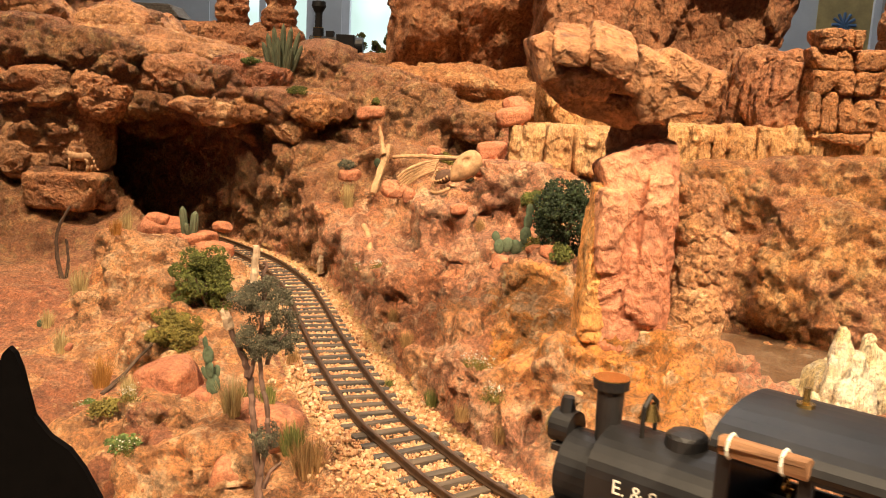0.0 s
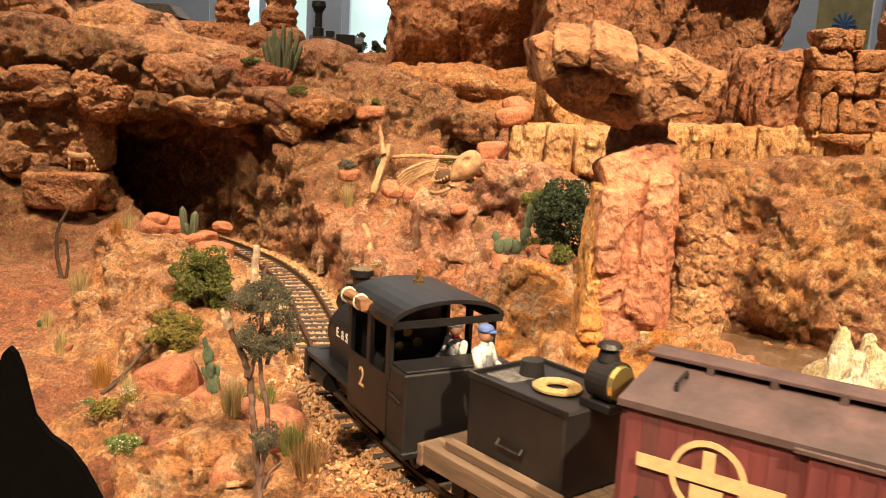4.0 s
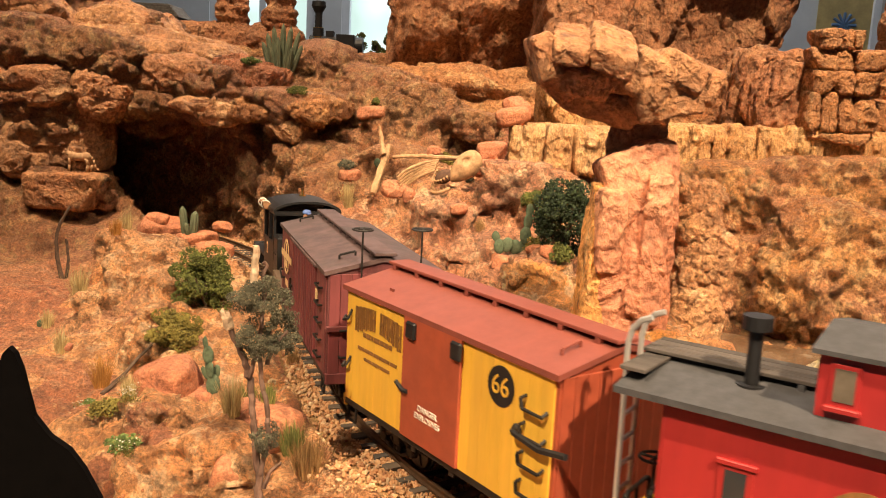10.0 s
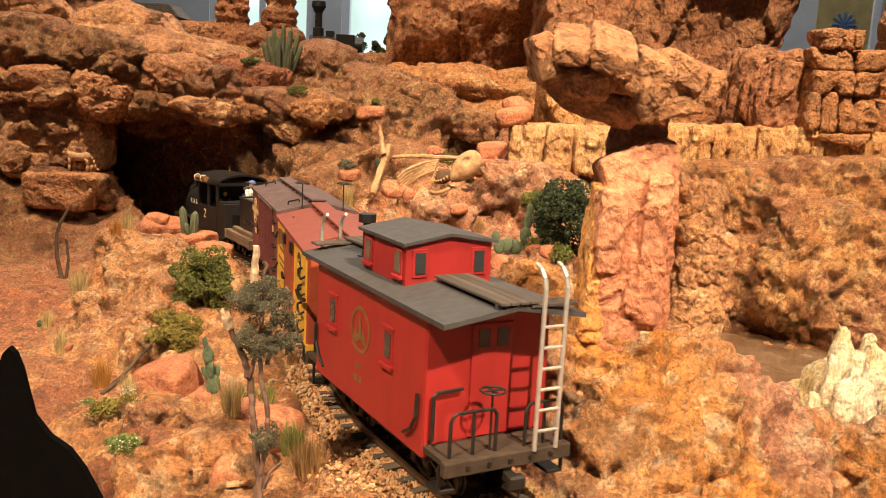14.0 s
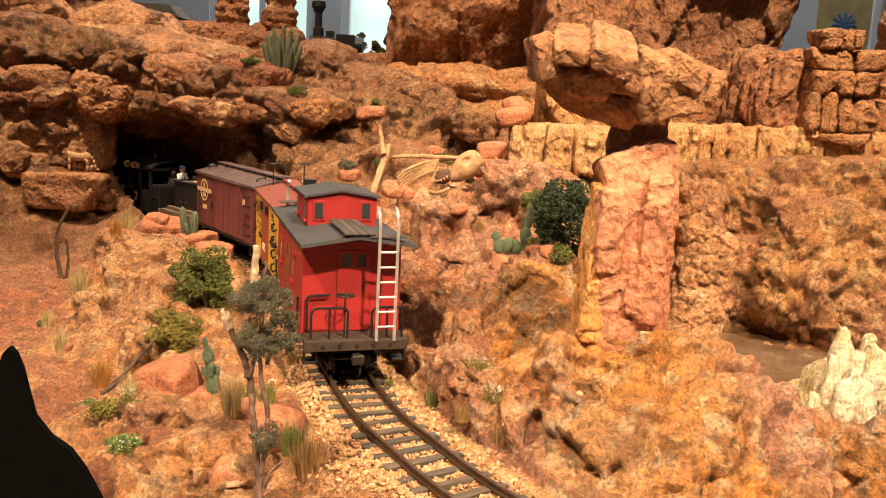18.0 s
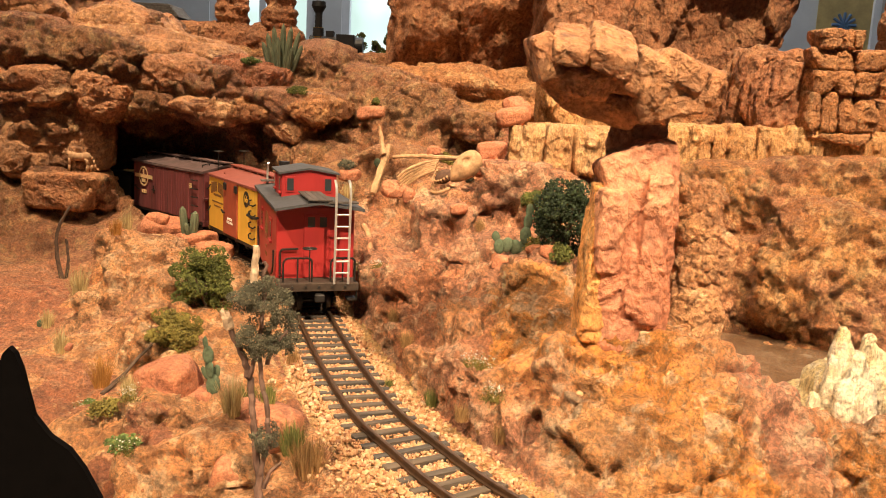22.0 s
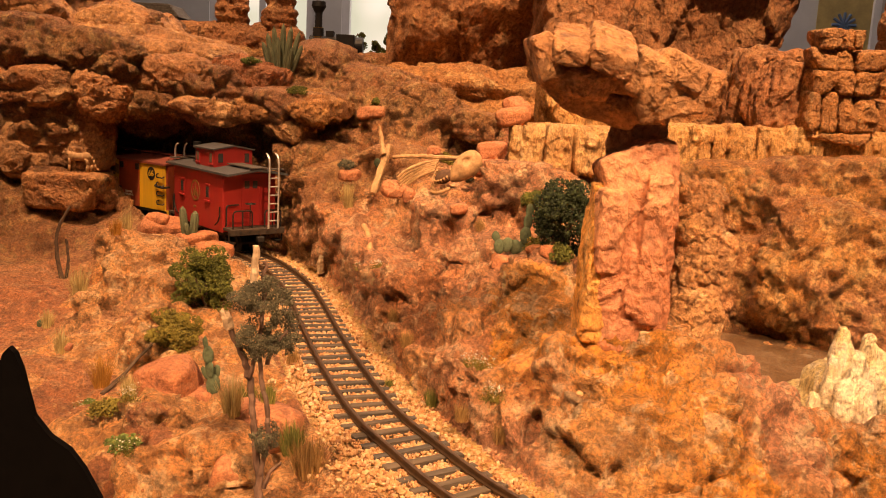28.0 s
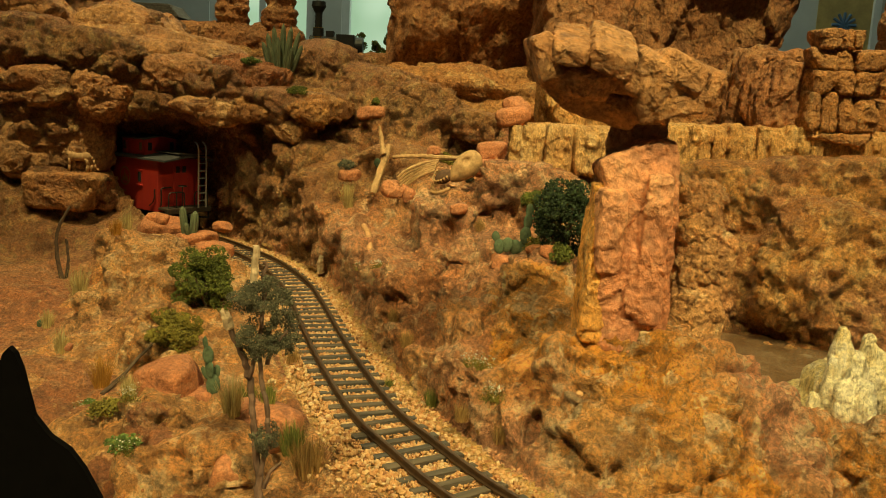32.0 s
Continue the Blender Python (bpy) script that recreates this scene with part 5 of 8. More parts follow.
def grab(parent, a, b, out, r=0.45, material=None):
    """A wire grab iron between a and b, standing out by the vector out."""
    a, b, o = Vector(a), Vector(b), Vector(out)
    return part("grab_iron", wire([a, a + o, b + o, b], r), material or IRON, parent)


def planks(parent, u, v0, v1, z0, z1, step, material, name="plank"):
    """Vertical boards on a side wall at lateral place u."""
    n = max(1, round((v1 - v0) / step))
    w = (v1 - v0) / n
    first = None
    for k in range(n):
        if first is None:
            bm = box((-0.5, 0.02, z0), (0.5, w - 0.02, z1), 0.07)
            first = part(name, bm, material, parent)
            first.matrix_basis = Matrix.Translation(vec(u, v0, 0))
        else:
            share(first, parent, Matrix.Translation(vec(u, v0 + k * w, 0)))


def end_planks(parent, v, u0, u1, z0, z1, step, material):
    n = max(1, round((u1 - u0) / step))
    w = (u1 - u0) / n
    first = None
    for k in range(n):
        if first is None:
            first = part("plank", box((0.07, -0.5, z0), (w - 0.07, 0.5, z1), 0.14), material, parent)
            first.matrix_basis = Matrix.Translation(vec(u0, v, 0))
        else:
            share(first, parent, Matrix.Translation(vec(u0 + k * w, v, 0)))


def car_roof(parent, half, w, eave, peak, material, thick=1.6, label=""):
    prof = [(-w, eave), (0, peak), (w, eave), (w, eave - thick), (0, peak - thick), (-w, eave - thick)]
    bm = prism(prof, -half, half, 1)
    return part("roof", bm, material, parent, label)


def boxcar(length, body, trim, roof, end, label):
    half = length / 2
    car = tagged(new("boxcar"), label, "boxcar", "cars of the train")
    part("body", box((-20, -half + 2, 16), (20, half - 2, 56)), end, car)
    prof = [(-20.5, 16), (20.5, 16), (20.5, 55), (0, 60), (-20.5, 55)]
    for v in (-half + 1.4, half - 1.4):
        part("end_wall", prism(prof, v - 0.6, v + 0.6), end, car)
        end_planks(car, v + (0.7 if v > 0 else -0.7), -20, 20, 17.5, 54.5, 4.0, end)
    car_roof(car, half, 22, 55.6, 60.6, roof)
    bm = box((-1, -half, 14.2), (1, half, 17.2), 0.2)
    box((-20.8, -half + 0.5, 14.6), (-17, half - 0.5, 17.0), 0.2, bm)
    box((17, -half + 0.5, 14.6), (20.8, half - 0.5, 17.0), 0.2, bm)
    for v in (-30, -10, 10, 30):
        box((-20, v - 1.2, 12.5), (20, v + 1.2, 16), 0.2, bm)
    part("underframe", bm, IRON, car, "dark underframe beams")
    part("end_sill", box((-20.8, -half, 13.6), (20.8, -half + 2, 17.8), 0.3), trim, car)
    part("end_sill", box((-20.8, half - 2, 13.6), (20.8, half, 17.8), 0.3), trim, car)
    rw = part("roof_walk", box((-4.2, -half - 1, 61.1), (4.2, half + 1, 62.2), 0.2), roof, car, "raised plank running board along the ridge")
    for v in np.arange(-half + 6, half, 14):
        part("roof_cleat", box((-4.4, v - 0.8, 59.6), (4.4, v + 0.8, 61.2)), roof, car)
    for sgn in (-1, 1):
        truck(car, sgn * (half - 22))
        coupler(car, sgn * (half - 1), sgn)
    # stirrup steps
    for sv in (-1, 1):
        for su in (-1, 1):
            v = sv * (half - 6)
            part("stirrup_step", wire([(su * 20.2, v - 2.6, 16), (su * 20.4, v - 2.6, 9.6), (su * 20.4, v + 2.6, 9.6), (su * 20.2, v + 2.6, 16)], 0.5), IRON, car)
    return car, half


def herald(parent, v, z, r, material, u=-21.7, cross=True):
    """A round emblem: ring, wide bar and plain marks inside."""
    bm = bmesh.new()
    for k in range(32):
        a0, a1 = 2 * math.pi * k / 32, 2 * math.pi * (k + 1) / 32
        vs = [bm.verts.new((u, v + math.cos(a) * q, z + math.sin(a) * q)) for a, q in ((a0, r), (a1, r), (a1, r * 0.84), (a0, r * 0.84))]
        bm.faces.new(vs)
    bmesh.ops.remove_doubles(bm, verts=bm.verts, dist=0.001)

    def patch(v0, v1, z0, z1):
        bm.faces.new([bm.verts.new((u - 0.05, v + a, z + b)) for a, b in ((v0, z0), (v1, z0), (v1, z1), (v0, z1))])
    if cross:
        patch(-r * 1.9, r * 1.9, -r * 0.17, r * 0.2)
        patch(-r * 0.16, r * 0.16, r * 0.2, r * 0.72)
        patch(-r * 0.42, r * 0.42, -r * 0.62, -r * 0.24)
    else:
        for dv, low, top, w in ((0, -0.45, 0.68, 0.26), (-0.38, -0.55, 0.2, 0.24), (0.38, -0.55, 0.2, 0.24)):
            bm.faces.new([bm.verts.new((u - 0.05, v + a * r, z + b * r)) for a, b in ((dv - w, low), (dv + w, low), (dv, top))])
    for f in bmesh.ops.extrude_face_region(bm, geom=bm.faces[:])["geom"]:
        if isinstance(f, bmesh.types.BMVert):
            f.co.x -= 0.15
    return part("emblem", bm, material, parent, "round painted railway emblem")


def bars(name, parent, v, z, widths, height, material, u=-21.7, gap=0.5):
    """Unreadable writing: a row of plain bars from front to back."""
    at = v + (sum(widths) + gap * (len(widths) - 1)) / 2
    for w in widths:
        part(name, box((u - 0.12, at - w, z - height / 2), (u + 0.12, at, z + height / 2)), material, parent)
        at -= w + gap


def brake_wheel(parent, u, v, z0, z1, material=None):
    bm = rod((u, v, z0), (u, v, z1), 0.36, None, 6)
    part("brake_staff", bm, material or IRON, parent)
    wheel = part("brake_wheel", torus((u, v, z1), 3.6, 0.36), material or IRON, parent)
    for a in (0, math.pi / 2):
        d = Vector((3.6 * math.cos(a), 3.6 * math.sin(a), 0))
        part("spoke", rod(Vector((u, v, z1)) - d, Vector((u, v, z1)) + d, 0.35, None, 5), material or IRON, wheel)
    return wheel


def maroon_car():
    car, half = boxcar(118, MAROON, MAROON, MAROON_ROOF, MAROON, "faded maroon wooden boxcar with a cream emblem and dusty roof")
    for u in (-20.6, 20.6):
        planks(car, u, -half + 2, half - 2, 17, 54.4, 3.8, MAROON)
    door = part("door", box((-21.9, -38 + 0, 17.5), (-20.9, 19, 53.4), 0.2), MAROON, car, "sliding plank door")
    for v in np.arange(-36, 18, 4.2):
        part("batten", box((-22.2, v, 18), (-21.8, v + 0.5, 53)), MAROON, door)
    part("door_rail", box((-22.6, -42, 53.6), (-21, 22, 54.8), 0.2), MAROON_ROOF, car)
    part("door_latch", box((-22.8, 17, 33), (-21.8, 22, 34), 0.1), IRON, car)
    part("door_latch", rod((-22.6, 19, 31), (-22.6, 19, 37), 0.5), IRON, car)
    herald(car, 38, 43, 8.2, CREAM)
    bars("number_bar", car, 38, 30.5, (2.2, 2.2, 2.2), 3.0, CREAM, -21.4, 0.8)
    bars("number_bar", car, -38.5, 43, (3.2, 3.2), 4.2, CREAM, -21.4, 0.8)
    for z in (22, 28.5, 35, 41.5, 48):
        grab(car, (-21, -half + 16, z), (-21, -half + 8, z), (-1.6, 0, 0))
    for z in (30,):
        grab(car, (-21, half - 6, z + 4), (-21, half - 13, z + 1.5), (-1.6, 0, 0))
    for z in (24, 34):
        grab(car, (-16, -half + 0.5, z), (-8, -half + 0.5, z), (0, -1.6, 0))
    part("step_board", box((-21, -half - 0.8, 33.5), (-4, -half + 1, 35.5), 0.2), MAROON, car)
    grab(car, (-14, -half + 14, 57.4), (-8, -half + 14, 58.8), (0, 0, 1.6))
    grab(car, (-14, half - 10, 57.4), (-8, half - 10, 58.8), (0, 0, 1.6))
    brake_wheel(car, 13, -half - 1.5, 20, 71)
    brake_wheel(car, -9, -half - 1.5, 20, 71)
    return car


def yellow_car():
    car, half = boxcar(107, YELLOW, YELLOW, ROOF_RED, OXIDE, "yellow wooden boxcar with red door, red roof and red ends")
    for u in (-20.6, 20.6):
        planks(car, u, -half + 2, half - 2, 17, 54.4, 4.6, YELLOW)
    d0, d1 = 39 - half, 68.5 - half
    door = part("door", box((-22, d0, 17), (-20.9, d1, 54.2), 0.2), OXIDE, car, "oxide red refrigerator car door")
    for v in (d1 - 5, d0 + 1.5):
        for z in (50.5,):
            bm = box((-23.2, v - 2.4, z - 2.6), (-21.8, v + 2.4, z + 2.6), 0.5)
            part("door_hinge", bm, BLACK, door, "black iron door hinge")
    part("door_latch", wire([(-22.6, d1 + 2, 33), (-22.8, d1 - 2, 31.5), (-22.4, d1 - 4, 31.5)], 0.7), BLACK, door)
    letters("lettering", "DANGER\nEXPLOSIVES", 2.5, on_left((d0 + d1) / 2, 27, -22.1), OFFWHITE, car, "white warning lettering DANGER EXPLOSIVES")
    # number disc
    v, z = 21.9 - half, 47
    bm = rod((-21.0, v, z - 0.8), (-21.35, v, z - 0.8), 5.4, None, 28)
    part("number_disc", bm, BLACK, car, "black disc with a yellow number")
    letters("lettering", "66", 7.4, on_left(v, z - 0.8, -21.5), YELLOW, car, "yellow numerals 66")
    # arched title in plain blocks
    n, c = 11, (68.5 + 101) / 2 - half
    for k in range(n):
        if k in (5,):
            continue
        a = (k - (n - 1) / 2) / (n / 2)
        v = c - a * 14.5
        zz = 47.6 - 2.2 * a * a
        w, hh = 1.05, 3.4 + 0.9 * a * a
        bm = bmesh.new()
        for dv in (-0.72, 0.72):
            box((-21.5, v + dv - 0.33, zz - hh), (-21.05, v + dv + 0.33, zz + hh), 0, bm)
        box((-21.5, v - w, zz + (hh - 0.8) * (1 if k % 2 else -0.1)), (-21.05, v + w, zz + (hh - 0.8) * (1 if k % 2 else -0.1) + 0.8), 0, bm)
        part("letter_block", bm, GOLDDULL, car, "brown block in an arched row")
    bars("title_bar", car, c, 41.5, (1.6, 2.5, 1.2, 3.4, 2, 2.6, 1.6), 1.5, GOLDDULL, -21.2)
    bars("title_bar", car, c, 36.5, (4, 5.2, 3, 6, 4), 1.1, GOLDDULL, -21.2)
    bars("title_bar", car, c, 33.5, (5, 4, 6), 1.0, GOLDDULL, -21.2)
    for z in (22, 29.5, 37, 44):
        part("grab_iron", wire([(-21, -half + 12, z + 3), (-22.8, -half + 12, z + 2.6), (-22.8, -half + 11.5, z), (-22.8, -half + 4, z), (-21, -half + 4, z + 1)], 0.5), IRON, car)
    part("grab_iron", wire([(-21, -half + 15, 38), (-23, -half + 14, 37), (-23, -half + 4, 36), (-22.6, -half - 5, 37.5)], 0.9), BLACK, car)
    for z in (28, 44):
        part("grab_iron", wire([(-21, half - 5, z + 4), (-22.6, half - 5, z + 1), (-22.6, half - 2, z), (-21, half - 1, z + 1)], 0.5), IRON, car)
    grab(car, (-14, -half + 8, 57.4), (-8, -half + 8, 58.8), (0, 0, 1.6), material=ROOF_RED)
    part("roof_hatch", box((-16, half - 22, 57), (-15.4, half - 20, 58)), ROOF_RED, car)
    for v in (half - 2, d0 - 2):
        part("side_rail", box((-21.6, -half + 2, 53.9) if v < 0 else (-21.6, d1, 53.9), (-20.8, d0, 55.0) if v < 0 else (-20.8, half - 2, 55.0), 0.1), YELLOW, car)
    return car


def caboose():
    half = 56.5
    car = tagged(new("caboose"), "bright red wooden caboose with cupola, grey roof and silver ladders", "caboose", "cars of the train")
    b0, b1 = 14.5 - half, 108 - half - 6
    side = [(-20, 15.5), (20, 15.5), (20, 57), (0, 60), (-20, 57)]
    part("body", prism(side, b0, b1), CABOOSE_RED, car)
    for u in (-20.5, 20.5):
        part("side_wall", box((u - 0.5, b0, 15), (u + 0.5, b1, 57.8), 0.15), CABOOSE_RED, car)
    for v in (b0 - 0.2, b1 + 0.2):
        part("end_wall", box((-20.8, v - 0.5, 15.5), (20.8, v + 0.5, 57.6), 0.15), CABOOSE_RED, car)
    car_roof(car, half, 23.6, 58.6, 62.2, TAR, 1.5, "grey tarpaper roof with wide overhang")
    # side windows
    for v in (86 - half, 39.5 - half):
        win = part("window", box((-21.3, v - 3.6, 36), (-20.6, v + 3.6, 47.4), 0.15), CABOOSE_RED, car, "small window with red frame")
        part("pane", box((-21.5, v - 2.2, 38), (-21.2, v + 2.2, 46)), GLASS, win)
        part("window_sill", box((-22.4, v - 4.4, 34.6), (-20.8, v + 4.4, 36), 0.2), CABOOSE_RED, win)
        part("window_head", box((-21.8, v - 4.2, 47), (-20.8, v + 4.2, 48.2), 0.2), CABOOSE_RED, win)
    herald(car, 61.5 - half, 41, 8.0, GOLDDULL, -21.1, False)
    bars("number_bar", car, 62.5 - half, 28.5, (2.0, 2.0), 1.6, GOLDDULL, -21.1)
    bars("number_bar", car, 62.5 - half, 24, (2, 2, 2), 2.0, GOLDDULL, -21.1)
    # cupola
    c0, c1 = 41 - half, 74 - half
    cup = part("cupola", prism([(-15.4, 58.5), (15.4, 58.5), (15.4, 73.6), (0, 75.6), (-15.4, 73.6)], c0, c1), CABOOSE_RED, car, "red cupola with small windows")
    part("cupola_roof", prism([(-17, 73.6), (0, 76.4), (17, 73.6), (17, 72.6), (0, 75.4), (-17, 72.6)], c0 - 1.5, c1 + 1.5), TAR, car)
    for v in (c0 + 5, c1 - 5):
        w = part("window", box((-15.9, v - 2.8, 62.4), (-15.3, v + 2.8, 71.2), 0.15), CABOOSE_RED, cup)
        part("pane", box((-16.1, v - 1.9, 63.6), (-15.85, v + 1.9, 70.2)), TAN_GLASS, w)
        part("window_sill", box((-16.8, v - 3.4, 61.4), (-15.4, v + 3.4, 62.6), 0.2), CABOOSE_RED, w)
    for v, sg in ((c0, -1), (c1, 1)):
        for u in (-10.6, 10.6):
            w = part("window", box((u - 2.7, v - 0.5, 62.4), (u + 2.7, v + 0.5, 71.4), 0.15), CABOOSE_RED, cup)
            part("pane", box((u - 1.8, min(v + sg * 0.5, v + sg * 0.75), 63.6), (u + 1.8, max(v + sg * 0.5, v + sg * 0.75), 70.3)), GLASS, w)
    # roof walks at both ends, with planks
    for v0, v1 in ((-half - 1, c0 - 2), (c1 + 2, half + 1)):
        for k in range(4):
            part("walk_plank", box((-6.4 + k * 3.2, v0, 62.6), (-3.5 + k * 3.2, v1, 63.5), 0.15), plank_grey, car)
        part("walk_cleat", box((-6.6, v0 + 2, 60.4), (6.6, v0 + 3.4, 62.6)), TAR, car)
    # cross walk towards the ladder
    part("walk_plank", box((4, -half - 0.6, 61.4), (20, -half + 5.5, 62.3), 0.15), plank_grey, car)
    part("walk_plank", box((-20, half - 5.5, 61.4), (-4, half + 0.6, 62.3), 0.15), plank_grey, car)
    # stove pipe
    bm = rod((-8, 88.5 - half, 60), (-8, 88.5 - half, 74), 1.5, None, 14)
    rod((-8, 88.5 - half, 60), (-8, 88.5 - half, 61), 3.2, None, 14, bm)
    rod((-8, 88.5 - half, 73), (-8, 88.5 - half, 76), 3.2, None, 14, bm)
    part("stove_pipe", bm, BLACK, car, "black stove pipe with a flat cap")
    # end platforms, rails, ladders, doors
    for sg in (-1, 1):
        v0, v1 = sorted((sg * (half - 1), sg * (half - 13.5)))
        if sg > 0:
            v0 = b1
        deck = part("platform", box((-21, v0, 17.2), (21, v1, 19.2), 0.2), DECK, car, "dark weathered wooden end platform")
        e = sg * (half - 1)
        part("end_beam", box((-21.4, e - 1.4, 14.6), (21.4, e + 1.4, 19.0), 0.3), DECK, car, "dark brown end beam")
        for u in (-14, -7, 0, 7, 14):
            part("bolt", rod((u, e + sg * 1.2, 17), (u, e + sg * 2.0, 17), 0.8, None, 6), IRON, car)
        w = e - sg * 1.5
        for a, b in ((-18.5, -3.5), (6.5, 19.5)):
            m = (a + b) / 2
            bm = wire([(a, w, 19), (a, w, 29.5), (a + 0.8, w, 31.2), (a + 2.2, w, 32), (b - 2.2, w, 32), (b - 0.8, w, 31.6), (b, w, 30.4), (b, w, 19)], 0.55)
            wire([(m, w, 19), (m, w, 32)], 0.5, 6, bm)
            part("end_railing", bm, IRON, car, "bent wire end railing")
        brake_wheel(car, -4.6, w - sg * 1.2, 19, 37, IRON)
        # ladder with curved tops
        lad = part("ladder", bmesh.new(), SILVER, car, "silver wire ladder with curved tops")
        lu = (8, 15.5) if sg < 0 else (-15.5, -8)
        for u in lu:
            part("ladder_rail", wire([(u, e + sg * 1.6, 18.6), (u, e + sg * 1.9, 62), (u, e + sg * 1.9, 66.5), (u, e + sg * 1.2, 69.6), (u - 0.0, e - sg * 0.8, 72), (u, e - sg * 3.2, 73)], 0.7), SILVER, lad)
        for z in (24.5, 30.8, 37, 43.2, 49.4, 55.6):
            part("rung", rod((lu[0], e + sg * 1.8, z), (lu[1], e + sg * 1.8, z), 0.5), SILVER, lad)
        d = b0 - 0.9 if sg < 0 else b1 + 0.9
        door = part("door", box((-6.5, d - 0.4, 19.5), (7.5, d + 0.4, 54), 0.2), CABOOSE_RED, car, "red end door with two small panes")
        for u in (-2.6, 3.8):
            part("pane", box((u - 1.9, min(d, d + sg * 0.7), 47), (u + 1.9, max(d, d + sg * 0.7), 52.4)), GLASS, door)
        part("grab_iron", wire([(-19, d, 20), (-19, d + sg * 1.5, 21), (-19, d + sg * 1.5, 34), (-18, d + sg * 1.5, 35), (-9.5, d + sg * 1.5, 35.4)], 0.6), IRON, car)
        part("steps", box((-21.4, v0 + 2, 8.5), (-16, v1 - 3, 9.6), 0.2, box((-21.4, v0 + 2, 9), (-20.6, v0 + 3, 17))), IRON, car)
        part("steps", box((16, v0 + 2, 8.5), (21.4, v1 - 3, 9.6), 0.2, box((20.6, v0 + 2, 9), (21.4, v0 + 3, 17))), IRON, car)
        truck(car, sg * (half - 27))
        coupler(car, e, sg)
    # curved side grab irons
    for v, sgn in ((b0 + 2, 1), (b1 - 2, -1)):
        pts = [(-22.2, v, 34), (-22.2, v + sgn * 0.4, 27), (-22.2, v + sgn * 3, 22.5), (-22.2, v + sgn * 8, 19.5)]
        part("grab_iron", wire(pts, 0.55), IRON, car)
    bm = box((-19.5, b0, 13.2), (19.5, b1, 15.6), 0.2)
    for u in (-14, 14):
        wire([(u, -30, 13), (u, -16, 8.6), (u, 16, 8.6), (u, 30, 13)], 0.5, 6, bm)
    part("underframe", bm, IRON, car, "dark underframe with truss rods")
    return car


plank_grey = plain_material("grey_brown_walk_wood", (0.085, 0.07, 0.062), 0.85, grain=0.25, scale=220, relief=0.4, stretch=(1, 0.1, 1))


def locomotive():
    """Small saddle tank engine; forward is +y, y = 0 at 25 mm behind the stack line."""
    o = 30.0  # the plan's running measure at the engine's middle
    eng = tagged(new("steam_locomotive"), "small black saddle tank steam locomotive with open cab", "locomotive", "cars of the train")

    def Y(v):
        """Running measure to the engine's own; the cab and bunker are short."""
        return (v if v > 35 else 35 - (35 - v) * 0.77) - o
    # frame, running boards, pilot steps
    bm = box((-14, Y(-24), 9), (14, Y(80), 13), 0.4)
    part("frame", bm, BLACK, eng)
    for u in (-1, 1):
        part("running_board", box((u * 19 if u < 0 else 10, Y(34), 16.4), (-10 if u < 0 else 19, Y(78), 18), 0.2), BLACK, eng)
        bm = box((min(u * 12, u * 18), Y(60), 7), (max(u * 12, u * 18), Y(74), 15), 1.2)
        rod((u * 15, Y(59), 11), (u * 15, Y(75), 11), 4.2, None, 16, bm)
        part("cylinder", bm, BLACK, eng)
        part("side_rod", box((min(u * 13, u * 14.2), Y(14), 5), (max(u * 13, u * 14.2), Y(62), 7), 0.3), WHEEL, eng)
    part("pilot_beam", box((-19, Y(78), 7.6), (19, Y(82), 18.4), 0.5), BLACK, eng)
    part("footboard", box((-17, Y(80), 3.6), (17, Y(87), 5.2), 0.3), WOOD, eng)
    for v in (16, 38):
        ws = wheelset(eng, (0, Y(v), 7.0), 8.2, 7.0)
        AXLES.append((ws, 7.0, ws.matrix_basis.copy()))
    ws = wheelset(eng, (0, Y(-10), 5.6))
    AXLES.append((ws, 5.6, ws.matrix_basis.copy()))
    # boiler and tank
    part("smokebox", rod((0, Y(62), 25), (0, Y(80), 25), 10.2, None, 32), BLACK, eng, smooth=False)
    part("smokebox_door", rod((0, Y(80), 25), (0, Y(81.2), 25), 8.6, 7.6, 28), IRON, eng)
    prof = [(-13.2, 17.5)] + [(-13.2 * math.cos(a), 30.5 + 9.5 * math.sin(a)) for a in np.linspace(0, math.pi, 17)] + [(13.2, 17.5)]
    tank = part("saddle_tank", prism(prof, Y(36), Y(69)), BLACK, eng, "black saddle tank with white lettering")
    letters("lettering", "E. & S.C.", 5.0, on_left(Y(53), 29.6, -13.4), OFFWHITE, eng, "white lettering E. & S.C. on the tank side")
    bm = rod((0, Y(71), 33), (0, Y(71), 50), 3.1, 3.5, 20)
    rod((0, Y(71), 48.6), (0, Y(71), 51), 4.5, 4.6, 20, bm)
    part("smokestack", bm, BLACK, eng)
    part("stack_ring", rod((0, Y(71), 50.6), (0, Y(71), 51.3), 4.4, None, 20), BRASS, eng, "dull brass rim of the smokestack")
    part("sand_dome", rod((0, Y(50), 38), (0, Y(50), 42), 5.4, 5.0, 20, ball((0, Y(50), 42), (5, 5, 1.6))), BLACK, eng)
    bell = part("bell", rod((0, Y(60), 43.5), (0, Y(60), 47.5), 2.8, 1.2, 16), BRASS, eng, "dark brass bell on its yoke")
    part("bell_yoke", wire([(-3.4, Y(60), 38.5), (-3.4, Y(60), 47), (0, Y(60), 49.5), (3.4, Y(60), 47), (3.4, Y(60), 38.5)], 0.6), IRON, bell)
    bm = rod((0, Y(80), 35), (0, Y(86), 35), 4.6, None, 20)
    rod((0, Y(83), 39), (0, Y(83), 43), 2.2, 1.6, 12, bm)
    box((-4, Y(79), 29), (4, Y(85), 31), 0.3, bm)
    part("headlight", bm, BLACK, eng, "black front headlight on a bracket")
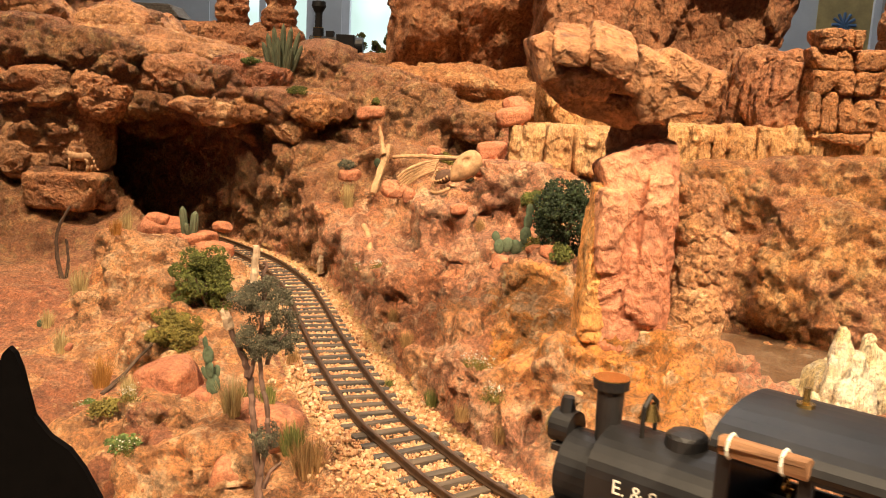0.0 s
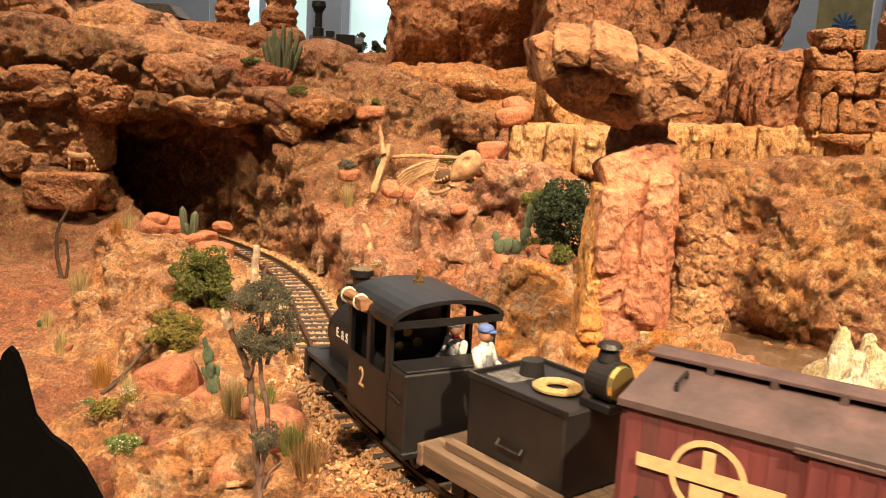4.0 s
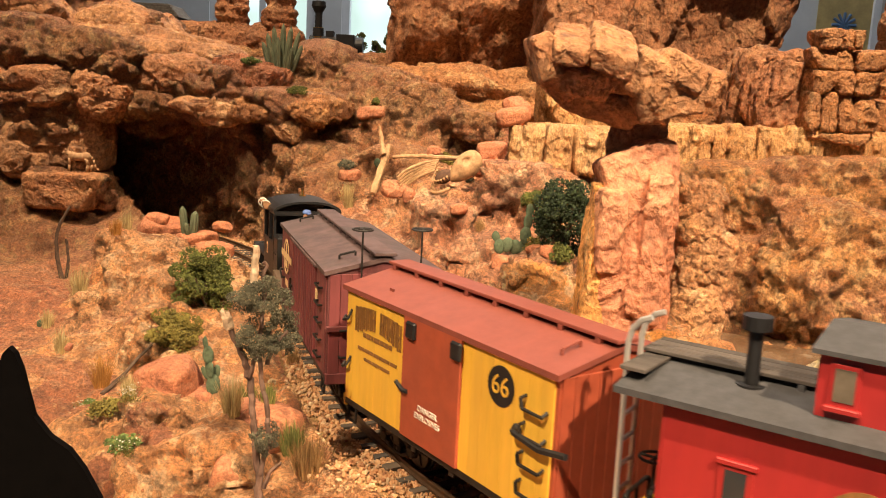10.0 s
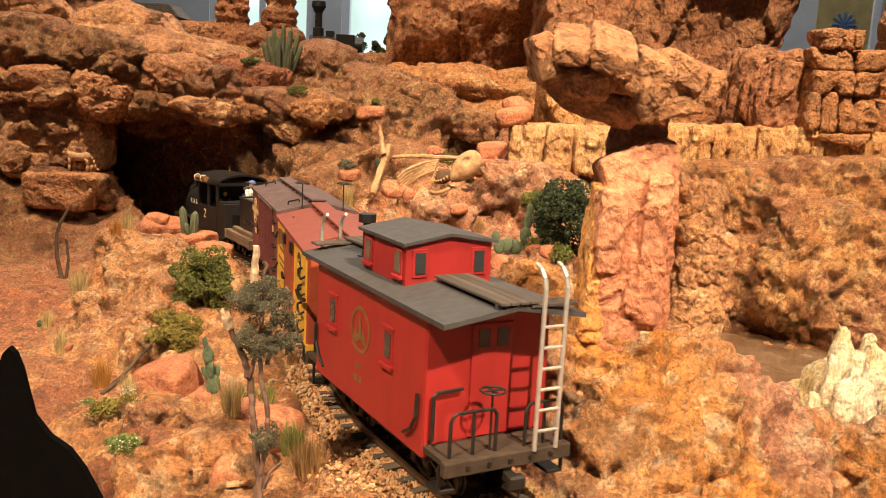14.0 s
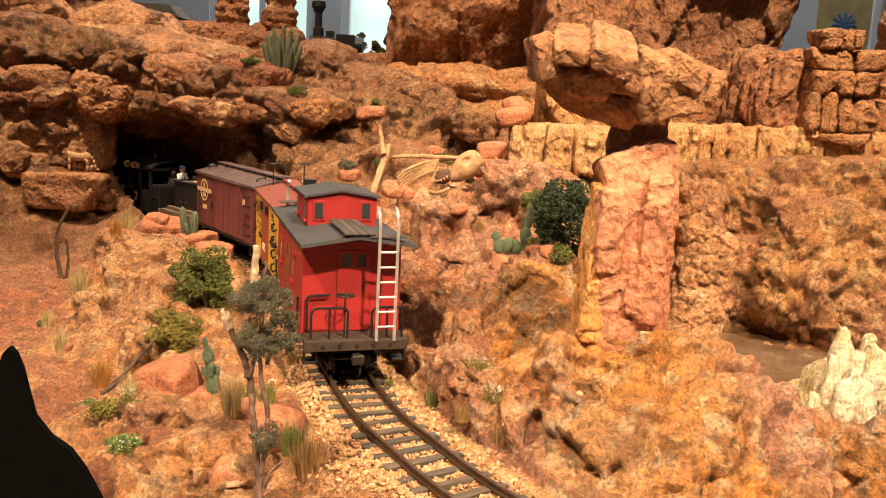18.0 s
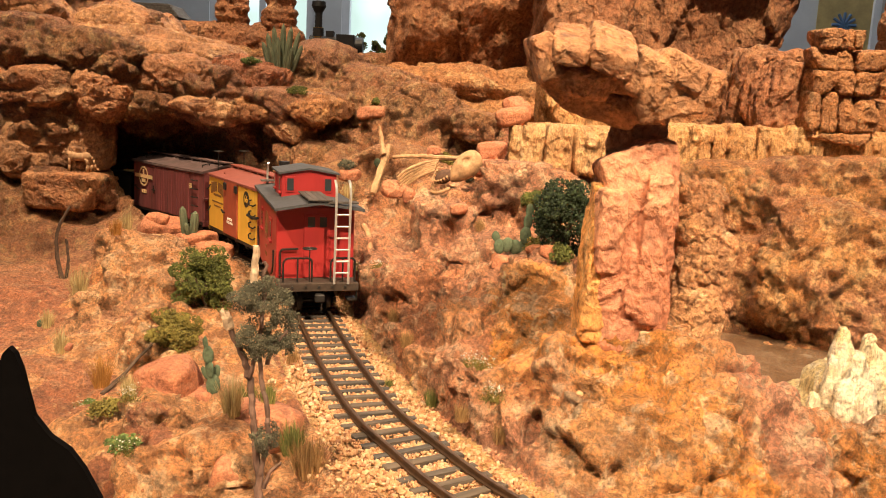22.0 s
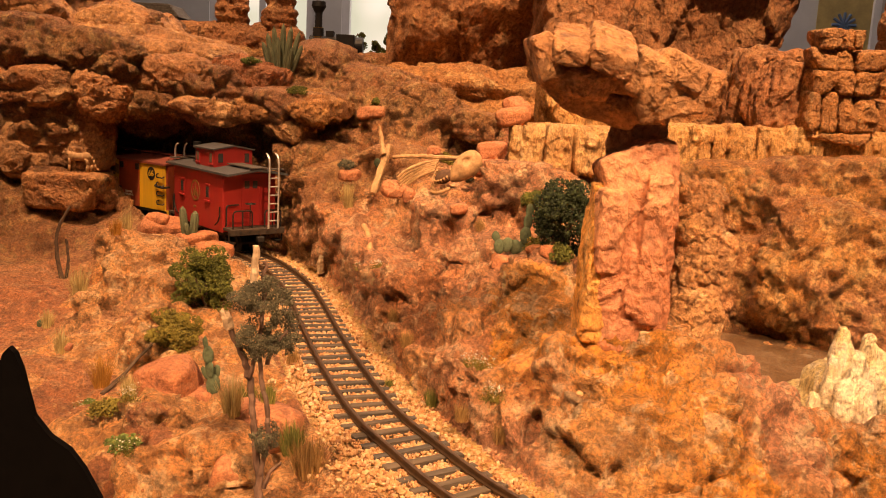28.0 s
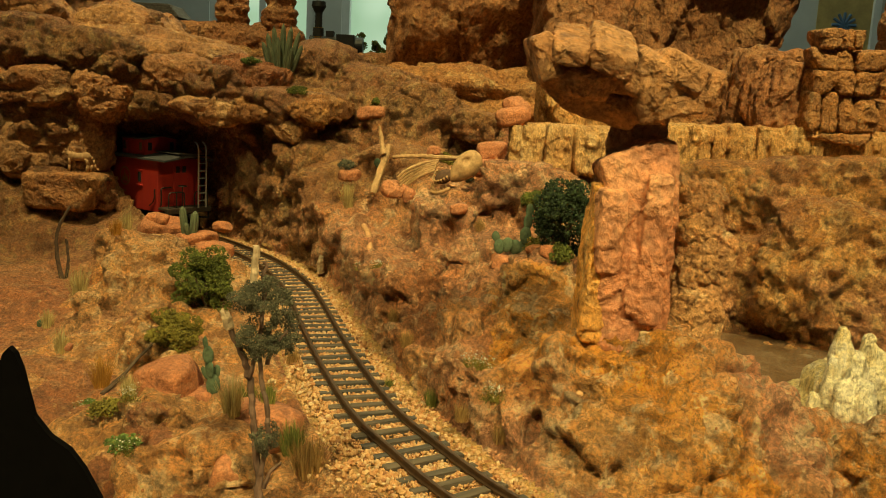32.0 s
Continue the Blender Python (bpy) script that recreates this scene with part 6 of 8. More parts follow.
    part("headlight_lens", rod((0, Y(86), 35), (0, Y(86.8), 35), 3.8, None, 20), LENS, eng)
    # cab
    for u in (-18.4, 18.4):
        part("cab_side", box((u - 0.6, Y(-8), 12), (u + 0.6, Y(35), 31), 0.2), BLACK, eng)
        for v in (-8, 12, 33.5):
            part("cab_post", box((u - 0.8, Y(v) - 1.5, 30), (u + 0.8, Y(v) + 1.5, 50), 0.2), BLACK, eng)
        part("cab_frieze", box((u - 0.7, Y(-9), 47.2), (u + 0.7, Y(35), 51), 0.2), BLACK, eng)
    front = part("cab_front", prism([(-18.4, 12), (18.4, 12), (18.4, 50.5), (0, 54), (-18.4, 50.5)], Y(34), Y(35.4)), BLACK, eng)
    prof = [(-20 * math.cos(a), 49.5 + 6.2 * math.sin(a)) for a in np.linspace(0, math.pi, 15)]
    prof += [(x * 0.97, z - 1.3) for x, z in prof[::-1]]
    part("cab_roof", prism(prof, Y(-14), Y(37)), BLACK, eng, "curved black cab roof")
    part("roof_frame", prism([(-19.5, 47.5), (19.5, 47.5), (19.5, 49.8), (-19.5, 49.8)], Y(-14), Y(-12.8)), BLACK, eng)
    part("whistle", rod((2, Y(22), 55), (2, Y(22), 60), 0.9, 0.8, 10, rod((2, Y(22), 55), (2, Y(22), 56.5), 2, None, 10)), BRASS, eng, "small brass whistle on the roof")
    letters("lettering", "2", 9.5, on_left(Y(18.5), 24.5, -19.15), CREAM, eng, "cream cab number 2")
    part("cab_seam", box((-19.2, Y(-8), 30.4), (-18.6, Y(35), 31.4), 0.1), BLACK, eng)
    part("boiler_backhead", rod((0, Y(24), 24), (0, Y(36), 24), 10, None, 24), BLACK, eng)
    for k, (u, z) in enumerate(((-4, 33), (3, 34), (-1, 38))):
        part("gauge", rod((u, Y(23), z), (u, Y(24), z), 1.8, None, 14), BRASS, eng)
    part("cab_floor", box((-18, Y(-8), 12), (18, Y(34), 13.6)), WOOD, eng)
    # bunker
    bunk = part("bunker", box((-18.8, Y(-25), 9.5), (18.8, Y(-8), 35.5), 0.5), BLACK, eng, "square black coal bunker")
    part("bunker_lid", box((-18, Y(-24), 35.5), (18, Y(-9), 36.4), 0.3), BLACK, bunk)
    part("bunker_rail", wire([(-19.4, Y(-22), 26), (-19.4, Y(-11), 27)], 0.4), IRON, bunk)
    part("bunker_sill", box((-19.6, Y(-26), 9), (19.6, Y(-8), 11), 0.3), BLACK, bunk)
    coupler(eng, Y(-25), -1)
    # log tied to the roof edge
    bm = rod((-20.8, Y(33.5), 51), (-20.8, Y(11), 51), 2.2, 2.4, 9)
    rs = np.random.RandomState(4)
    for v in bm.verts:
        v.co += Vector(rs.normal(0, 0.3, 3))
    log = part("log", bm, STICK, eng, "split log tied under the roof edge")
    for v in (31, 17):
        bm = bmesh.new()
        for k in range(10):
            a, b = 2 * math.pi * k / 10, 2 * math.pi * (k + 1) / 10
            rod((-20.8 + 2.5 * math.cos(a), Y(v), 51 + 2.5 * math.sin(a)), (-20.8 + 2.5 * math.cos(b), Y(v), 51 + 2.5 * math.sin(b)), 0.4, None, 6, bm)
        part("rope_tie", bm, OFFWHITE, log)
    return eng


def tender():
    """Short flat wagon with an oil tank, hose coil and rear headlight; y = 0 at its middle."""
    o = -57.0
    car = tagged(new("tender_wagon"), "short wooden flat wagon with a black oil tank", "tender", "cars of the train")

    def Y(v):
        return v - o
    for k in range(7):
        u = -20 + k * 5.8
        part("deck_board", box((u, Y(-83), 17), (u + 5.5, Y(-31), 18.8), 0.2), WOOD, car)
    for u in (-20, 18.2):
        part("side_sill", box((u, Y(-84), 12.5), (u + 1.8, Y(-30), 17), 0.2), WOOD, car)
    part("stake", box((-17, Y(-82), 18.8), (-13.6, Y(-38), 21.6), 0.3), WOOD, car)
    part("end_beam", box((-20.5, Y(-32), 12), (20.5, Y(-29.6), 18.6), 0.3), WOOD, car)
    part("end_beam", box((-20.5, Y(-85), 12), (20.5, Y(-82.6), 18.6), 0.3), WOOD, car)
    tank = part("tank", box((-13.5, Y(-80), 18.8), (13.5, Y(-43), 42), 0.6), BLACK, car, "square black tank")
    part("tank_rim", box((-14, Y(-80.5), 41.4), (-12.8, Y(-42.5), 43.2), 0.2), BLACK, tank)
    part("tank_rim", box((12.8, Y(-80.5), 41.4), (14, Y(-42.5), 43.2), 0.2), BLACK, tank)
    part("tank_rim", box((-14, Y(-43.4), 41.4), (14, Y(-42.5), 43.2), 0.2), BLACK, tank)
    part("tank_hatch", rod((2, Y(-52), 42), (2, Y(-52), 46.5), 3.6, 3.2, 18), BLACK, tank)
    part("tank_handle", wire([(-13.6, Y(-57), 28), (-14.8, Y(-57), 26.5), (-14.8, Y(-66), 26.5), (-13.6, Y(-66), 28)], 0.5), IRON, tank)
    bm = bmesh.new()
    for ring in range(4):
        r = 3.6 + ring * 0.85
        for k in range(20):
            a, b = 2 * math.pi * k / 20, 2 * math.pi * (k + 1) / 20
            rod((-1 + r * math.cos(a), Y(-65) + 1.05 * r * math.sin(a), 42.9), (-1 + r * math.cos(b), Y(-65) + 1.05 * r * math.sin(b), 42.9), 0.62, None, 6, bm)
    part("rope_coil", bm, ROPE, car, "flat coil of manila rope")
    part("dust_patch", box((-9, Y(-55), 42), (4, Y(-45), 42.2), 0.1), DUST, tank, "pale grey dusting on the tank top")
    bm = rod((0, Y(-78), 49.5), (0, Y(-85), 49.5), 5.4, None, 24)
    rod((0, Y(-81), 54.5), (0, Y(-81), 58), 3.0, 2.2, 16, bm)
    rod((0, Y(-81), 58), (0, Y(-81), 59.2), 3.4, 2.6, 16, bm)
    box((-4.5, Y(-86), 42), (4.5, Y(-76), 44.4), 0.3, bm)
    head = part("headlight", bm, BLACK, car, "round black rear headlight with a brass lens")
    part("lens", rod((0, Y(-85), 49.5), (0, Y(-86.2), 49.5), 4.8, 4.4, 24), LENS, head)
    for v in (-40, -72):
        ws = wheelset(car, (0, Y(v), 5.6))
        AXLES.append((ws, 5.6, ws.matrix_basis.copy()))
        part("axle_guard", box((-13, Y(v) - 3, 4), (-11.4, Y(v) + 3, 13), 0.3), IRON, car)
        part("axle_guard", box((11.4, Y(v) - 3, 4), (13, Y(v) + 3, 13), 0.3), IRON, car)
    coupler(car, Y(-84), -1, 12)
    return car


def figurine(name, seated, label, cap, scarf):
    """A little doll in one plain mesh: tapered limbs, overalls with a bib, close cap with a small peak."""
    bm = bmesh.new()
    hip = 9 if seated else 17.5
    mats = [WHITE, DENIM, cap, SKIN, scarf]
    for u in (-2.1, 2.1):
        if seated:
            rod((u, 0, hip), (u, 7.5, hip - 0.3), 2.1, 1.7, 10, bm, 1)
            rod((u, 7.5, hip), (u, 8, 0.5), 1.7, 1.4, 10, bm, 1)
        else:
            rod((u, 0, hip), (u * 1.15, 0.5, 9), 2.2, 1.7, 10, bm, 1)
            rod((u * 1.15, 0.5, 9), (u * 1.2, 0, 1), 1.7, 1.5, 10, bm, 1)
        ball((u * 1.15, 1.1 + (8 if seated else 0), 0.8), (1.4, 2.5, 0.9), bm, 1)
    ball((0, 0, hip + 0.6), (3.5, 2.5, 2.6), bm, 1)
    ball((0, 0.1, hip + 4.6), (3.3, 2.3, 4.4), bm, 1 if not seated else 0, 3)
    ball((0, 0.1, hip + 8.2), (3.9, 2.3, 3.6), bm, 0, 3)
    box((-1.8, 1.9, hip + 3), (1.8, 2.7, hip + 8.6), 0.3, bm, 1)
    for u in (-1, 1):
        rod((u * 1.5, 2.3, hip + 8.4), (u * 1.9, -1.8, hip + 10.6), 0.5, 0.5, 6, bm, 1)
        ball((u * 3.9, 0, hip + 9.8), (1.5, 1.5, 1.6), bm, 0)
        rod((u * 4.1, 0, hip + 9.6), (u * 4.8, 1.6, hip + 5.0), 1.35, 1.1, 9, bm, 0)
        rod((u * 4.8, 1.6, hip + 5.0), (u * 3.8, 6.4, hip + 3.2), 1.1, 0.85, 9, bm, 0)
        ball((u * 3.7, 6.9, hip + 3.0), (0.95, 1.2, 0.9), bm, 3)
    rod((0, 0.2, hip + 10.8), (0, 0.5, hip + 13), 1.35, 1.2, 10, bm, 4)
    ball((0, 0.6, hip + 14.6), (2.1, 2.4, 2.7), bm, 3, 3)
    ball((0, 0.4, hip + 16.2), (2.4, 2.6, 1.5), bm, 2, 3)
    rod((0, 0.5, hip + 15.4), (0, 0.5, hip + 16.4), 2.35, 2.45, 16, bm, 2)
    ball((0, 2.9, hip + 15.6), (1.6, 1.3, 0.35), bm, 2)
    ob = put(name, bm, mats, smooth=True)
    return tagged(ob, label, "figurine", "crew figures")


# ---- motion of the train: distance of the caboose's rear end along the line, each second ----
RUN = [-556.5, -522.8, -486.9, -450.8, -413.4, -373.7, -332.3, -290.6, -249.8, -207.8, -165.5, -124.3, -84.3, -43.7, -6.9, 25.0, 54.4,
       84.6, 114.5, 141.7, 167.5, 194.2, 223.4, 255.6, 289.0, 321.3, 351.7, 381.1, 410.3, 439.2, 468.1, 498.4, 531.0]


def run_at(t):
    """Smooth reading of RUN at t seconds."""
    i = min(int(t), len(RUN) - 2)
    u = t - i
    a, b, c, d = (RUN[max(0, min(len(RUN) - 1, i + k))] for k in (-1, 0, 1, 2))
    if i == 0:
        a = 2 * b - c
    if i == len(RUN) - 2:
        d = 2 * c - b
    return 0.5 * (2 * b + (c - a) * u + (2 * a - 5 * b + 4 * c - d) * u * u + (3 * b - a - 3 * c + d) * u ** 3)


def car_pose(middle, reach):
    """Pose of a vehicle whose middle is at that place on the line, its pivots reach mm before and behind."""
    a, b = on_track(middle - reach)[0], on_track(middle + reach)[0]
    d, m = b - a, (a + b) / 2
    return pose(m[0] * MM, m[1] * MM, 0, 0, 0, math.degrees(math.atan2(-d[0], d[1])))


# vehicle, distance of its middle from the caboose's rear end, half its pivot distance
TRAIN = [(caboose(), 56.5, 38), (yellow_car(), 121.6 + 53.5, 35), (maroon_car(), 242.4 + 59, 40), (tender(), 457 - 57, 18), (locomotive(), 447.7 + 27.5, 20)]
DRIVER = figurine("crew_figurine", False, "standing crew figure in white shirt, overalls and blue cap", CAP_BLUE, WHITE)
FIREMAN = figurine("crew_figurine", True, "seated crew figure with grey cap and red scarf", DENIM, RED_CLOTH)
RIDERS = [(DRIVER, 3, pose(-3 * MM, 20.5 * MM, 18.8 * MM, 0, 0, 180 + 20)), (FIREMAN, 4, pose(8 * MM, -23 * MM, 20 * MM, 0, 0, 100))]


# ---- standing things on the land ----
from mathutils.bvhtree import BVHTree


def land_tree():
    """A search tree over the land, to set things down on it."""
    vs, fs = [], []
    for ob in list(scene.objects):
        if ob.type == "MESH" and ob.name.split(".")[0] in ("ground", "tunnel_mountain", "rock_slope", "rock_mass", "canyon_wall", "rock_bank", "cliff_rock", "cliff_band", "flat_rock", "ledge_rock"):
            co = np.empty(len(ob.data.vertices) * 3)
            ob.data.vertices.foreach_get("co", co)
            m = np.array(ob.matrix_world)
            co = co.reshape(-1, 3) @ m[:3, :3].T + m[:3, 3]
            ids = np.empty(len(ob.data.polygons) * 4, int)
            ob.data.polygons.foreach_get("vertices", ids)
            fs.append(ids.reshape(-1, 4) + sum(len(v) for v in vs))
            vs.append(co)
    return BVHTree.FromPolygons(np.concatenate(vs).tolist(), np.concatenate(fs).tolist())


bpy.context.view_layer.update()
LAND = land_tree()


def drop(x, y, top=400):
    """Height in mm of the land under (x, y), searched from the given height down."""
    hit = LAND.ray_cast(vec(x, y, top), Vector((0, 0, -1)))[0]
    return hit.z / MM if hit else ground_at(x, y)


def leaf_material(name, dark, mid, light, rough=0.85):
    m, t, b = nodes_of(name, rough)
    isl = t.nodes.new("ShaderNodeNewGeometry").outputs["Random Per Island"]
    co = t.nodes.new("ShaderNodeTexCoord").outputs["Object"]
    c = ramp(t, isl, [(0, dark), (0.5, mid), (1, light)])
    c = mix(t, 0.7, c, ramp(t, noise_node(t, co, 140, 3, 0.6), [(0.35, (0.55, 0.55, 0.5)), (0.65, (1.25, 1.2, 1.1))]), "MULTIPLY")
    t.links.new(c, b.inputs["Base Color"])
    return m


LEAF_GREEN = leaf_material("green_foam_leaf", (0.05, 0.062, 0.011), (0.11, 0.125, 0.023), (0.18, 0.19, 0.045))
LEAF_OLIVE = leaf_material("olive_foam_leaf", (0.11, 0.09, 0.016), (0.19, 0.155, 0.03), (0.27, 0.22, 0.05))
LEAF_DARK = leaf_material("dark_juniper_leaf", (0.010, 0.020, 0.009), (0.025, 0.045, 0.018), (0.06, 0.085, 0.03))
LEAF_GREY = leaf_material("grey_green_pine_needle", (0.055, 0.055, 0.035), (0.11, 0.105, 0.07), (0.19, 0.18, 0.125))
LEAF_FRESH = leaf_material("fresh_green_leaf", (0.06, 0.10, 0.02), (0.13, 0.19, 0.05), (0.24, 0.30, 0.10))
STRAW = leaf_material("straw_grass", (0.38, 0.27, 0.12), (0.58, 0.44, 0.21), (0.72, 0.60, 0.34))
STRAW_ORANGE = leaf_material("orange_dry_grass", (0.34, 0.14, 0.03), (0.50, 0.23, 0.05), (0.60, 0.33, 0.10))
STRAW_BROWN = leaf_material("brown_dry_grass", (0.24, 0.13, 0.05), (0.36, 0.21, 0.085), (0.48, 0.30, 0.13))
GRASS = leaf_material("green_static_grass", (0.09, 0.10, 0.02), (0.18, 0.19, 0.05), (0.32, 0.31, 0.10))
PETAL = leaf_material("white_petal", (0.70, 0.68, 0.60), (0.82, 0.80, 0.74), (0.88, 0.87, 0.83))
CACTUS = plain_material("blue_green_cactus", (0.09, 0.13, 0.075), 0.8, grain=0.25, scale=700, relief=0.5, dirt=(0.15, 0.17, 0.10))
CACTUS_PALE = plain_material("grey_green_cactus", (0.125, 0.145, 0.085), 0.8, grain=0.25, scale=900, relief=0.5, stretch=(1, 1, 0.2))
BARK = plain_material("grey_pink_bark", (0.20, 0.115, 0.085), 0.9, grain=0.35, scale=350, relief=0.8, dirt=(0.11, 0.075, 0.06), stretch=(1, 1, 0.3))
PALE_WOOD = plain_material("pale_cut_wood", (0.55, 0.40, 0.27), 0.85, grain=0.2, scale=400, relief=0.4)
DEAD_WOOD = plain_material("dark_dead_wood", (0.10, 0.06, 0.04), 0.9, grain=0.3, scale=400, relief=0.6)
BONE = plain_material("old_bone", (0.46, 0.275, 0.14), 0.75, grain=0.25, scale=320, relief=0.4, dirt=(0.34, 0.175, 0.08))
MOUTH_SHADE = plain_material("dark_mouth", (0.10, 0.05, 0.03), 0.9, grain=0.2, scale=400)
ROOT = plain_material("tan_root_wood", (0.52, 0.27, 0.13), 0.85, grain=0.25, scale=300, relief=0.5)


def bits(name, places, sizes, material, parent, seed, flat=0.5, up=0.0):
    """Many little four-sided clumps as one crown."""
    rs = np.random.RandomState(seed)
    n = len(places)
    base = np.array([(1, 1, 1), (-1, -1, 1), (-1, 1, -1), (1, -1, -1)], float) * 0.6
    q = rs.normal(size=(n, 4))
    q /= np.linalg.norm(q, axis=1)[:, None]
    w, x, y, z = q.T
    R = np.stack([1 - 2 * (y * y + z * z), 2 * (x * y - z * w), 2 * (x * z + y * w), 2 * (x * y + z * w), 1 - 2 * (x * x + z * z), 2 * (y * z - x * w), 2 * (x * z - y * w), 2 * (y * z + x * w), 1 - 2 * (x * x + y * y)], -1).reshape(n, 3, 3)
    v = np.einsum("nij,kj->nki", R, base) * np.asarray(sizes)[:, None, None] * rs.uniform(0.6, 1.3, (n, 1, 3)) + np.asarray(places)[:, None]
    f = np.array([(0, 1, 2), (0, 3, 1), (0, 2, 3), (1, 3, 2)])[None] + (np.arange(n) * 4)[:, None, None]
    me = raw_mesh(name, v.reshape(-1, 3), f.reshape(-1, 3), smooth=False)
    me.materials.append(material)
    ob = new(name, me)
    ob.parent = parent
    return ob


def crown_points(w, h, seed, n, blobs=30, shell=0.75):
    """Places in an uneven crown w wide and h high that stands on z = 0, made of smaller balls with gaps."""
    rs = np.random.RandomState(seed)
    c = rs.normal(size=(blobs, 3))
    c /= np.linalg.norm(c, axis=1)[:, None]
    c *= rs.uniform(0.4, 0.84, blobs)[:, None]
    r = rs.uniform(0.18, 0.38, blobs)
    k = rs.randint(0, blobs, n)
    d = rs.normal(size=(n, 3))
    d /= np.linalg.norm(d, axis=1)[:, None]
    p = c[k] + d * (r[k] * (shell + (1 - shell) * rs.rand(n)))[:, None]
    p += 0.045 * np.stack([perlin(p * 6), perlin(p * 6 + 9), perlin(p * 6 + 18)], -1) * 2
    p = p * (w / 2, w / 2, h / 2) + (0, 0, h * 0.5)
    return p[p[:, 2] > 0.02 * h]


def bush(x, y, w, h, material, label, seed, n=2600, size=0.85, stem=True, sink=1.5, name="bush", top=400):
    ob = tagged(new(name), label, "bush", "bushes")
    ob.matrix_world = Matrix.Translation(vec(x, y, drop(x, y, top) - sink))
    bits("crown", crown_points(w, h, seed, n), np.random.RandomState(seed).uniform(0.6, 1.25, n)[: len(crown_points(w, h, seed, n))] * size, material, ob, seed)
    if stem:
        bm = rod((0, 0, 0), (0, 0, h * 0.5), w * 0.03, w * 0.02, 7)
        rs = np.random.RandomState(seed)
        for k in range(5):
            a = rs.uniform(0, 6.28)
            rod((0, 0, h * 0.15), (math.cos(a) * w * 0.3, math.sin(a) * w * 0.3, h * 0.6), w * 0.018, w * 0.01, 5, bm)
        put("stem", bm, DEAD_WOOD, ob)
    return ob


def tuft(x, y, h, spread, n, material, label, seed, name="grass_tuft", sink=0.5):
    """A tuft of thin blades that lean outwards."""
    n = int(n * 2.4)
    rs = np.random.RandomState(seed)
    a, lean = rs.uniform(0, 2 * math.pi, n), np.abs(rs.normal(0, 0.33, n))
    r0 = rs.uniform(0, spread * 0.35, n)
    hh = h * rs.uniform(0.55, 1.05, n)
    foot = np.stack([np.cos(a) * r0, np.sin(a) * r0, np.zeros(n)], -1)
    tip = foot + np.stack([np.cos(a) * lean * hh * 0.8, np.sin(a) * lean * hh * 0.8, hh * np.cos(lean)], -1)
    mid = (foot + tip) / 2 + np.stack([-np.cos(a) * lean, -np.sin(a) * lean, np.full(n, 0.3)], -1) * h * 0.06
    side = np.stack([-np.sin(a), np.cos(a), np.zeros(n)], -1) * (0.09 + 0.004 * h)
    out = np.stack([np.cos(a), np.sin(a), np.zeros(n)], -1) * 0.14
    v = np.stack([foot - side, foot + side, foot + out, mid - side * 0.8, mid + side * 0.8, mid + out * 0.8, tip], 1).reshape(-1, 3)
    tri = np.array([(0, 1, 4), (0, 4, 3), (1, 2, 5), (1, 5, 4), (2, 0, 3), (2, 3, 5), (3, 4, 6), (4, 5, 6), (5, 3, 6)])
    f = (tri[None] + (np.arange(n) * 7)[:, None, None]).reshape(-1, 3)
    me = raw_mesh(name, v, f, smooth=False)
    me.materials.append(material)
    ob = new(name, me)
    ob.matrix_world = Matrix.Translation(vec(x, y, drop(x, y) - sink))
    return tagged(ob, label, "grass tuft", "grass tufts")


def flowers(x, y, w, h, seed, n=60):
    """A low cushion of green leaves with white blossoms."""
    ob = tagged(new("flower_clump"), "low green clump with tiny white blossoms", "flowers", "flower clumps")
    ob.matrix_world = Matrix.Translation(vec(x, y, drop(x, y) - 0.5))
    rs = np.random.RandomState(seed)
    p = rs.normal(0, 1, (n * 7, 3)) * (w / 4, w / 5, h / 3)
    p[:, 2] = np.abs(p[:, 2])
    bits("leaves", p, rs.uniform(0.22, 0.45, len(p)), LEAF_OLIVE, ob, seed)
    q = rs.normal(0, 1, (n, 3)) * (w / 4, w / 5, h / 5) + (0, -0.4, h * 0.75)
    q[:, 2] = np.abs(q[:, 2])
    bits("blossoms", q, rs.uniform(0.2, 0.4, n), PETAL, ob, seed + 1)
    return ob


def prickly_pear(x, y, h, seed, pads, label="blue-green prickly pear cactus with flat pads"):
    """pads: (x, z, width, height, lean) each a flat oval standing on the one below."""
    ob = tagged(new("prickly_pear"), label, "cactus", "cacti")
    ob.matrix_world = Matrix.Translation(vec(x, y, drop(x, y) - 0.8))
    rs = np.random.RandomState(seed)
    for px, pz, w, hh, lean in pads:
        bm = ball((0, 0, 0), (w / 2, w * 0.17, hh / 2), None, 0, 3)
        for v in bm.verts:
            v.co += Vector(rs.normal(0, 0.05, 3))
        for _ in range(22):
            a, b = rs.uniform(0, 6.28), rs.uniform(-0.9, 0.9)
            c = math.sqrt(1 - b * b)
            s = Vector((math.cos(a) * c * w / 2, -abs(math.sin(a)) * c * w * 0.17, b * hh / 2))
            rod(s, s * 1.06 + Vector((0, -0.45, 0)), 0.12, 0.03, 4, bm)
        pad = put("pad", bm, CACTUS, ob, smooth=True)
        pad.matrix_basis = pose(px * MM, rs.uniform(-1, 1) * MM, (pz + hh / 2) * MM, 0, lean, rs.uniform(-35, 35))
    return ob


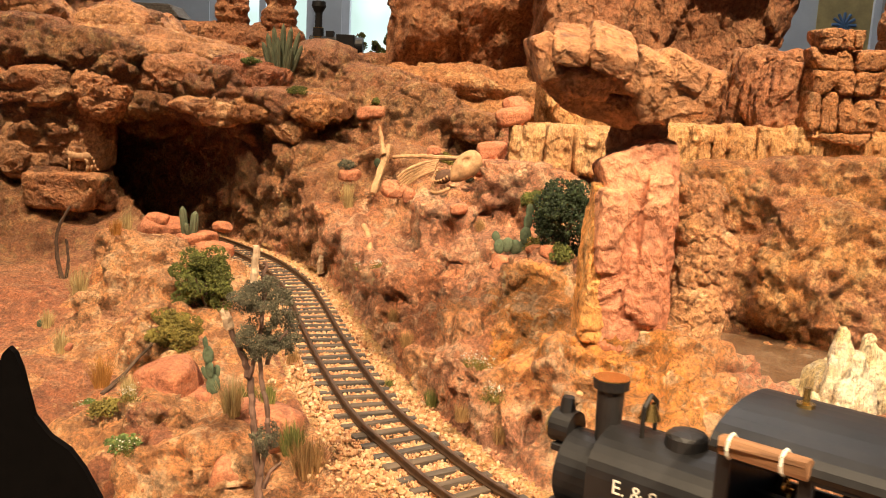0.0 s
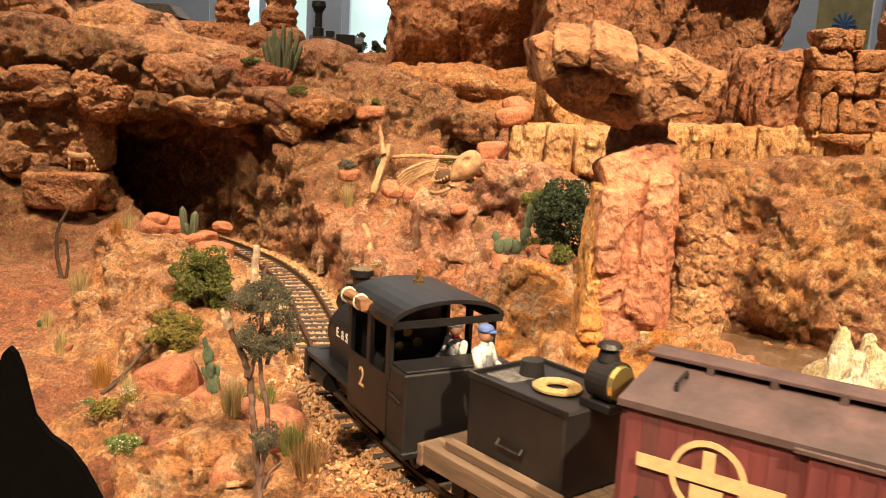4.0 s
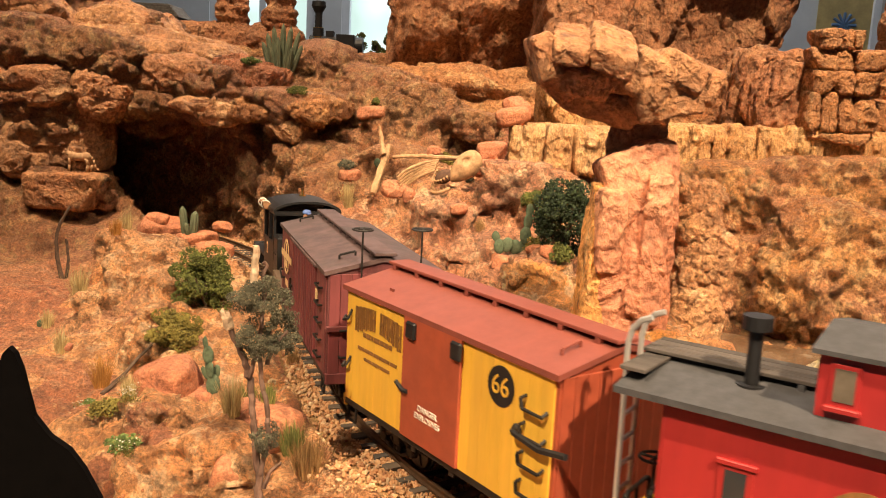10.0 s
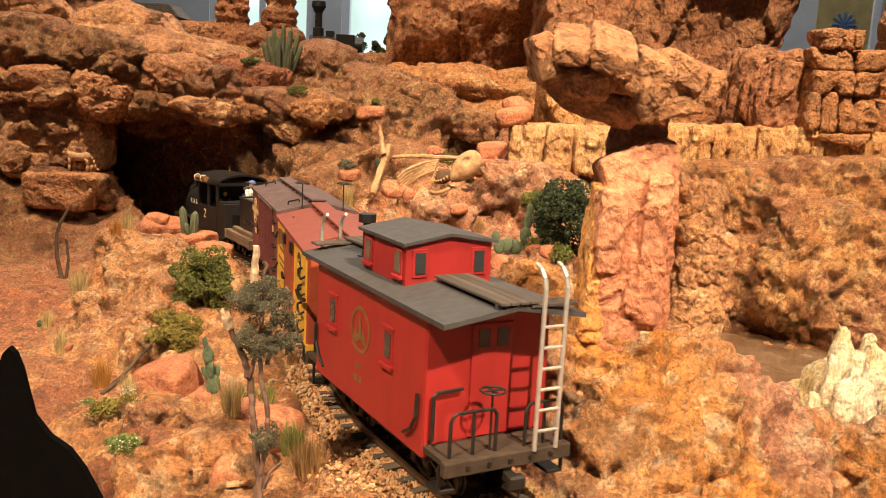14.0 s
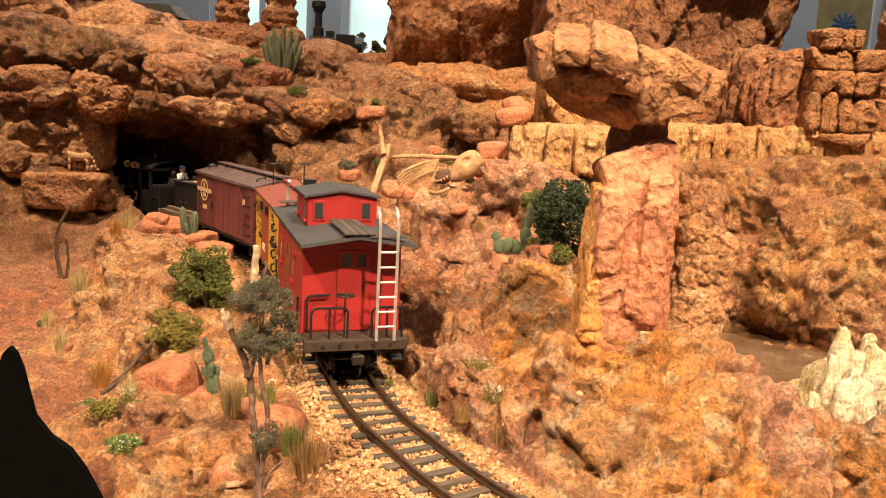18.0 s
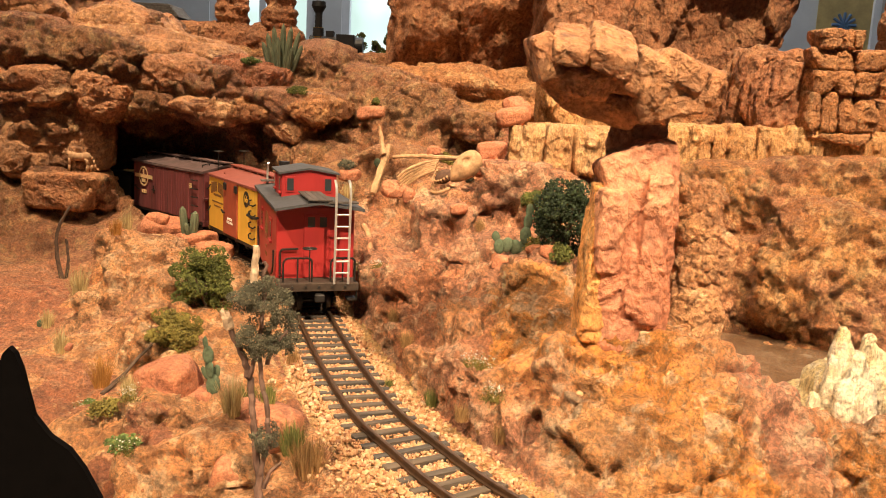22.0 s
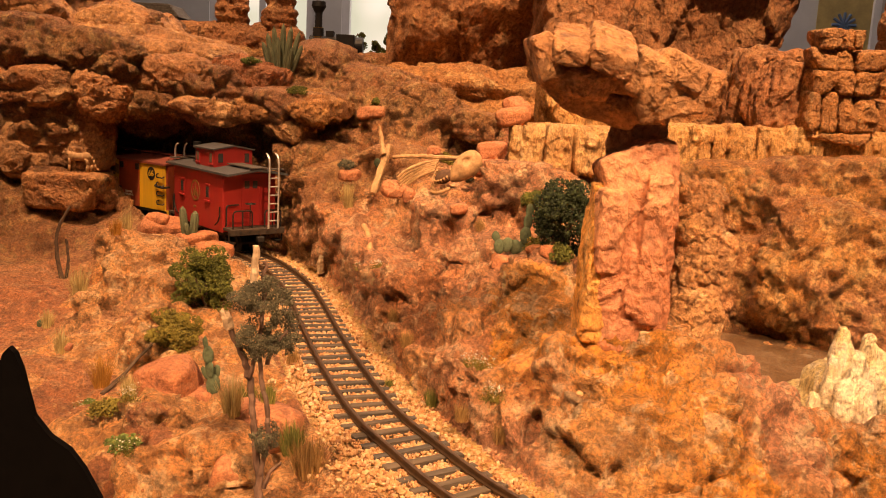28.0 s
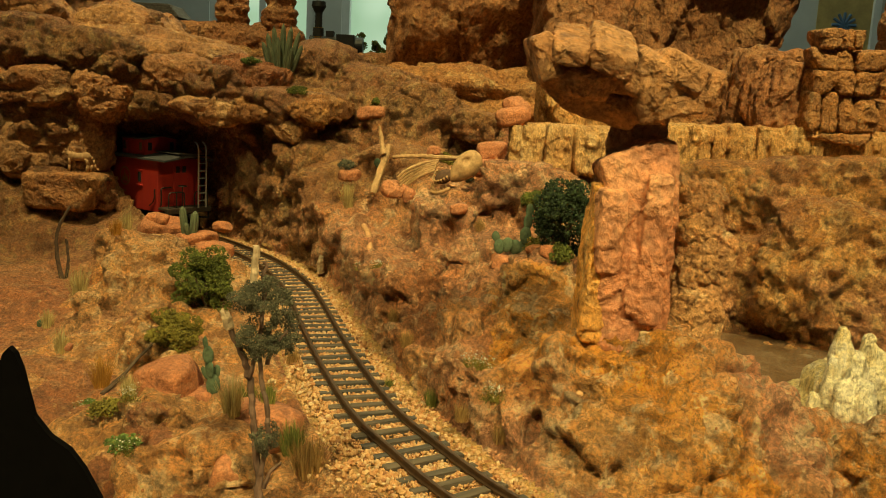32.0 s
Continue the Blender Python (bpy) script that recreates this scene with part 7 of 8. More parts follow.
def ribbed_stem(length, r, seed):
    bm = bmesh.new()
    rings, ribs = [], 9
    for i in range(10):
        t = i / 9
        rr = r * (0.75 + 0.35 * math.sin(math.pi * min(1, t * 0.85 + 0.1))) * (math.sqrt(max(0.02, 1 - ((t - 0.8) / 0.2) ** 2)) if t > 0.8 else 1)
        rings.append([bm.verts.new((rr * (1 + 0.16 * (k % 2)) * math.cos(math.pi * k / ribs), rr * (1 + 0.16 * (k % 2)) * math.sin(math.pi * k / ribs), t * length)) for k in range(2 * ribs)])
    for a, b in zip(rings[:-1], rings[1:]):
        for k in range(2 * ribs):
            bm.faces.new((a[k], a[(k + 1) % (2 * ribs)], b[(k + 1) % (2 * ribs)], b[k]))
    bm.faces.new(rings[-1])
    bm.faces.new(rings[0][::-1])
    return bm


def column_cactus(x, y, stems, label, seed, top=400):
    """stems: (offset x, offset y, length, radius, lean degrees, towards degrees)."""
    ob = tagged(new("column_cactus"), label, "cactus", "cacti")
    ob.matrix_world = Matrix.Translation(vec(x, y, drop(x, y, top) - 1.0))
    for k, (dx, dy, length, r, lean, to) in enumerate(stems):
        s = put("stem", ribbed_stem(length, r, seed + k), CACTUS_PALE, ob)
        s.matrix_basis = Matrix.Translation(vec(dx, dy, 0)) @ Matrix.Rotation(radians(to), 4, "Z") @ Matrix.Rotation(radians(lean), 4, "Y")
    return ob


# left of the line
bush(-131, 470, 41, 40, LEAF_GREEN, "dense round green foam bush beside the track", 1, 12000, 0.7, sink=6)
bush(-127, 408, 36, 20, LEAF_OLIVE, "low yellow-green foam bush on the bank", 2, 7000, 0.62, sink=4)
bush(-126, 314, 14, 8, LEAF_OLIVE, "small flat mossy green cushion on the red earth", 3, 900, 0.7, False)
bush(-102, 268, 12, 7, LEAF_FRESH, "small pale green cushion on the slope", 4, 700, 0.6, False)
bush(-158, 376, 8, 4, LEAF_FRESH, "tiny green cushion on the red earth", 5, 300, 0.6, False)
# right of the line
bush(57, 424, 38, 50, LEAF_DARK, "dense dark green juniper against the pillar", 6, 9000, 0.75, sink=10)
bush(57, 412, 12, 11, LEAF_GREEN, "small bright green shrub below the juniper", 7, 900, 0.7, False)
bush(47, 436, 12, 12, LEAF_OLIVE, "small olive shrub below the juniper", 17, 800, 0.7, False)
bush(53, 502, 21, 13, LEAF_GREEN, "flat spreading green shrub below the sandstone band", 8, 1600, 0.8, False)
bush(0, 633, 13, 10, LEAF_OLIVE, "small round olive shrub among the rocks", 9, 700, 0.8, False)
bush(-60, 700, 9, 7, LEAF_GREEN, "tiny green shrub on the slope", 10, 400, 0.8, False)
bush(-116, 668, 17, 8, LEAF_GREEN, "flat green shrub on the overhanging ledge", 11, 700, 0.8, False)
bush(-164, 716, 17, 8, LEAF_FRESH, "pale green spiky plant on the ledge", 12, 700, 0.8, False)
bush(16, 600, 10, 8, LEAF_GREY, "small grey dry shrub among the rocks", 13, 400, 0.7, False)
bush(-70, 605, 14, 9, LEAF_GREY, "small grey-green shrub on the slope", 14, 500, 0.7, False)

for args in ((-68, 598, 24, 8, 90, STRAW, "tall pale straw grass tuft on the slope", 1), (-213, 497, 24, 9, 80, STRAW, "tall pale straw grass tuft", 2), (-222, 474, 12, 8, 60, STRAW, "short straw grass tuft", 3),
             (-157, 388, 18, 10, 80, STRAW_ORANGE, "orange dry grass tuft", 4), (-211, 548, 12, 9, 70, STRAW_ORANGE, "orange dry grass tuft", 5), (-71, 288, 15, 8, 110, STRAW, "pale straw grass tuft beside the tree", 6),
             (-117, 315, 10, 7, 60, STRAW, "short straw grass tuft", 7), (-14, 374, 9, 7, 70, STRAW_BROWN, "brown dry grass tuft beside the ballast", 8), (-1, 334, 9, 7, 70, GRASS, "green grass tuft beside the ballast", 9),
             (-22, 400, 8, 6, 60, STRAW_BROWN, "brown dry grass tuft beside the ballast", 10), (-42, 277, 15, 14, 170, STRAW_BROWN, "wide brown dry grass tuft beside the ballast", 11), (-49, 284, 13, 9, 120, GRASS, "green grass tuft beside the ballast", 12),
             (-61, 300, 8, 8, 80, GRASS, "green grass tuft on the bank", 13), (-208, 560, 16, 7, 60, STRAW, "pale straw grass tuft near the tunnel", 14), (-226, 590, 14, 8, 60, GRASS, "green grass tuft near the tunnel", 15),
             (-190, 640, 11, 8, 70, STRAW, "pale straw grass tuft at the tunnel mouth", 16), (-230, 640, 13, 8, 70, GRASS, "green grass tuft at the tunnel mouth", 17), (-190, 420, 14, 9, 60, STRAW, "pale straw grass tuft on the red earth", 18),
             (10, 300, 7, 7, 60, STRAW_BROWN, "brown dry grass tuft beside the ballast", 19), (24, 292, 8, 8, 60, STRAW_BROWN, "brown dry grass tuft beside the ballast", 20), (-66, 380, 8, 8, 70, STRAW_BROWN, "brown dry grass tuft on the bank", 21),
             (-20, 352, 5, 5, 40, GRASS, "green weeds between the rails", 22), (-75, 330, 9, 8, 80, GRASS, "green grass tuft on the bank", 23), (20, 480, 8, 7, 50, STRAW_BROWN, "brown dry grass tuft on the slope", 24), (-95, 415, 7, 8, 60, STRAW_BROWN, "brown dry grass tuft on the bank", 25)):
    tuft(*args)
for args in ((15, 328, 15, 6, 1, 90), (21, 299, 9, 6, 2, 60), (-47, 492, 9, 5, 3, 40), (-34, 448, 8, 5, 4, 40), (9, 540, 8, 8, 5, 30), (-115, 310, 9, 6, 6, 40), (-100, 264, 8, 6, 7, 20), (-160, 372, 7, 4, 8, 20), (-140, 415, 9, 6, 9, 30)):
    flowers(*args)

prickly_pear(38, 440, 25, 1, [(-9, 0, 6, 8, -10), (-5, 1, 6, 8, 8), (-1, 0, 6.5, 8, 4), (4, 6, 6, 9, 0), (5, 13, 5, 9, 4), (5.5, 20, 4, 7, 4), (-11, 6, 4.5, 6, -20), (3, 0, 6, 8, 10)])
prickly_pear(-91, 338, 22, 2, [(0, 0, 6, 9, 4), (-1.5, 7, 5, 8, -6), (1, 6, 4, 7, 20), (-2, 13, 4.4, 8, -4), (-3.5, 6, 3, 6, -30), (-3, 19, 2.6, 6, -6)], "green prickly pear cactus leaning beside a flat rock")
prickly_pear(-49, 622, 14, 3, [(0, 0, 6, 8, 0), (-1, 6, 5, 7, -10), (3, 4, 4, 6, 20)])
prickly_pear(-228, 478, 8, 4, [(0, 0, 4, 5, 0), (2.5, 1, 3, 4, 20)], "tiny prickly pear on the red earth")
column_cactus(-181, 606, [(-3, 0, 20, 2.2, -5, 0), (3, 0, 17, 2.4, 5, 0), (0, -2, 9, 1.6, -12, 40)], "two-stemmed grey-green column cactus on a flat rock", 5)
column_cactus(-147, 757, [(-6, 0, 32, 2.0, -11, 0), (-3, -2, 37, 2.0, -5, 0), (1, 0, 40, 2.1, 1, 0), (4, -1, 38, 2.1, 7, 0), (7, 0, 35, 1.9, 14, 0), (-9, 1, 25, 1.8, -17, 0), (10, -2, 24, 1.8, 20, 0), (-1, -4, 28, 1.8, -3, 60), (4, -4, 29, 1.8, 10, -30), (7, -4, 20, 1.7, 12, -40), (-5, -4, 21, 1.7, -10, 30)], "large clump of many-stemmed grey-green organ cactus", 6)


# ---- the twisted pine in front ----
def limb(points, radii, seed, seg=9):
    """A bent tapering round piece: rings square to its line."""
    rs = np.random.RandomState(seed)
    bm = bmesh.new()
    last = None
    pts = [Vector(p) for p in points]
    for i, (c, r) in enumerate(zip(pts, radii)):
        way = (pts[min(i + 1, len(pts) - 1)] - pts[max(i - 1, 0)]).normalized()
        side = way.cross(Vector((0.31, 0.9, 0.12))).normalized()
        other = way.cross(side)
        ring = [bm.verts.new(c + (side * math.cos(2 * math.pi * k / seg) + other * math.sin(2 * math.pi * k / seg)) * r * rs.uniform(0.84, 1.14)) for k in range(seg)]
        if last:
            for k in range(seg):
                bm.faces.new((last[k], last[(k + 1) % seg], ring[(k + 1) % seg], ring[k]))
        else:
            bm.faces.new(ring[::-1])
        last = ring
    bm.faces.new(last)
    return bm


def smooth_line(points, radii, n=18, wob=0.25, seed=0):
    rs = np.random.RandomState(seed)
    p = spline([tuple(q) for q in points], 6)
    t = np.linspace(0, 1, len(p))
    r = np.interp(t, np.linspace(0, 1, len(radii)), radii)
    return p + rs.normal(0, wob, p.shape), r


def pine():
    ob = tagged(new("twisted_pine"), "twisted weathered pine with sparse grey-green needle clumps", "tree")
    x0, y0 = -54, 254
    z0 = drop(x0, y0) - 2
    ob.matrix_world = Matrix.Translation(vec(x0, y0, z0))
    p, r = smooth_line([(0.5, 0, -6), (0, 0, 8), (-1, 0, 20), (-2.6, 1, 32), (-4.0, 1, 44), (-7.5, 1, 52), (-11.0, 1, 60)], [1.5, 1.25, 1.05, 1.0, 1.05, 0.9, 0.8], seed=1)
    put("trunk", limb(p, r, 1), BARK, ob, "peeling grey and pink bark")
    p, r = smooth_line([(0, 0, 10), (3, -1, 22), (2.2, -1, 34), (0, 0, 44), (-0.4, 1, 56), (0.5, 1, 66), (0.6, 1, 78)], [0.85, 0.85, 0.8, 0.75, 0.65, 0.6, 0.7], seed=2)
    put("limb", limb(p, r, 2), BARK, ob)
    p, r = smooth_line([(-2.4, -1, 68), (-2.0, -1, 75), (-1.4, -1, 83)], [1.1, 1.2, 1.0], seed=3, wob=0.08)
    put("broken_top", limb(p, r, 3), PALE_WOOD, ob, "pale broken stem end")
    p, r = smooth_line([(-9.6, 1, 57), (-10.8, 1, 60), (-11.6, 1, 62)], [1.5, 1.5, 1.2], seed=4, wob=0.08)
    put("broken_top", limb(p, r, 4), PALE_WOOD, ob, "pale broken stem end")
    for k, pts in enumerate(([(2, 0, 46), (4, 0, 52), (8, 1, 57)], [(-3, 0, 42), (-1, 0, 50), (4, 0, 54)], [(1.5, 0, 6), (4, -1, 12), (7, -1, 15)], [(2.5, -1, 24), (3.5, -1, 22), (4, -1, 20)])):
        p, r = smooth_line(pts, [0.8, 0.6, 0.4], seed=5 + k, wob=0.1)
        put("branch", limb(p, r, 5 + k, 6), BARK, ob)
    for k, (cx, cy, cz, w, h, n) in enumerate(((-1.5, 1, 60, 17, 12, 2400), (6.5, 1, 56, 9, 13, 900), (-1, 0, 47, 14, 12, 1500), (4.5, 0, 47, 9, 9, 700), (8.5, 1, 49, 7, 9, 500), (2.5, -1, 17, 9, 10, 800), (-6, 1, 50, 6, 6, 300))):
        pts = crown_points(w * 1.25, h * 1.2, 40 + k, n * 3, 22, 0.5) + (cx, cy, cz)
        bits("needle_clump", pts, np.random.RandomState(k).uniform(0.14, 0.36, len(pts)), LEAF_GREY, ob, 60 + k)
    return ob


pine()


# ---- dead wood ----
def stick(name, points, radii, material, label, seed, category="branch"):
    p, r = smooth_line(points, radii, seed=seed, wob=0.12)
    ob = put(name, limb(p, r, seed, 7), material)
    return tagged(ob, label, category, "dead wood")


stick("dead_branch", [(-154, 380, -24), (-149, 392, -19), (-144, 402, -12), (-138, 412, -6)], [1.3, 1.0, 0.8, 0.6], DEAD_WOOD, "dark dead branch lying on the red earth", 1)
g = drop(-254, 563)
stick("dead_shrub", [(-253, 563, g - 2), (-256, 563, g + 16), (-255, 563, g + 32), (-247, 564, g + 48)], [1.6, 1.3, 1.1, 0.8], DEAD_WOOD, "bare dark dead shrub standing on the slope", 2)
stick("dead_shrub", [(-251, 564, g - 2), (-249, 564, g + 12), (-250, 564, g + 26)], [1.2, 1.0, 0.7], DEAD_WOOD, "bare dark dead shrub standing on the slope", 3)
stick("root", [(-50, 532, 38), (-46, 515, 36), (-42, 496, 28), (-38, 476, 14)], [1.8, 2.2, 2.0, 1.2], ROOT, "tan weathered root lying down the rock face", 4, "root")
stick("stump", [(-82, 574, -2), (-82, 573, 5), (-81.5, 573, 10)], [2.6, 2.4, 1.8], PALE_WOOD, "pale broken stump beside the ballast", 5, "stump")
stick("log", [(-50, 590, 52), (-46, 604, 68), (-42, 616, 84)], [2.2, 2.6, 2.2], BONE, "pale bone-like log leaning on the slope", 6, "log")
stick("log", [(-45, 607, 78), (-47, 612, 88), (-49, 614, 97)], [2.2, 1.6, 0.7], BONE, "pale bone-like log leaning on the slope", 7, "log")
stick("twig", [(8, 388, 4), (10, 384, 8), (14, 380, 2)], [0.5, 0.4, 0.3], DEAD_WOOD, "thin dry twig beside the ballast", 8)


# ---- fossil skeleton ----
def skeleton():
    ob = tagged(new("fossil_skeleton"), "half-buried dinosaur skeleton with ribs and toothed skull", "skeleton")
    x0, y0 = 2, 566
    z0 = max(drop(x0, y0), 60)
    ob.matrix_world = Matrix.Translation(vec(x0, y0, z0))
    for k in range(6):
        a = k / 5
        pts = [(-8 - 2 * a, 8 - 3 * k * 0.4, 15 - 1.2 * k), (-18 - a * 3, 4, 13 - 1.9 * k), (-28 - a * 2, 0, 8.5 - 2.4 * k), (-34 + 3 * a, -4, 3.5 - 2.6 * k + 4 * a)]
        p, r = smooth_line(pts, [1.0, 1.1, 1.0, 0.6], seed=20 + k, wob=0.06)
        put("rib", limb(p, r, 20 + k, 7), BONE, ob)
    p, r = smooth_line([(-38, 6, 16), (-22, 9, 17), (-8, 9, 17), (14, 8, 17), (26, 8, 14)], [1.2, 1.5, 1.7, 1.6, 1.0], seed=30, wob=0.12)
    put("spine", limb(p, r, 30, 8), BONE, ob)
    # skull: domed cranium and long snout with an open toothed jaw, mouth towards the track
    bm = ball((0, 0, 0), (13, 7, 9), None, 0, 4)
    for q in bm.verts:
        t = (q.co.x + 13) / 26
        q.co.z = q.co.z * (0.62 + 0.5 * t) - (1 - t) * 1.5
        q.co.y *= 0.72 + 0.35 * t
        if (q.co - Vector((2.5, -6.5, 4.0))).length < 2.8:
            q.co.y += 2.2
        if (q.co - Vector((-7, -5.0, 2.0))).length < 1.6:
            q.co.y += 1.0
    skull = put("skull", bm, BONE, ob, smooth=True)
    skull.matrix_basis = pose(9 * MM, -8 * MM, 13 * MM, 0, -38, 14)
    # solid dark lump stands in for the shade inside the open jaw
    hollow = put("mouth_hollow", ball((0, 0, 0), (6.5, 4.6, 4.4), None, 0, 3), MOUTH_SHADE, ob)
    hollow.matrix_basis = pose(-3.5 * MM, -9 * MM, 6.0 * MM, 0, -30, 14)
    jaw = put("jaw", limb_flat([(-9.5 * math.sin(math.pi * k / 14), -6.2 * math.cos(math.pi * k / 14), 0) for k in range(15)]), BONE, ob)
    jaw.matrix_basis = pose(-3 * MM, -11 * MM, 1.0 * MM, 18, -30, 24)
    for z, lean, tip, x, y in ((2.0, -30, 2.8, -3, -11), (9.5, -38, -2.8, -3.5, -10)):
        bm = bmesh.new()
        for k in range(11):
            a0 = math.pi * (0.08 + 0.84 * k / 10)
            rod((-9.2 * math.sin(a0), -6.0 * math.cos(a0), 0), (-9.0 * math.sin(a0), -5.8 * math.cos(a0), tip), 0.85, 0.1, 6, bm)
        t = put("teeth", bm, BONE, ob)
        t.matrix_basis = pose(x * MM, y * MM, z * MM, 18, lean, 24)
    return ob


def limb_flat(points):
    return wire(points, 1.25, 7)


skeleton()


# ---- cougar on its ledge ----
def cougar():
    """A little painted animal figure, in one mesh."""
    bm = ball((0, 0, 12.0), (9, 2.9, 3.4), None, 0, 3)
    ball((-6, 0, 12.2), (4.2, 3.0, 4.0), bm, 0, 2)
    ball((6, 0, 12.4), (4.2, 2.9, 3.9), bm, 0, 2)
    ball((-11.2, -0.4, 15.2), (2.9, 2.2, 2.3), bm, 0, 2)
    ball((-13.4, -0.6, 14.5), (1.5, 1.3, 1.1), bm, 0, 2)
    rod((-6.5, 0, 13), (-10.8, -0.3, 15), 2.6, 2.0, 10, bm)
    for s in (-1, 1):
        rod((-11.0, s * 1.5 - 0.4, 16.6), (-10.8, s * 1.9 - 0.4, 18.4), 0.9, 0.3, 6, bm)
        wire([(-7 + s * 0.9, s * 1.6, 11), (-6.6 + s * 1.4, s * 1.7, 5.5), (-6.8 + s * 1.5, s * 1.7, 0.6)], 1.25, 8, bm)
        wire([(7.2 + s * 0.8, s * 1.6, 11), (9 + s * 0.6, s * 1.7, 6), (7.6 + s * 0.8, s * 1.7, 0.6)], 1.35, 8, bm)
        ball((-7.4 + s * 1.5, s * 1.7, 0.7), (1.7, 1.2, 0.8), bm, 0, 1)
        ball((7.0 + s * 0.8, s * 1.7, 0.7), (1.8, 1.2, 0.8), bm, 0, 1)
    wire([(9.6, 0, 13.4), (12, 0, 10.5), (13, 0, 6.5), (14.6, 0, 3.2), (17, 0, 2.4)], 0.8, 7, bm)
    fur = plain_material("tawny_fur_paint", (0.50, 0.29, 0.15), 0.8, grain=0.15, scale=300, relief=0.2)
    ob = put("cougar_figurine", bm, fur, smooth=True)
    x, y = -297, 698
    ob.matrix_world = Matrix.Translation(vec(x, y, drop(x, y, 60) - 0.2)) @ Matrix.Rotation(radians(-8), 4, "Z")
    return tagged(ob, "tawny cougar figurine standing on a rock ledge", "cougar figurine")


cougar()


# ---- pool in the canyon ----
def pool():
    m, t, b = nodes_of("brown_pool_water", 0.12)
    co = t.nodes.new("ShaderNodeTexCoord").outputs["Object"]
    n1 = noise_node(t, co, 40, 4, 0.6)
    t.links.new(ramp(t, n1, [(0.35, (0.10, 0.055, 0.03)), (0.6, (0.17, 0.11, 0.07)), (0.75, (0.33, 0.29, 0.24))]), b.inputs["Base Color"])
    bump(t, b, [(noise_node(t, co, 160, 2, 0.5), 0.25, 0.001)])
    bm = bmesh.new()
    vs = []
    for k in range(48):
        a = 2 * math.pi * k / 48
        r = 1 + 0.12 * math.sin(3 * a) + 0.07 * math.sin(7 * a + 1)
        vs.append((185 + 75 * r * math.cos(a), 462 + 80 * r * math.sin(a)))
    ob = put("water", prism(vs, -21.5, -18.5, 2, bm), m)
    return tagged(ob, "still brown pool water in the canyon", "water", kind="structure")


pool()


# ---- black profile board at the layout's front ----
def profile_board():
    edge = [(-84, -60)] + [(-79.1, 66.0), (-78.2, 68.6), (-77.1, 69.8), (-76.1, 68.9), (-75.0, 66.0), (-74.1, 61.8), (-73.0, 57.0), (-70.2, 53.3), (-66.6, 50.8), (-64.1, 47.3), (-61.1, 41.4)] + [(-57, 12), (-56, -60)]
    bm = prism(edge, 149.2, 150.8, 1)
    return tagged(put("profile_board", bm, DARK), "matt black cut-out board at the layout edge", "board")


profile_board()


# ---- behind the mountain: shelf, second engine, house, rock towers, trees ----
SHELF = plain_material("dark_shelf_wood", (0.10, 0.07, 0.05), 0.8, grain=0.2, scale=60)
slab_box("back_shelf", (-600, 1000, 120), (500, 1500, 164), SHELF, "plain wooden shelf behind the mountain", "shelf", "")


def second_engine():
    eng = tagged(new("steam_locomotive"), "black tall-stacked steam locomotive parked on the shelf", "locomotive")
    eng.matrix_world = Matrix.Translation(vec(-172, 1100, 164)) @ Matrix.Rotation(radians(-90), 4, "Z")
    bm = rod((0, 4, 24), (0, 4, 52), 4.6, None, 20)
    rod((0, 4, 52), (0, 4, 60), 4.6, 9, 20, bm)
    rod((0, 4, 60), (0, 4, 66), 9, 8, 20, bm)
    put("smokestack", bm, BLACK, eng, "tall black stack with a flared cap")
    for z in (22, 33):
        put("brass_band", rod((0, 4, z), (0, 4, z + 1.6), 8.0 if z < 30 else 6.4, None, 22), BRASS, eng)
    put("stack_base", rod((0, 4, 14), (0, 4, 34), 7.4, 6.6, 22), BLACK, eng)
    put("boiler", rod((0, -6, 14), (0, 60, 14), 11, None, 24), BLACK, eng)
    put("headlight", box((-6, 14, 20), (6, 24, 31), 0.6), BLACK, eng)
    put("cab", box((-14, 28, 3), (14, 50, 27), 0.6), BLACK, eng)
    for v in (4, 22, 42):
        wheelset(eng, (0, v, 6), 8.2, 6)
    return eng


second_engine()


def shingle_house():
    h = tagged(new("house"), "small weathered grey house with shingle roofs", "house")
    h.matrix_world = Matrix.Translation(vec(-392, 1200, 164))
    wood = plain_material("grey_shingle_wood", (0.20, 0.18, 0.16), 0.9, grain=0.3, scale=300, relief=0.5)
    put("wall", box((-40, -26, 0), (26, 26, 34), 0.4), wood, h)
    for z, w in ((26, 36), (44, 30)):
        roof = put("roof", prism([(-46, z), (w, z), (w - 14, z + 16), (-46, z + 16)], -34, 30, 1), wood, h, "layered grey shingle roof")
        for k in range(5):
            put("shingle_course", box((-46, -34.6 + 0.0, z + 0.5 + k * 3.1), (w - k * 2.7, -33.6 + 0.4 * k, z + 2.6 + k * 3.1), 0.2), wood, roof)
    put("wall", box((-40, -20, 34), (16, 20, 50), 0.4), wood, h)
    return h


shingle_house()
for x, y, w, hgt, sd in ((-252, 1010, 34, 100, 61), (-198, 1010, 32, 100, 62)):
    rock("rock_tower", (x, y, 158), (w * 1.0, 32, hgt), ROCK_CLIFF, "slender orange rock tower behind the mountain", sd, (0, 0, 6), 34, 0.5, 6, 0.85, 0.12, 0.04, strata=0.10, category="rock tower", group="rock towers")
    rock("boulder", (x - 4, y, 150), (w * 2.1, 44, 44), ROCK_CLIFF, "rounded rock at a tower's foot", sd + 10, (0, 0, 6), 30, 0.1, 6, 0.85, 0.12, 0.04, category="boulder")
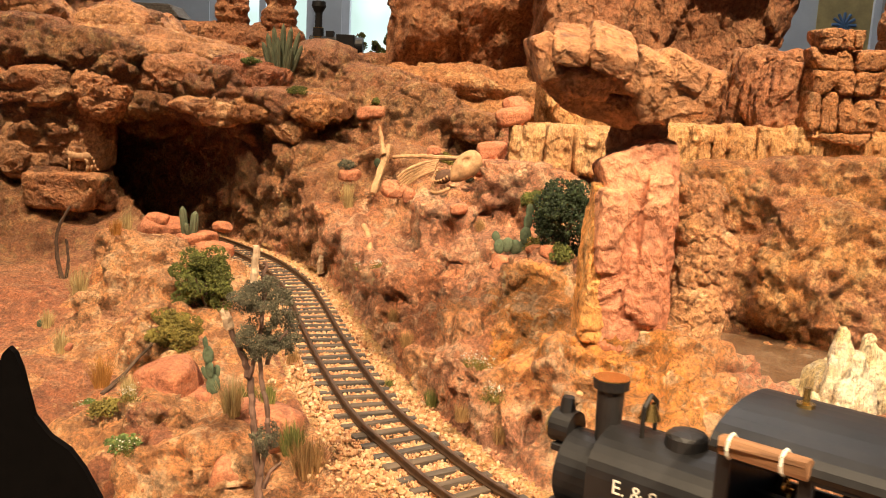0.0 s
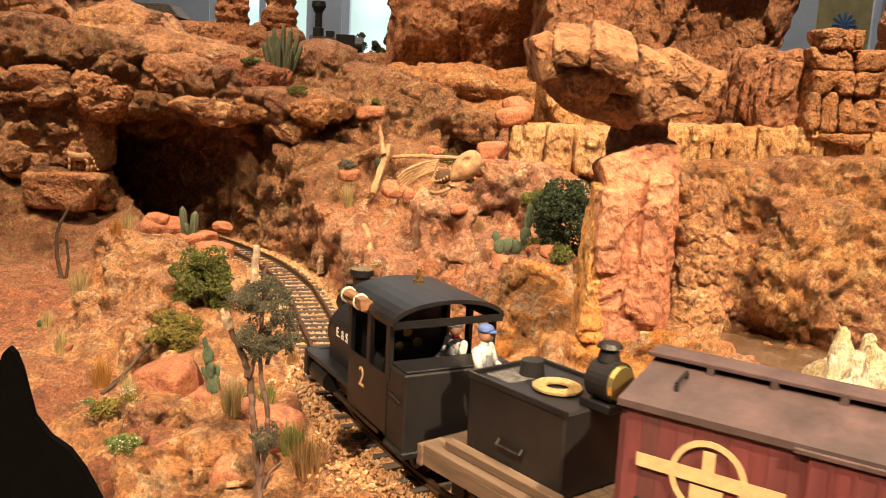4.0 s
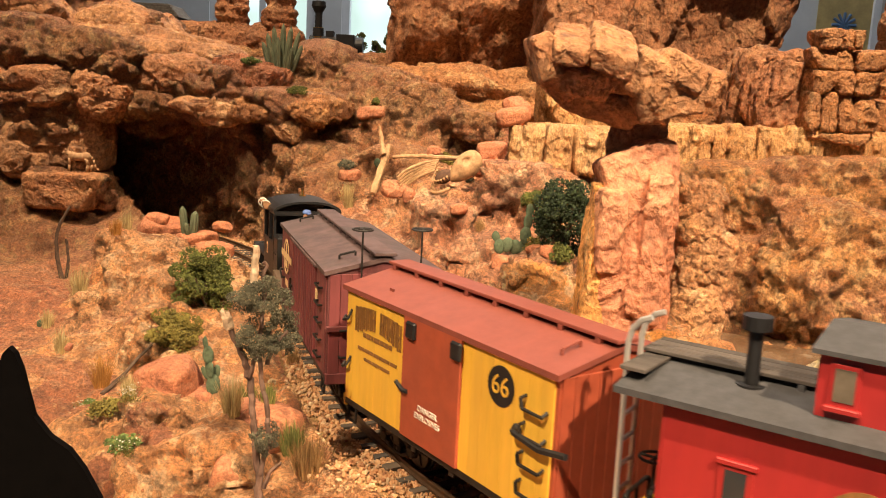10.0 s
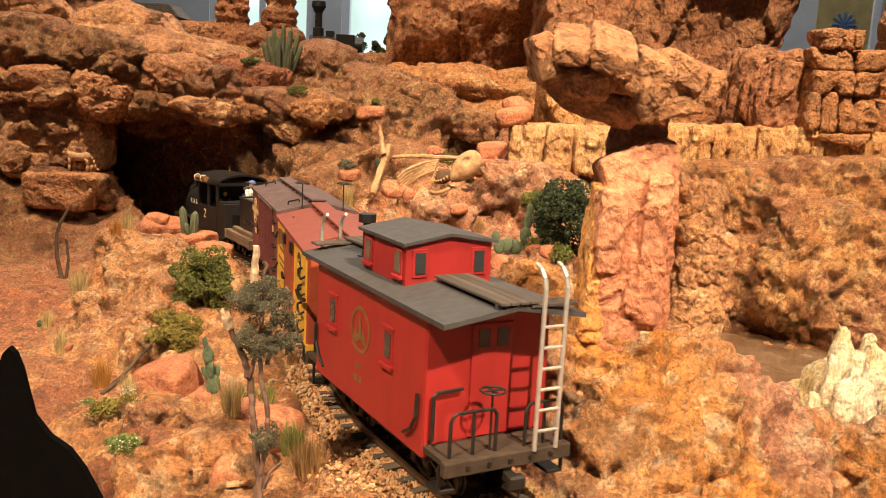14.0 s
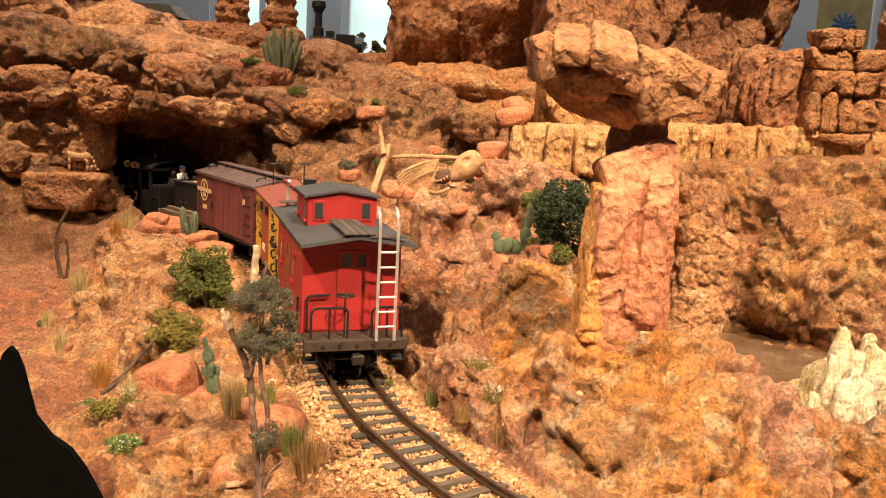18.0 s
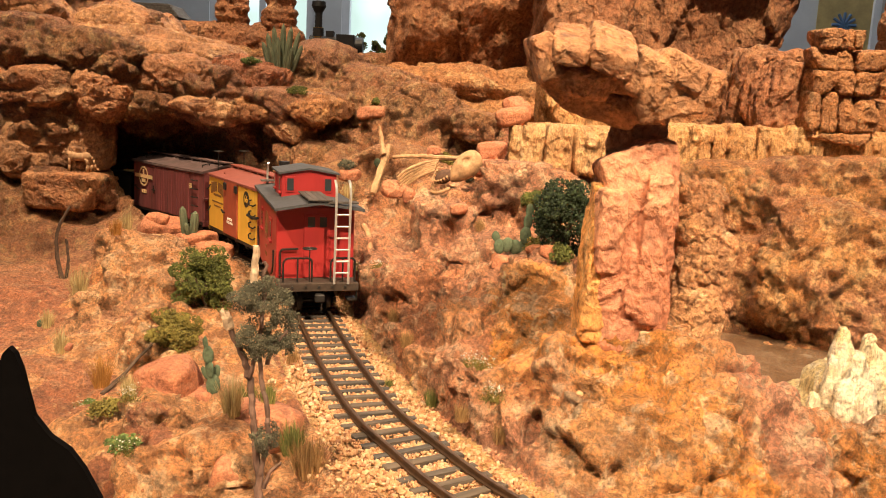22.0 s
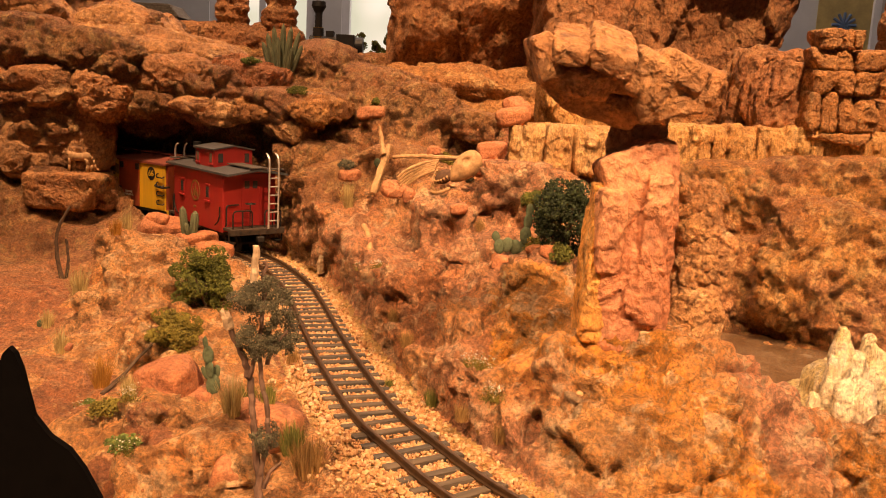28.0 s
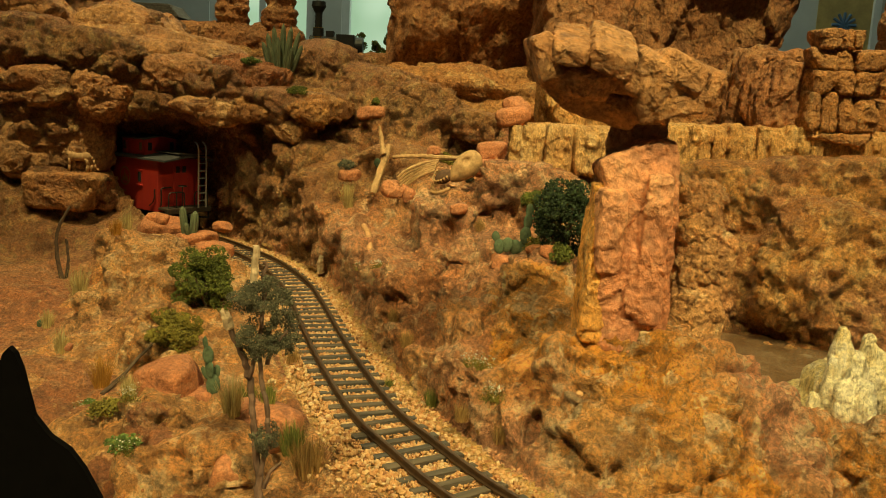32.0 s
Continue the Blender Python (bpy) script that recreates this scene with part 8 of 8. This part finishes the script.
rock("boulder", (-300, 1020, 155), (60, 40, 38), ROCK_CLIFF, "flat layered rock behind the mountain", 75, (0, 0, 0), 26, 0.6, 5, 0.85, 0.1, 0.03, strata=0.1, category="boulder")


def shelf_tree(x, y, w, h, seed, label):
    ob = tagged(new("tree"), label, "tree")
    ob.matrix_world = Matrix.Translation(vec(x, y, 164))
    p, r = smooth_line([(0, 0, 0), (1, 0, h * 0.3), (-1, 0, h * 0.6), (2, 0, h * 0.85)], [1.8, 1.4, 1.0, 0.5], seed=seed)
    put("trunk", limb(p, r, seed, 7), BARK, ob)
    pts = crown_points(w, h, seed, 1800, 12)
    bits("crown", pts, np.random.RandomState(seed).uniform(0.8, 1.6, len(pts)), LEAF_GREEN, ob, seed)
    return ob


shelf_tree(-122, 1110, 44, 36, 31, "round green bush-like tree on the shelf")
shelf_tree(-96, 1120, 26, 24, 32, "small green tree on the shelf")
shelf_tree(-76, 1125, 30, 40, 33, "thin green tree on the shelf")

# ---- exhibits on the far wall ----
POSTER = plain_material("yellow_poster_print", (0.45, 0.36, 0.16), 0.6, grain=0.15, scale=20, relief=0)
POSTER_BLUE = plain_material("blue_poster_print", (0.10, 0.19, 0.36), 0.6, grain=0.15, scale=20, relief=0)
p = tagged(new("poster"), "yellow poster with a blue star shape on the wall", "poster")
p.matrix_world = Matrix.Translation(vec(1085, 2494, 330))
put("sheet", box((-75, -2, -40), (75, 2, 160)), POSTER, p)
bm = bmesh.new()
for k in range(6):
    a = k * math.pi / 6
    rod((-34 * math.cos(a), -3, 50 - 34 * math.sin(a)), (34 * math.cos(a), -3, 50 + 34 * math.sin(a)), 4, None, 6, bm)
put("star_shape", bm, POSTER_BLUE, p)
f = tagged(new("framed_picture"), "blue picture in an orange wooden frame on the wall", "picture")
f.matrix_world = Matrix.Translation(vec(1065, 2494, 225))
put("frame", box((-62, -5, -55), (62, 5, 50), 1), WOOD, f)
put("picture", box((-52, -7, -45), (52, -4, 40)), POSTER_BLUE, f)
d = tagged(new("door_1"), "pale grey door in the far wall", "door", kind="structure")
d.matrix_world = Matrix.Translation(vec(1290, 2490, -1050))
put("panel", box((-110, -6, 0), (150, 6, 2060), 2), plain_material("pale_grey_door_paint", (0.50, 0.54, 0.58), 0.5, grain=0.03, scale=20), d)
for x in (-120, 160):
    put("jamb", box((x - 10, -10, 0), (x + 10, 8, 2080), 1), FRAME, d)

# ---- added unseen box where the line leaves the hill: keeps the bore dark, hides the train ----
BOX_BLACK = plain_material("black_tunnel_cover", (0.01, 0.01, 0.01), 0.95, grain=0.1, scale=40)
slab_box("tunnel_cover", (-1330, 770, 96), (-440, 930, 104), BOX_BLACK, "added black top that keeps the hidden line dark", "cover")
slab_box("tunnel_cover", (-1330, 760, -12), (-440, 770, 104), BOX_BLACK, "added black side that keeps the hidden line dark", "cover")
slab_box("tunnel_cover", (-1330, 930, -12), (-440, 940, 104), BOX_BLACK, "added black side that keeps the hidden line dark", "cover")
slab_box("tunnel_cover", (-1340, 760, -12), (-1330, 940, 104), BOX_BLACK, "added black end that keeps the hidden line dark", "cover")
slab_box("tunnel_cover", (-1330, 770, -12), (-440, 930, -4.2), BOX_BLACK, "added black floor that keeps the hidden line dark", "cover")
slab_box("layout_table", (-480, 96, -90), (460, 955, -68), SHELF, "wooden table under the layout", "table", "")
for x in (-440, 420):
    for y in (140, 900):
        slab_box("table_leg", (x - 20, y - 20, -1050), (x + 20, y + 20, -90), SHELF, "square wooden table leg", "table leg", "")


# ---- rubble ----
def rubble():
    rs = np.random.RandomState(21)
    pts, size = [], []
    for _ in range(2600):
        x, y = rs.uniform(-240, 150), rs.uniform(240, 640)
        off, s = track_offset(np.array([x]), np.array([y]))
        if abs(off[0]) < 27 or perlin(np.array([[x / 30, y / 30, 3.0]]))[0] < 0.02:
            continue
        pts.append((x, y, drop(x, y)))
        size.append(min(abs(rs.normal(0, 0.5)), 1.1) + 0.22)
    return scatter("rubble", pts, size, stone_material("rubble_stone", [(0, (0.42, 0.17, 0.08)), (0.6, (0.52, 0.26, 0.125)), (1, (0.60, 0.36, 0.19))]), "loose red and tan rubble on the ground", "rubble", 9)


rubble()


def motions():
    times = [k * 0.5 for k in range(65)]
    for car, middle, reach in TRAIN:
        walk(car, [(t, car_pose(run_at(t) + middle, reach)) for t in times])
    for rider, on, seat in RIDERS:
        car, middle, reach = TRAIN[on]
        walk(rider, [(t, car_pose(run_at(t) + middle, reach) @ seat) for t in times])
    ticks = [round(k * 0.2, 2) for k in range(161)]
    for ws, r, rest in AXLES:
        walk(ws, [(t, rest @ Matrix.Rotation(-(run_at(t) - RUN[0]) / r, 4, "X")) for t in ticks])


motions()
